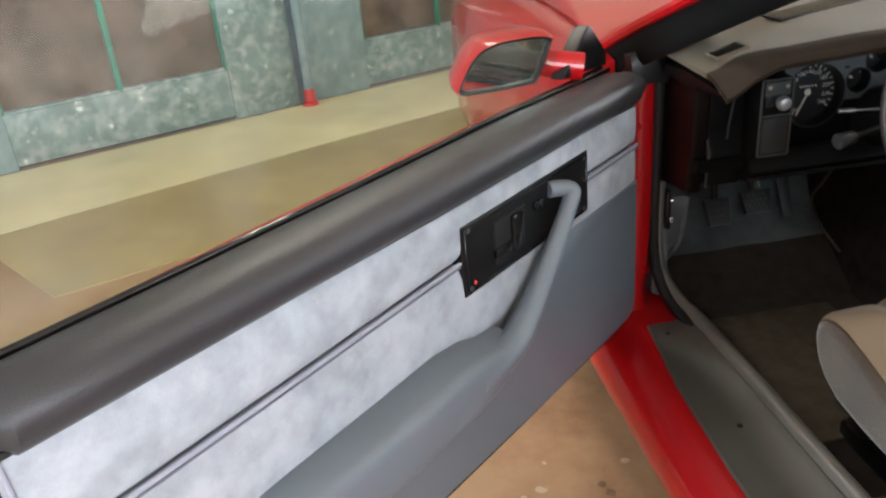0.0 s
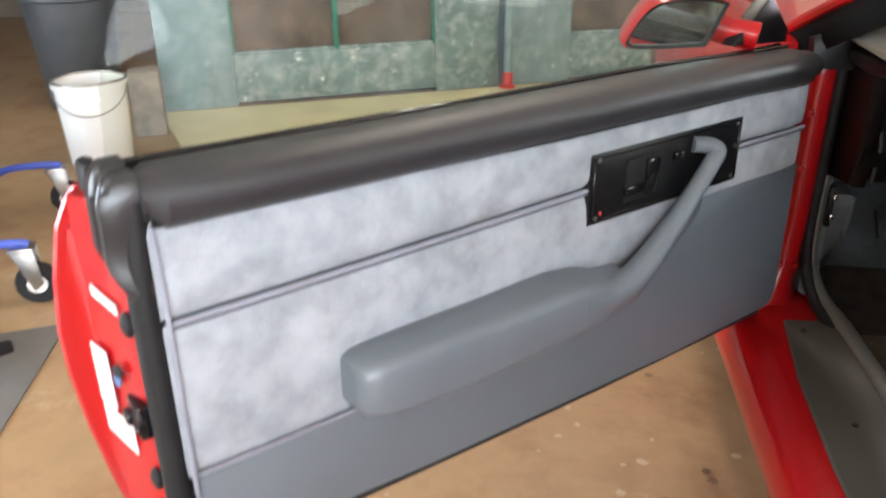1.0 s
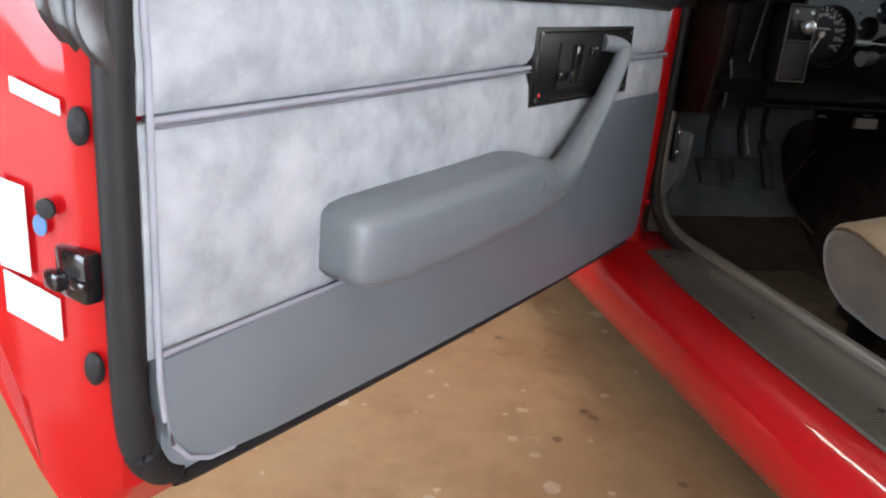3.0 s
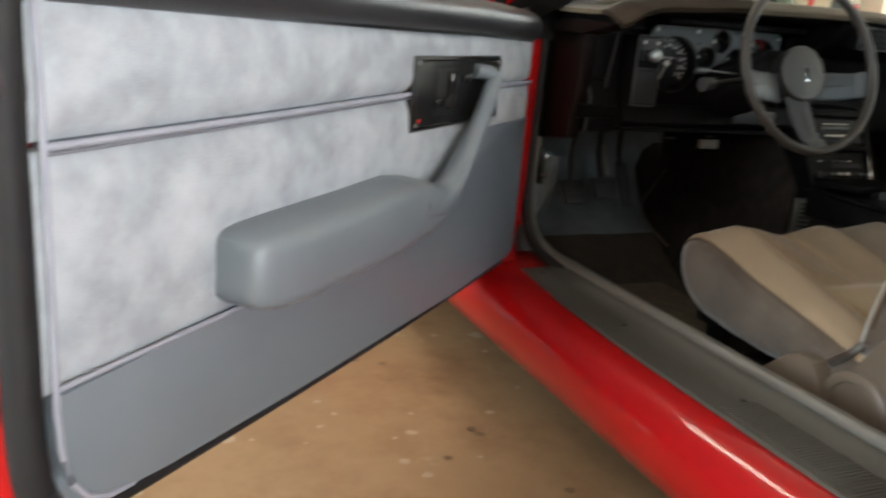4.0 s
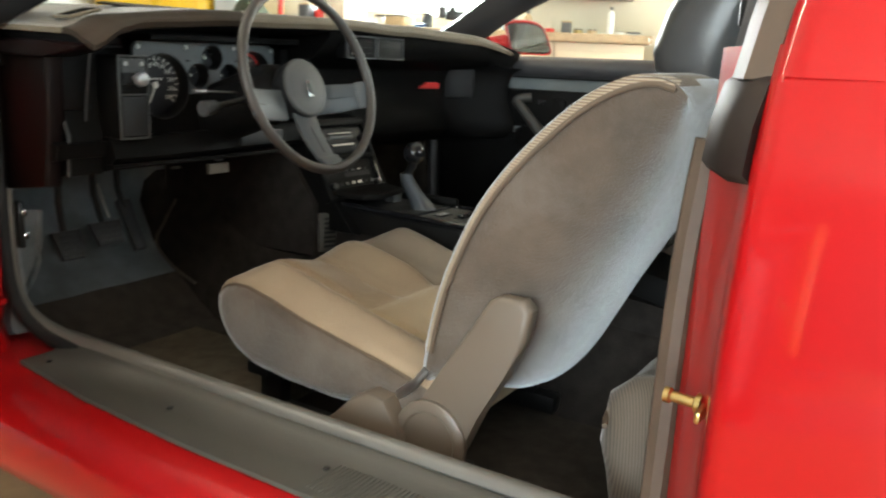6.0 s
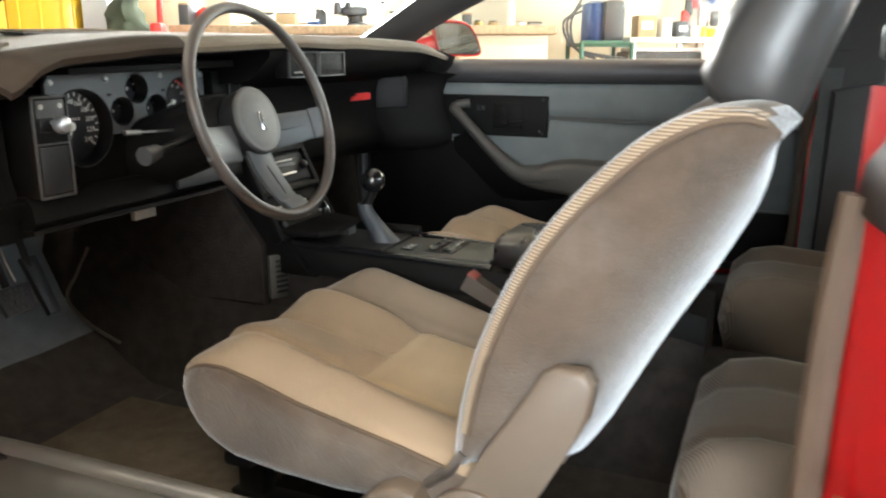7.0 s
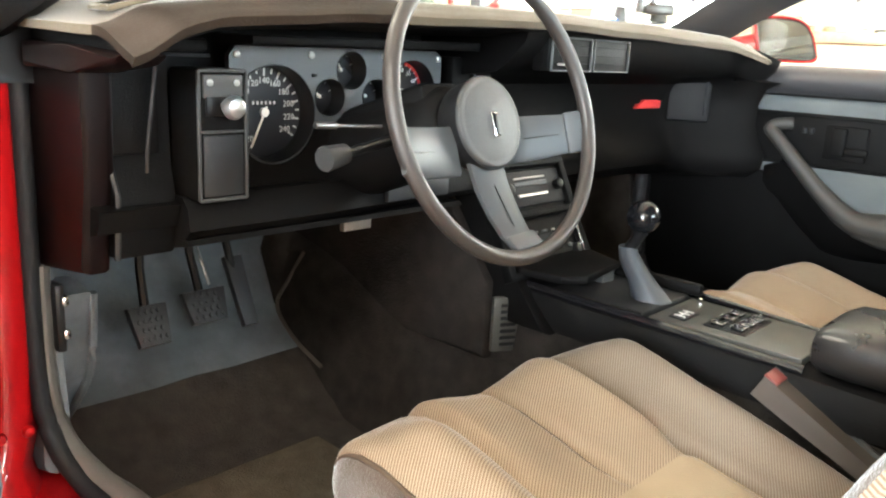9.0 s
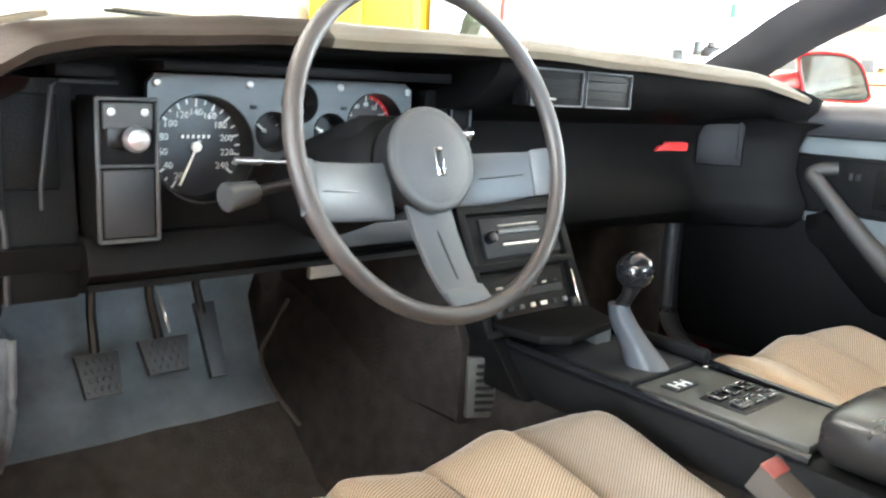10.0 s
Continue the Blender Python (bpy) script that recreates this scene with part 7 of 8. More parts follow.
# old teal doors with low panels and dirty panes
def leaf(x0, x1, cols, label):
    d = item("garage_door", label, "door", 0, 0, 0, 0, "old wooden doors")
    fr, rail, H = 0.42, 0.30, 2.15
    bm = BM()
    rbox(bm, ((x0 + fr / 2), 0.05, H / 2), (fr, 0.09, H), 0.006)
    part("stile", bm, TEAL_FLAT, d, "blue grey painted stile")
    bm = BM()
    rbox(bm, ((x1 - 0.21), 0.05, H / 2), (0.42, 0.09, H), 0.006)
    part("stile", bm, TEAL, d)
    bm = BM()
    rbox(bm, ((x0 + fr + x1 - 0.42) / 2, 0.055, rail / 2 + 0.01), (x1 - x0 - fr - 0.42, 0.08, rail - 0.02), 0.004)
    part("bottom_panel", bm, TEAL, d, "teal panel with white peeling paint")
    bm = BM()
    rbox(bm, ((x0 + x1) / 2, 0.05, H - 0.1), (x1 - x0, 0.088, 0.2), 0.004)
    part("top_rail", bm, TEAL, d)
    a, b = x0 + fr, x1 - 0.42
    w = (b - a) / cols
    for c in range(cols):
        for k, (z0, z1) in enumerate(((0.31, 0.88), (0.90, 1.45), (1.47, 1.93))):
            bm = BM()
            rbox(bm, (a + w * (c + 0.5), 0.06, (z0 + z1) / 2), (w - 0.02, 0.008, z1 - z0), 0)
            part("pane", bm, DIRTY_GLASS, d, smooth=0)
    for c in range(cols + 1):
        bm = BM()
        rbox(bm, (a + w * c, 0.05, 1.12), (0.028, 0.05, 1.66), 0.004)
        part("glazing_bar", bm, GREEN_TRIM, d)
    for z in (0.305, 0.89, 1.46):
        bm = BM()
        rbox(bm, ((a + b) / 2, 0.048, z), (b - a, 0.045, 0.022), 0.004)
        part("glazing_bar", bm, TEAL, d)


leaf(-5.17, -3.10, 2, "old blue grey wooden garage door with dirty panes")
leaf(-3.02, -1.0, 2, "peeling teal wooden garage door beside a pipe post")
p = item("pipe_post", "pale vertical pipe post with a rusty red foot", "post", -3.06, -0.06)
bm = BM()
lathe(bm, [(0.028, 0.0), (0.028, 2.75), (0.001, 2.75)], None, 16)
part("pipe", bm, TEAL_FLAT, p)
bm = BM()
lathe(bm, [(0.05, 0.0), (0.05, 0.02), (0.034, 0.03), (0.033, 0.10), (0.029, 0.105)], None, 16)
part("foot", bm, RED_E, p)

# white pail, dark tub behind it, rough block
p = item("pail", "white pail with a dull metal rim, on the concrete floor", "bucket", -5.44, -0.87)
bm = BM()
lathe(bm, [(0.135, 0.0), (0.139, 0.01), (0.158, 0.365), (0.166, 0.368), (0.168, 0.392), (0.160, 0.40), (0.152, 0.394), (0.144, 0.33), (0.133, 0.05), (0.01, 0.04)], None, 36)
part("body", bm, WHITE_P, p)
bm = BM()
torus(bm, Matrix.Translation((0, 0, 0.399)), 0.160, 0.007, 36, 8)
part("rim", bm, STEEL, p, "dull metal rim")
bm = BM()
tube(bm, [(0.163 * math.cos(a), -0.02 - 0.15 * math.sin(a), 0.38 - 0.12 * math.sin(a)) for a in (k * math.pi / 14 for k in range(15))], 0.003, 6)
part("handle", bm, STEEL, p)
p = item("tub", "dark grey plastic tub standing behind the pail", "bucket", -5.62, 0.35)
bm = BM()
lathe(bm, [(0.19, 0.0), (0.2, 0.01), (0.26, 0.62), (0.28, 0.63), (0.28, 0.66), (0.25, 0.66), (0.19, 0.04), (0.01, 0.03)], None, 30)
part("body", bm, GREY_P, p)
bm = BM()
torus(bm, Matrix.Translation((0, 0, 0.655)), 0.268, 0.014, 30, 8)
part("rim", bm, GREY_P, p)
p = item("timber_block", "rough grey timber block beside the door", "block", -5.23, -0.42)
bm = BM()
rbox(bm, (0, 0, 0.17), (0.16, 0.16, 0.34), 0.012)
part("block", bm, mat("weathered_wood", (0.26, 0.23, 0.20), 0.9, var=0.3, scale=12, bump=0.6, bscale=60), p)

# engine hoist with black legs on blue castor brackets, and an engine on its stand
h = item("engine_hoist", "black engine hoist with blue castor brackets and orange arm", "engine hoist", 0, 0)
for y in (-2.33, -1.53):
    bm = BM()
    rbox(bm, (-5.98, y, 0.14), (0.40, 0.075, 0.075), 0.008)
    rbox(bm, (-6.6, y - 0.02, 0.13), (0.95, 0.09, 0.09), 0.008)
    part("leg", bm, GREASE, h)
    bm = BM()
    tube(bm, curve_pts([(-5.80, y, 0.15), (-5.74, y, 0.19), (-5.68, y, 0.205), (-5.55, y, 0.205), (-5.52, y, 0.195)], 4), 0.014, 8)
    part("castor_bracket", bm, BLUE_BR, h, "blue castor bracket")
    bm = BM()
    for o in (-0.026, 0.026):
        prism(bm, [(-5.575, 0.19), (-5.505, 0.19), (-5.495, 0.07), (-5.525, 0.05)], "y", y + o - 0.003, y + o + 0.003, 0.001)
    rbox(bm, (-5.54, y, 0.187), (0.075, 0.06, 0.012), 0.003)
    part("castor_fork", bm, STEEL, h)
    bm = BM()
    lathe(bm, [(0.020, -0.018), (0.060, -0.020), (0.066, -0.012), (0.067, 0.0), (0.066, 0.012), (0.060, 0.020), (0.020, 0.018)], facing((-5.515, y, 0.067), (0, 1, 0)), 24)
    wheel = part("castor_wheel", bm, RUBBER, h)
    bm = BM()
    lathe(bm, [(0.030, -0.021), (0.030, 0.021)], facing((-5.515, y, 0.067), (0, 1, 0)), 16)
    part("hub", bm, WHITE_P, wheel)
bm = BM()
rbox(bm, (-7.05, -1.93, 0.16), (0.10, 0.95, 0.10), 0.008)
part("cross_beam", bm, GREASE, h)
bm = BM()
rbox(bm, (-7.05, -1.93, 0.95), (0.10, 0.10, 1.5), 0.008)
part("mast", bm, ORANGE, h)
bm = BM()
tube(bm, [(-7.05, -1.93, 1.68), (-5.95, -1.95, 1.15)], 0.045, 8)
part("boom", bm, GREASE, h)
bm = BM()
tube(bm, [(-7.0, -1.93, 0.55), (-6.45, -1.94, 1.39)], 0.035, 10)
part("jack", bm, ORANGE, h)
e = item("engine", "greasy black engine with orange covers hanging from the hoist", "engine", -6.02, -1.80, 0.24, 12)
bm = BM()
rbox(bm, (0, 0, 0.22), (0.46, 0.42, 0.36), 0.03)
part("block", bm, GREASE, e)
for o in (-1, 1):
    bm = BM()
    rbox(bm, (0, 0, 0), (0.44, 0.16, 0.12), 0.025, m=Matrix.Translation((0, o * 0.19, 0.46)) @ Matrix.Rotation(radians(-o * 38), 4, "X"))
    part("rocker_cover", bm, ORANGE, e, "orange rocker cover")
bm = BM()
rbox(bm, (0, 0, 0.47), (0.34, 0.18, 0.10), 0.02)
tube(bm, [(-0.12, 0, 0.5), (-0.12, 0, 0.6)], 0.06, 12)
part("intake", bm, ALLOY, e)
bm = BM()
lathe(bm, [(0.09, 0), (0.09, 0.03), (0.03, 0.035), (0.03, 0.06), (0.002, 0.06)], facing((0.24, 0.0, 0.12), (1, 0, 0)), 24)
lathe(bm, [(0.06, 0), (0.06, 0.03), (0.02, 0.04), (0.002, 0.04)], facing((0.24, 0.12, 0.30), (1, 0, 0)), 24)
part("pulley", bm, GREASE, e)
for z, w in ((0.10, 0.50), (0.33, 0.48)):
    bm = BM()
    rbox(bm, (-0.02, -0.02, z), (w, 0.46, 0.030), 0.006)
    part("flange", bm, GREASE, e)
bm = BM()
rbox(bm, (0.16, -0.24, 0.055), (0.16, 0.05, 0.05), 0.01)
part("sump_bracket", bm, ALLOY, e)
bm = BM()
lathe(bm, [(0.035, 0), (0.035, 0.06), (0.02, 0.07), (0.002, 0.07)], facing((0.10, -0.24, 0.20), (0.3, -1, 0)), 18)
part("starter_motor", bm, ALLOY, e)
bm = BM()
rbox(bm, (-0.02, 0, 0.02), (0.42, 0.24, 0.12), 0.03)
part("oil_pan", bm, GREASE, e)
for k in range(4):
    bm = BM()
    tube(bm, [(-0.17 + 0.11 * k, -0.20, 0.36), (-0.17 + 0.11 * k, -0.30, 0.33), (-0.15 + 0.10 * k, -0.32, 0.22)], 0.02, 8)
    part("exhaust_pipe", bm, ALLOY, e)
bm = BM()
tube(bm, [(0, 0, 0.52), (0.2, -0.1, 0.90)], 0.008, 6)
part("lifting_chain", bm, STEEL, e)
e = item("cylinder_head", "greasy cylinder head with bare studs leaning on the floor", "engine part", -5.74, -2.66, 0.0, -20)
tm = Matrix.Translation((0, 0, 0.17)) @ Matrix.Rotation(radians(42), 4, "Y")
bm = BM()
rbox(bm, (-0.12, 0, -0.02), (0.40, 0.20, 0.14), 0.02, m=tm)
rbox(bm, (-0.14, 0, 0.07), (0.30, 0.14, 0.06), 0.02, m=tm)
part("casting", bm, GREASE, e)
for k in range(6):
    bm = BM()
    tube(bm, [tm @ Vector((-0.20 + 0.05 * k, -0.11, 0.03)), tm @ Vector((-0.19 + 0.05 * k, -0.125, 0.16))], 0.006, 8)
    part("stud", bm, STEEL, e)
bm = BM()
rbox(bm, (-0.02, -0.105, -0.03), (0.20, 0.012, 0.09), 0.004, m=tm)
plate = part("gasket_face", bm, ALLOY, e)
for k in range(4):
    bm = BM()
    lathe(bm, [(0.018, 0), (0.018, 0.012), (0.010, 0.014), (0.009, 0.004), (0.001, 0.004)], tm @ facing((-0.095 + 0.05 * k, -0.112, -0.03), (0, -1, 0)), 14)
    part("valve_port", bm, ALLOY, plate)
e = item("steel_bar", "dark square steel bar lying on the mat", "bar", -5.55, -2.64, 0.006, 24)
bm = BM()
rbox(bm, (-0.375, 0, 0.015), (0.75, 0.03, 0.03), 0.004)
part("bar", bm, GREASE, e)

# along the bench wall: yellow locker, white tank, workbench, shelves, clutter
def cabinet(x0, y0, y1, z1, body, doors, name, label, ribs=0):
    c = item(name, label, "cabinet", 0, 0)
    d = 0.55
    bm = BM()
    rbox(bm, (x0 + d / 2, (y0 + y1) / 2, z1 / 2), (d, abs(y1 - y0), z1), 0.008)
    part("body", bm, body, c)
    w = (y1 - y0) / doors
    for k in range(doors):
        bm = BM()
        rbox(bm, (x0 - 0.008, y0 + w * (k + 0.5), z1 / 2), (0.02, abs(w) - 0.012, z1 - 0.08), 0.004)
        dr = part("door", bm, body, c)
        for q in range(ribs):
            bm = BM()
            rbox(bm, (x0 - 0.020, y0 + w * k + w * (q + 0.5) / ribs, z1 / 2), (0.008, 0.018, z1 - 0.16), 0.003, 1)
            part("rib", bm, body, dr)
        bm = BM()
        rbox(bm, (x0 - 0.028, y0 + w * k + w * 0.85, z1 * 0.52), (0.02, 0.015, 0.10), 0.004)
        part("handle", bm, STEEL, dr)
    return c


cabinet(-0.60, -1.93, -2.60, 1.85, YELLOW, 2, "yellow_locker", "tall bright yellow steel locker against the wall", 3)
for y, col, hgt, lab in ((-1.60, WHITE_P, 1.35, "white"), (-1.15, CREAM, 1.30, "cream")):
    c = item("drum", "tall " + lab + " plastic drum standing by the wall", "drum", -0.45, y, 0, 0, "drums")
    bm = BM()
    lathe(bm, [(0.17, 0), (0.19, 0.02), (0.19, hgt - 0.1), (0.17, hgt - 0.03), (0.08, hgt), (0.08, hgt + 0.03), (0.001, hgt + 0.03)], None, 28)
    part("shell", bm, col, c)
    bm = BM()
    torus(bm, Matrix.Translation((0, 0, hgt * 0.6)), 0.19, 0.012, 28, 6)
    part("hoop", bm, col, c)
c = item("grey_panel", "narrow grey metal panel beside the locker", "panel", -0.45, -2.70)
bm = BM()
rbox(bm, (0, 0, 0.9), (0.3, 0.13, 1.8), 0.006)
part("sheet", bm, mat("pale_grey_sheet", (0.42, 0.42, 0.40), 0.6, var=0.1, scale=4), c)
# a dark jacket-like cover heaped on a stool
c = item("covered_stool", "dark green cover heaped on a stool", "stool", -0.62, -2.87)
bm = BM()
loops = []
for z, r, ox in ((0.70, 0.13, 0.0), (0.85, 0.14, 0.0), (0.98, 0.125, 0.01), (1.04, 0.115, -0.01), (1.08, 0.085, 0.0), (1.12, 0.095, 0.012), (1.16, 0.070, 0.02), (1.20, 0.050, 0.0), (1.24, 0.055, -0.012), (1.28, 0.035, -0.01), (1.30, 0.010, -0.01)):
    loops.append([(r * (1 + 0.5 * noise.noise(Vector((math.cos(k * math.tau / 22) * 2, math.sin(k * math.tau / 22) * 2, z * 14)))) * math.cos(k * math.tau / 22), ox + r * (1 + 0.5 * noise.noise(Vector((math.cos(k * math.tau / 22) * 2 + 5, math.sin(k * math.tau / 22) * 2, z * 14)))) * math.sin(k * math.tau / 22), z) for k in range(22)])
loft(bm, loops)
part("cover", bm, mat("dark_green_cloth", (0.035, 0.045, 0.025), 0.9, var=0.3, scale=14), c, smooth=60)
for k in range(4):
    bm = BM()
    a = k * math.tau / 4 + 0.6
    tube(bm, [(0.16 * math.cos(a), 0.16 * math.sin(a), 0), (0.10 * math.cos(a), 0.10 * math.sin(a), 0.72)], 0.014, 8)
    part("leg", bm, STEEL, c)
c = item("floor_jack", "upright red trolley jack with a long handle", "jack", -0.75, -3.06)
bm = BM()
rbox(bm, (0, 0, 0.35), (0.25, 0.10, 0.70), 0.02)
rbox(bm, (0, 0, 0.85), (0.10, 0.06, 0.45), 0.015)
part("frame", bm, RED_E, c)
bm = BM()
tube(bm, [(0, 0, 0.8), (0.02, -0.02, 1.5)], 0.015, 8)
part("handle", bm, RED_E, c)
# the bench group stands a little nearer the door wall
WALL_ROOM = ROOM
ROOM = ROOM @ Matrix.Translation((0, 0.14, 0))
# workbench: separate cream units under one worktop
for k in range(4):
    y0 = -3.25 - 0.475 * k
    c = item("bench_unit", "cream bench cabinet unit under the worktop", "cabinet", 0, 0, 0, 0, "bench units")
    bm = BM()
    rbox(bm, (-0.31, y0 - 0.2375, 0.51), (0.58, 0.470, 1.02), 0.005)
    part("carcass", bm, CREAM, c)
    bm = BM()
    rbox(bm, (-0.612, y0 - 0.2375, 0.40), (0.02, 0.450, 0.72), 0.004)
    part("door", bm, CREAM, c)
    bm = BM()
    rbox(bm, (-0.612, y0 - 0.2375, 0.885), (0.02, 0.450, 0.18), 0.004)
    dr = part("drawer", bm, CREAM, c)
    bm = BM()
    rbox(bm, (-0.635, y0 - 0.2375, 0.885), (0.025, 0.12, 0.014), 0.004)
    part("handle", bm, STEEL, dr)
bm = BM()
rbox(bm, (-0.325, -4.20, 1.045), (0.67, 1.96, 0.045), 0.006)
bm.transform(ROOM)
tagged(part("worktop", bm, WOOD), "worn brown wooden worktop on the bench units", "worktop")
# wall cupboards
for k in range(2):
    c = item("wall_cupboard", "pale grey wall cupboard over the bench", "cabinet", 0, 0, 0, 0, "wall cupboards")
    y0 = -4.12 - 0.5 * k
    bm = BM()
    rbox(bm, (-0.17, y0 - 0.25, 1.62), (0.32, 0.49, 0.68), 0.004)
    part("carcass", bm, mat("pale_grey_enamel", (0.50, 0.52, 0.50), 0.5, var=0.06), c)
    bm = BM()
    rbox(bm, (-0.335, y0 - 0.25, 1.62), (0.015, 0.47, 0.66), 0.004)
    part("door", bm, mat("pale_grey_enamel", (0.50, 0.52, 0.50), 0.5, var=0.06), c)
    bm = BM()
    rbox(bm, (-0.35, y0 - 0.05, 1.33), (0.02, 0.02, 0.06), 0.003)
    part("handle", bm, GREEN_P, c)
# bench clutter: kind, place along the bench, depth, height, width, material
TOP = 1.0675


def parts_box(y, x, hh, ww, col):
    c = item("parts_box", "small open parts box on the worktop", "box", x, y, TOP, (y * 977) % 40 - 20, "bench clutter")
    bm = BM()
    rbox(bm, (0, 0, hh / 2), (ww * 1.6, ww, hh), 0.004)
    part("box", bm, col, c)
    bm = BM()
    rbox(bm, (0.004, 0, hh + 0.004), (ww * 1.55, ww * 1.06, 0.010), 0.003)
    part("lid", bm, GREY_P if col is not GREY_P else CARD, c)


def bottle(y, x, hh, ww, col):
    c = item("bottle", "tall bottle with a dark cap on the worktop", "bottle", x, y, TOP, 0, "bench clutter")
    bm = BM()
    lathe(bm, [(ww * 0.46, 0), (ww * 0.5, 0.004), (ww * 0.5, hh * 0.68), (ww * 0.40, hh * 0.78), (ww * 0.2, hh * 0.85), (ww * 0.2, hh * 0.9)], None, 16)
    part("body", bm, col, c)
    bm = BM()
    lathe(bm, [(ww * 0.26, hh * 0.88), (ww * 0.26, hh), (ww * 0.2, hh * 1.01), (0.001, hh * 1.01)], None, 12)
    part("cap", bm, GREY_P, c)


def jar(y, x, hh, ww, col):
    c = item("jar", "squat jar with a dark lid on the worktop", "jar", x, y, TOP, 0, "bench clutter")
    bm = BM()
    lathe(bm, [(ww * 0.44, 0), (ww * 0.5, 0.006), (ww * 0.5, hh * 0.72), (ww * 0.4, hh * 0.84), (0.001, hh * 0.84)], None, 18)
    part("body", bm, col, c)
    bm = BM()
    lathe(bm, [(ww * 0.44, hh * 0.82), (ww * 0.44, hh), (0.001, hh)], None, 18)
    part("lid", bm, GREY_P, c)


def hand_tool(y, x, hh, ww, col):
    c = item("hand_tool", "hand tool lying on the worktop", "tool", x, y, TOP, (y * 1371) % 180, "bench clutter")
    bm = BM()
    tube(bm, [(-0.08, 0, hh), (-0.07, 0, hh), (-0.01, 0, hh), (0.0, 0, hh)], [hh * 0.7, hh, hh * 0.9, hh * 0.6], 8)
    part("grip", bm, col, c)
    bm = BM()
    tube(bm, [(0.0, 0, hh), (0.10, 0, hh * 0.8)], 0.006, 8)
    rbox(bm, (0.105, 0, hh * 0.8), (0.02, 0.03, hh), 0.003)
    part("shaft", bm, STEEL, c)


def canister(y, x, hh, ww, col):
    c = item("canister", "round red canister on the worktop", "canister", x, y, TOP, 0, "bench clutter")
    bm = BM()
    lathe(bm, [(ww * 0.3, 0), (ww * 0.46, hh * 0.12), (ww * 0.5, hh * 0.4), (ww * 0.45, hh * 0.75), (ww * 0.25, hh * 0.92), (ww * 0.12, hh * 0.94)], None, 20)
    part("body", bm, col, c)
    bm = BM()
    lathe(bm, [(ww * 0.16, hh * 0.92), (ww * 0.16, hh), (0.001, hh)], None, 12)
    part("cap", bm, GREY_P, c)


def bench_vice(y, x):
    c = item("bench_vice", "dark cast iron vice on the worktop", "vice", x, y, TOP, 25)
    bm = BM()
    lathe(bm, [(0.07, 0), (0.07, 0.012), (0.045, 0.02), (0.04, 0.05)], None, 18)
    part("base", bm, GREASE, c)
    bm = BM()
    rbox(bm, (0, 0.01, 0.075), (0.07, 0.14, 0.05), 0.010)
    rbox(bm, (0, 0.05, 0.105), (0.10, 0.03, 0.03), 0.006)
    part("body", bm, GREASE, c)
    bm = BM()
    rbox(bm, (0, 0.11, 0.088), (0.10, 0.035, 0.065), 0.008)
    part("moving_jaw", bm, GREASE, c)
    bm = BM()
    tube(bm, [(-0.07, 0.145, 0.06), (0.07, 0.145, 0.085)], 0.006, 8)
    part("handle", bm, STEEL, c)


for make, y, x, hh, ww, col in ((parts_box, -3.275, -0.47, 0.105, 0.06, GREY_P), (canister, -3.350, -0.45, 0.095, 0.085, RED_E), (parts_box, -3.48, -0.42, 0.135, 0.14, CREAM), (hand_tool, -3.60, -0.50, 0.014, 0.03, GREY_P), (jar, -3.68, -0.40, 0.07, 0.07, WHITE_P),
                             (parts_box, -3.80, -0.42, 0.06, 0.11, CARD), (hand_tool, -3.90, -0.50, 0.014, 0.03, BLUE), (jar, -3.96, -0.44, 0.085, 0.06, GREY_P), (bottle, -4.285, -0.42, 0.13, 0.05, WHITE_P), (jar, -4.35, -0.46, 0.075, 0.06, CREAM), (parts_box, -4.43, -0.40, 0.05, 0.09, GREY_P), (bottle, -4.52, -0.38, 0.12, 0.045, CARD),
                             (hand_tool, -4.62, -0.50, 0.014, 0.03, RED_E), (parts_box, -4.735, -0.45, 0.060, 0.050, GREY_P), (jar, -4.80, -0.42, 0.03, 0.05, BRASS), (jar, -4.876, -0.45, 0.028, 0.055, CARD), (bottle, -4.972, -0.45, 0.150, 0.036, WHITE_P), (jar, -5.025, -0.46, 0.024, 0.045, WHITE_P), (parts_box, -5.10, -0.42, 0.014, 0.07, STEEL)):
    make(y, x, hh, ww, col)
bench_vice(-4.14, -0.45)
# blue welder on a green trolley, white table with boxes, hanging things
c = item("welder", "blue and black welding set with hoses on a green trolley", "welder", -0.45, -5.445, 0, 0)
bm = BM()
rbox(bm, (0, 0, 0.97), (0.40, 0.22, 0.02), 0.004)
for yy in (-0.13, 0.13):
    tube(bm, [(-0.2, yy, 0.0), (-0.2, yy, 0.99)], 0.012, 8)
    tube(bm, [(0.2, yy, 0.0), (0.2, yy, 0.99)], 0.012, 8)
    tube(bm, [(-0.2, yy, 0.97), (0.2, yy, 0.97)], 0.012, 8)
tube(bm, [(-0.2, -0.13, 0.98), (-0.2, 0.13, 0.98)], 0.012, 8)
part("trolley", bm, GREEN_P, c)
bm = BM()
loft(bm, [[(0.12 * k * math.cos(q * math.tau / 20), 0.030 + 0.065 * k * math.sin(q * math.tau / 20), z) for q in range(20)] for z, k in ((0.98, 0.9), (1.0, 1.0), (1.14, 1.0), (1.18, 0.92), (1.195, 0.5))])
part("tank", bm, BLUE, c)
bm = BM()
rbox(bm, (-0.04, -0.045, 1.088), (0.24, 0.11, 0.215), 0.025)
part("case", bm, GREY_P, c)
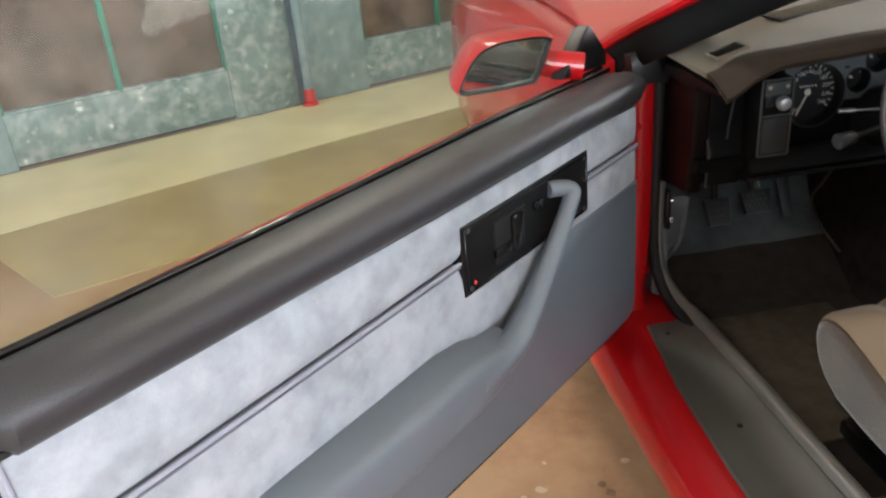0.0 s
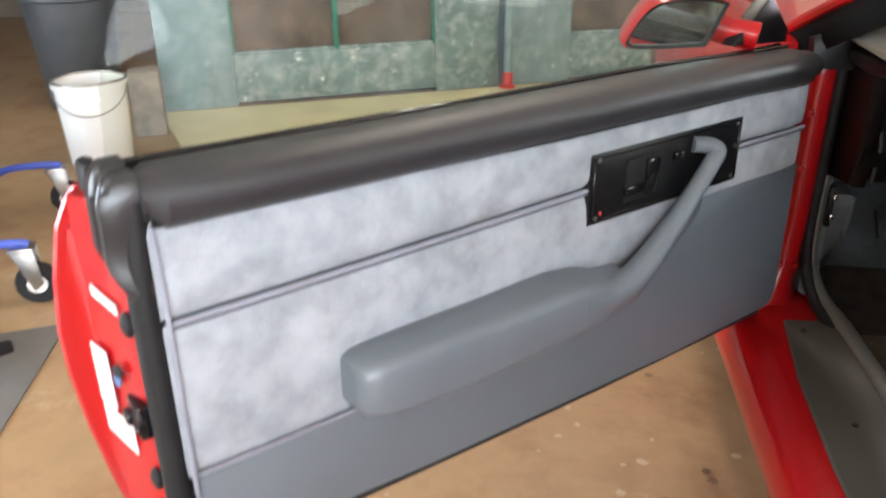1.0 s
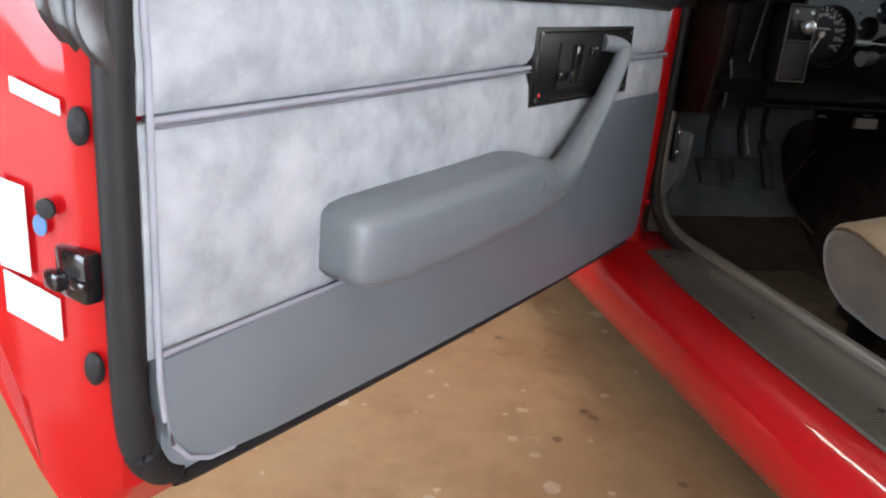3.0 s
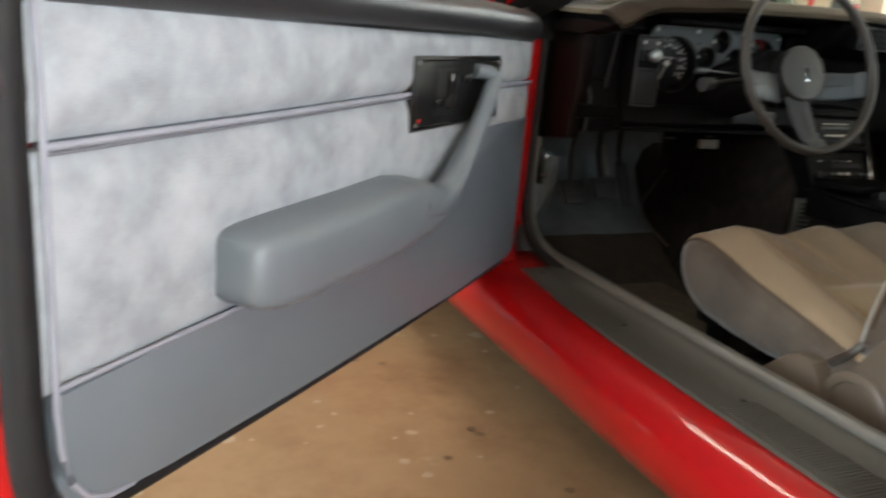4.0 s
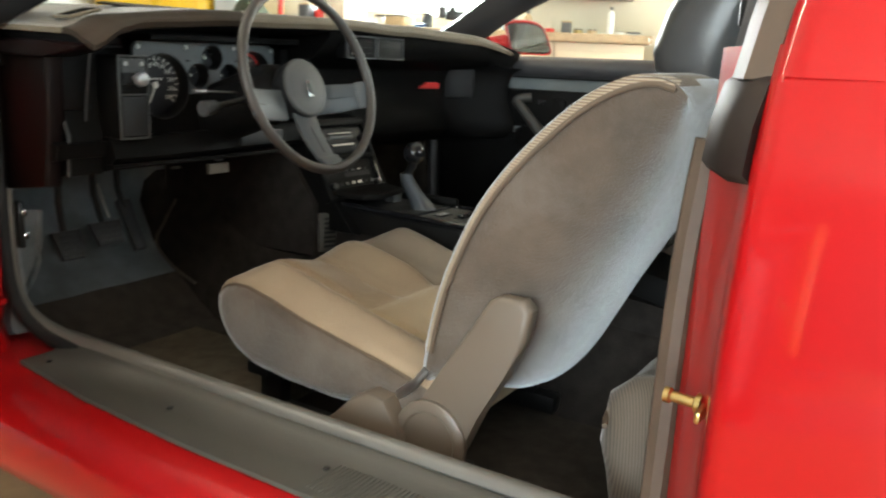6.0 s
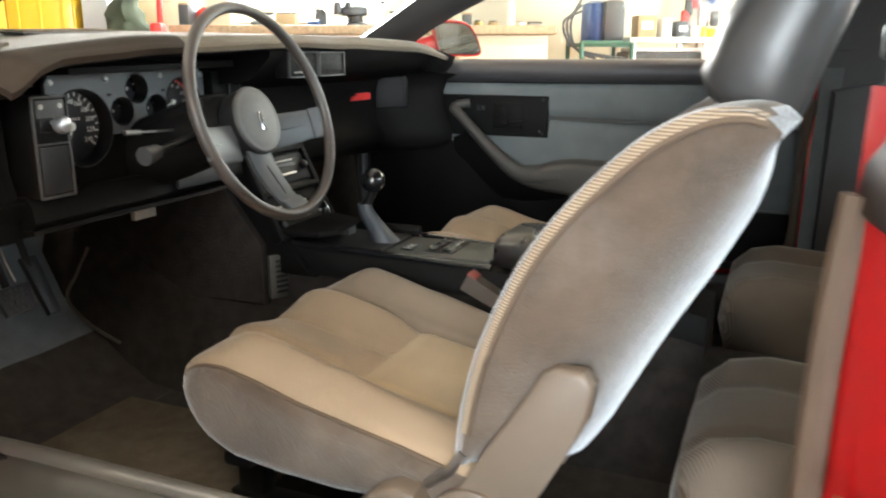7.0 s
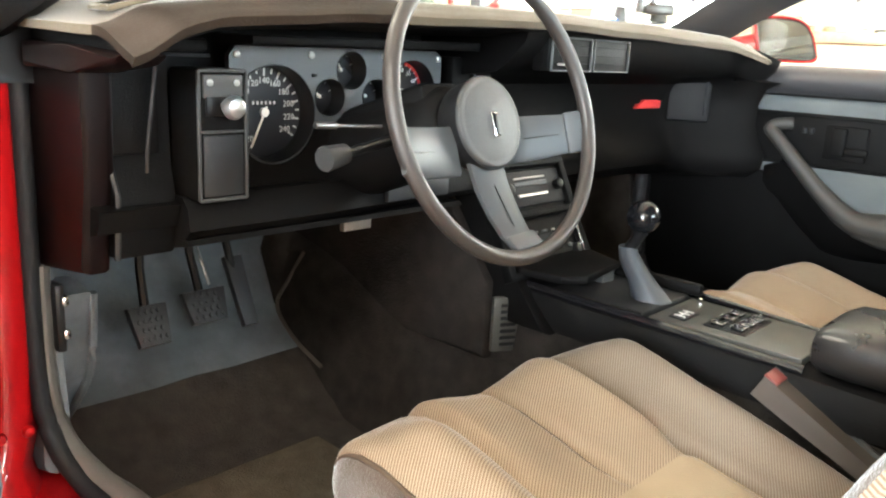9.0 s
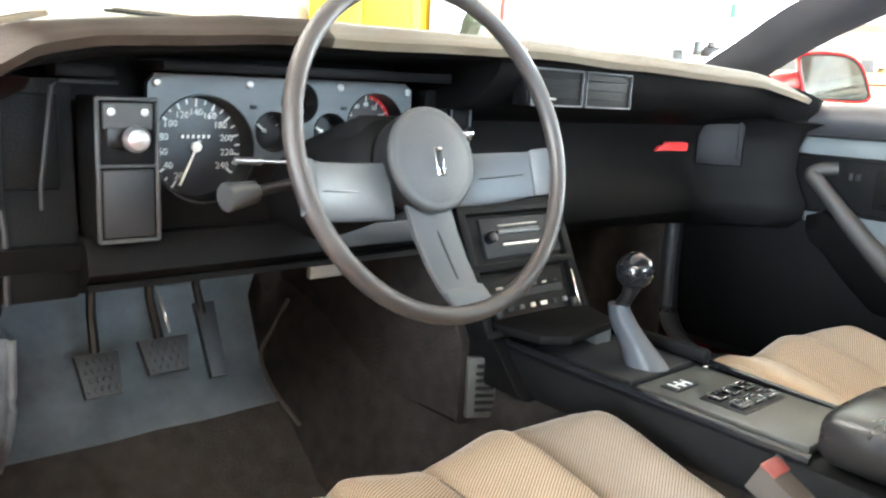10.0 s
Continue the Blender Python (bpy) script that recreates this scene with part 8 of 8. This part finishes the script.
for k in range(3):
    bm = BM()
    tube(bm, curve_pts([(-0.1, 0.12, 1.2 - 0.03 * k), (-0.14, 0.18 + 0.02 * k, 1.08), (-0.15, 0.15, 0.95), (-0.18, 0.05 - 0.08 * k, 0.90)], 5), 0.007, 6)
    part("hose", bm, GREY_P, c)
c = item("table", "white metal side table holding boxes", "table", -0.42, -5.77)
bm = BM()
rbox(bm, (0, 0, 0.995), (0.5, 0.42, 0.025), 0.004)
part("tabletop", bm, WHITE_P, c)
for sx in (-0.22, 0.22):
    for sy in (-0.19, 0.19):
        bm = BM()
        rbox(bm, (sx, sy, 0.49), (0.03, 0.03, 0.98), 0.004)
        part("leg", bm, WHITE_P, c)
bm = BM()
rbox(bm, (0, 0, 0.35), (0.46, 0.40, 0.02), 0.004)
part("shelf", bm, WHITE_P, c)
for y, w, hgt, col, lab in ((-5.685, 0.10, 0.115, CARD, "tan"), (-5.79, 0.05, 0.10, WHITE_P, "white"), (-5.875, 0.07, 0.085, GREY_P, "dark grey"), (-5.945, 0.05, 0.06, CREAM, "cream")):
    c = item("carton", "small " + lab + " carton standing on the side table", "box", -0.45, y, 1.0075, 0, "cartons")
    bm = BM()
    rbox(bm, (0, 0, hgt / 2), (0.14, w, hgt), 0.004)
    part("box", bm, col, c)
    bm = BM()
    rbox(bm, (-0.0712, 0, hgt * 0.55), (0.002, w * 0.6, hgt * 0.35), 0)
    part("paper_label", bm, WHITE_P, c)
c = item("storage_bin", "dark grey storage bin on the lower shelf of the table", "bin", -0.45, -5.78, 0.0)
bm = BM()
loft(bm, [[(x * k, y * k, z) for x, y in ((-0.16, -0.19), (0.16, -0.19), (0.16, 0.19), (-0.16, 0.19))] for z, k in ((0.365, 0.9), (0.37, 0.92), (0.90, 1.0), (0.91, 1.04), (0.935, 1.04), (0.94, 0.98))])
bm.transform(Matrix.Translation((0, 0, -0.005)))
part("tub", bm, GREY_P, c)
bm = BM()
rbox(bm, (0, 0, 0.945), (0.30, 0.36, 0.02), 0.008)
part("lid", bm, WHITE_P, c)
c = item("tool_rack", "dark rack of hanging tools by the doorway", "tool rack", -0.12, -6.13)
bm = BM()
rbox(bm, (0.05, 0, 1.1), (0.05, 0.05, 2.2), 0.004)
part("post", bm, STEEL, c)
for k, (z, col, yo) in enumerate(((1.30, GREY_P, 0.03), (1.22, RED_E, 0.07), (1.24, BLUE, -0.03), (1.12, GREY_P, -0.05), (1.02, YELLOW, -0.04), (1.03, YELLOW, 0.01), (1.12, RED_E, 0.12), (1.18, GREY_P, 0.10), (1.02, GREY_P, 0.12), (1.38, GREY_P, 0.05))):
    bm = BM()
    rbox(bm, (0.0, yo, z), (0.03, 0.05, 0.09), 0.012)
    part("hanging_tool", bm, col, c)
ROOM = WALL_ROOM
# rolled-up shutter head over the open doorway
c = item("roller_shutter", "rolled-up pale shutter over the open doorway", "shutter", -0.15, -7.5, 2.45)
bm = BM()
tube(bm, [(0, -1.3, 0.05), (0, 1.3, 0.05)], 0.17, 20)
part("roll", bm, CEIL, c)
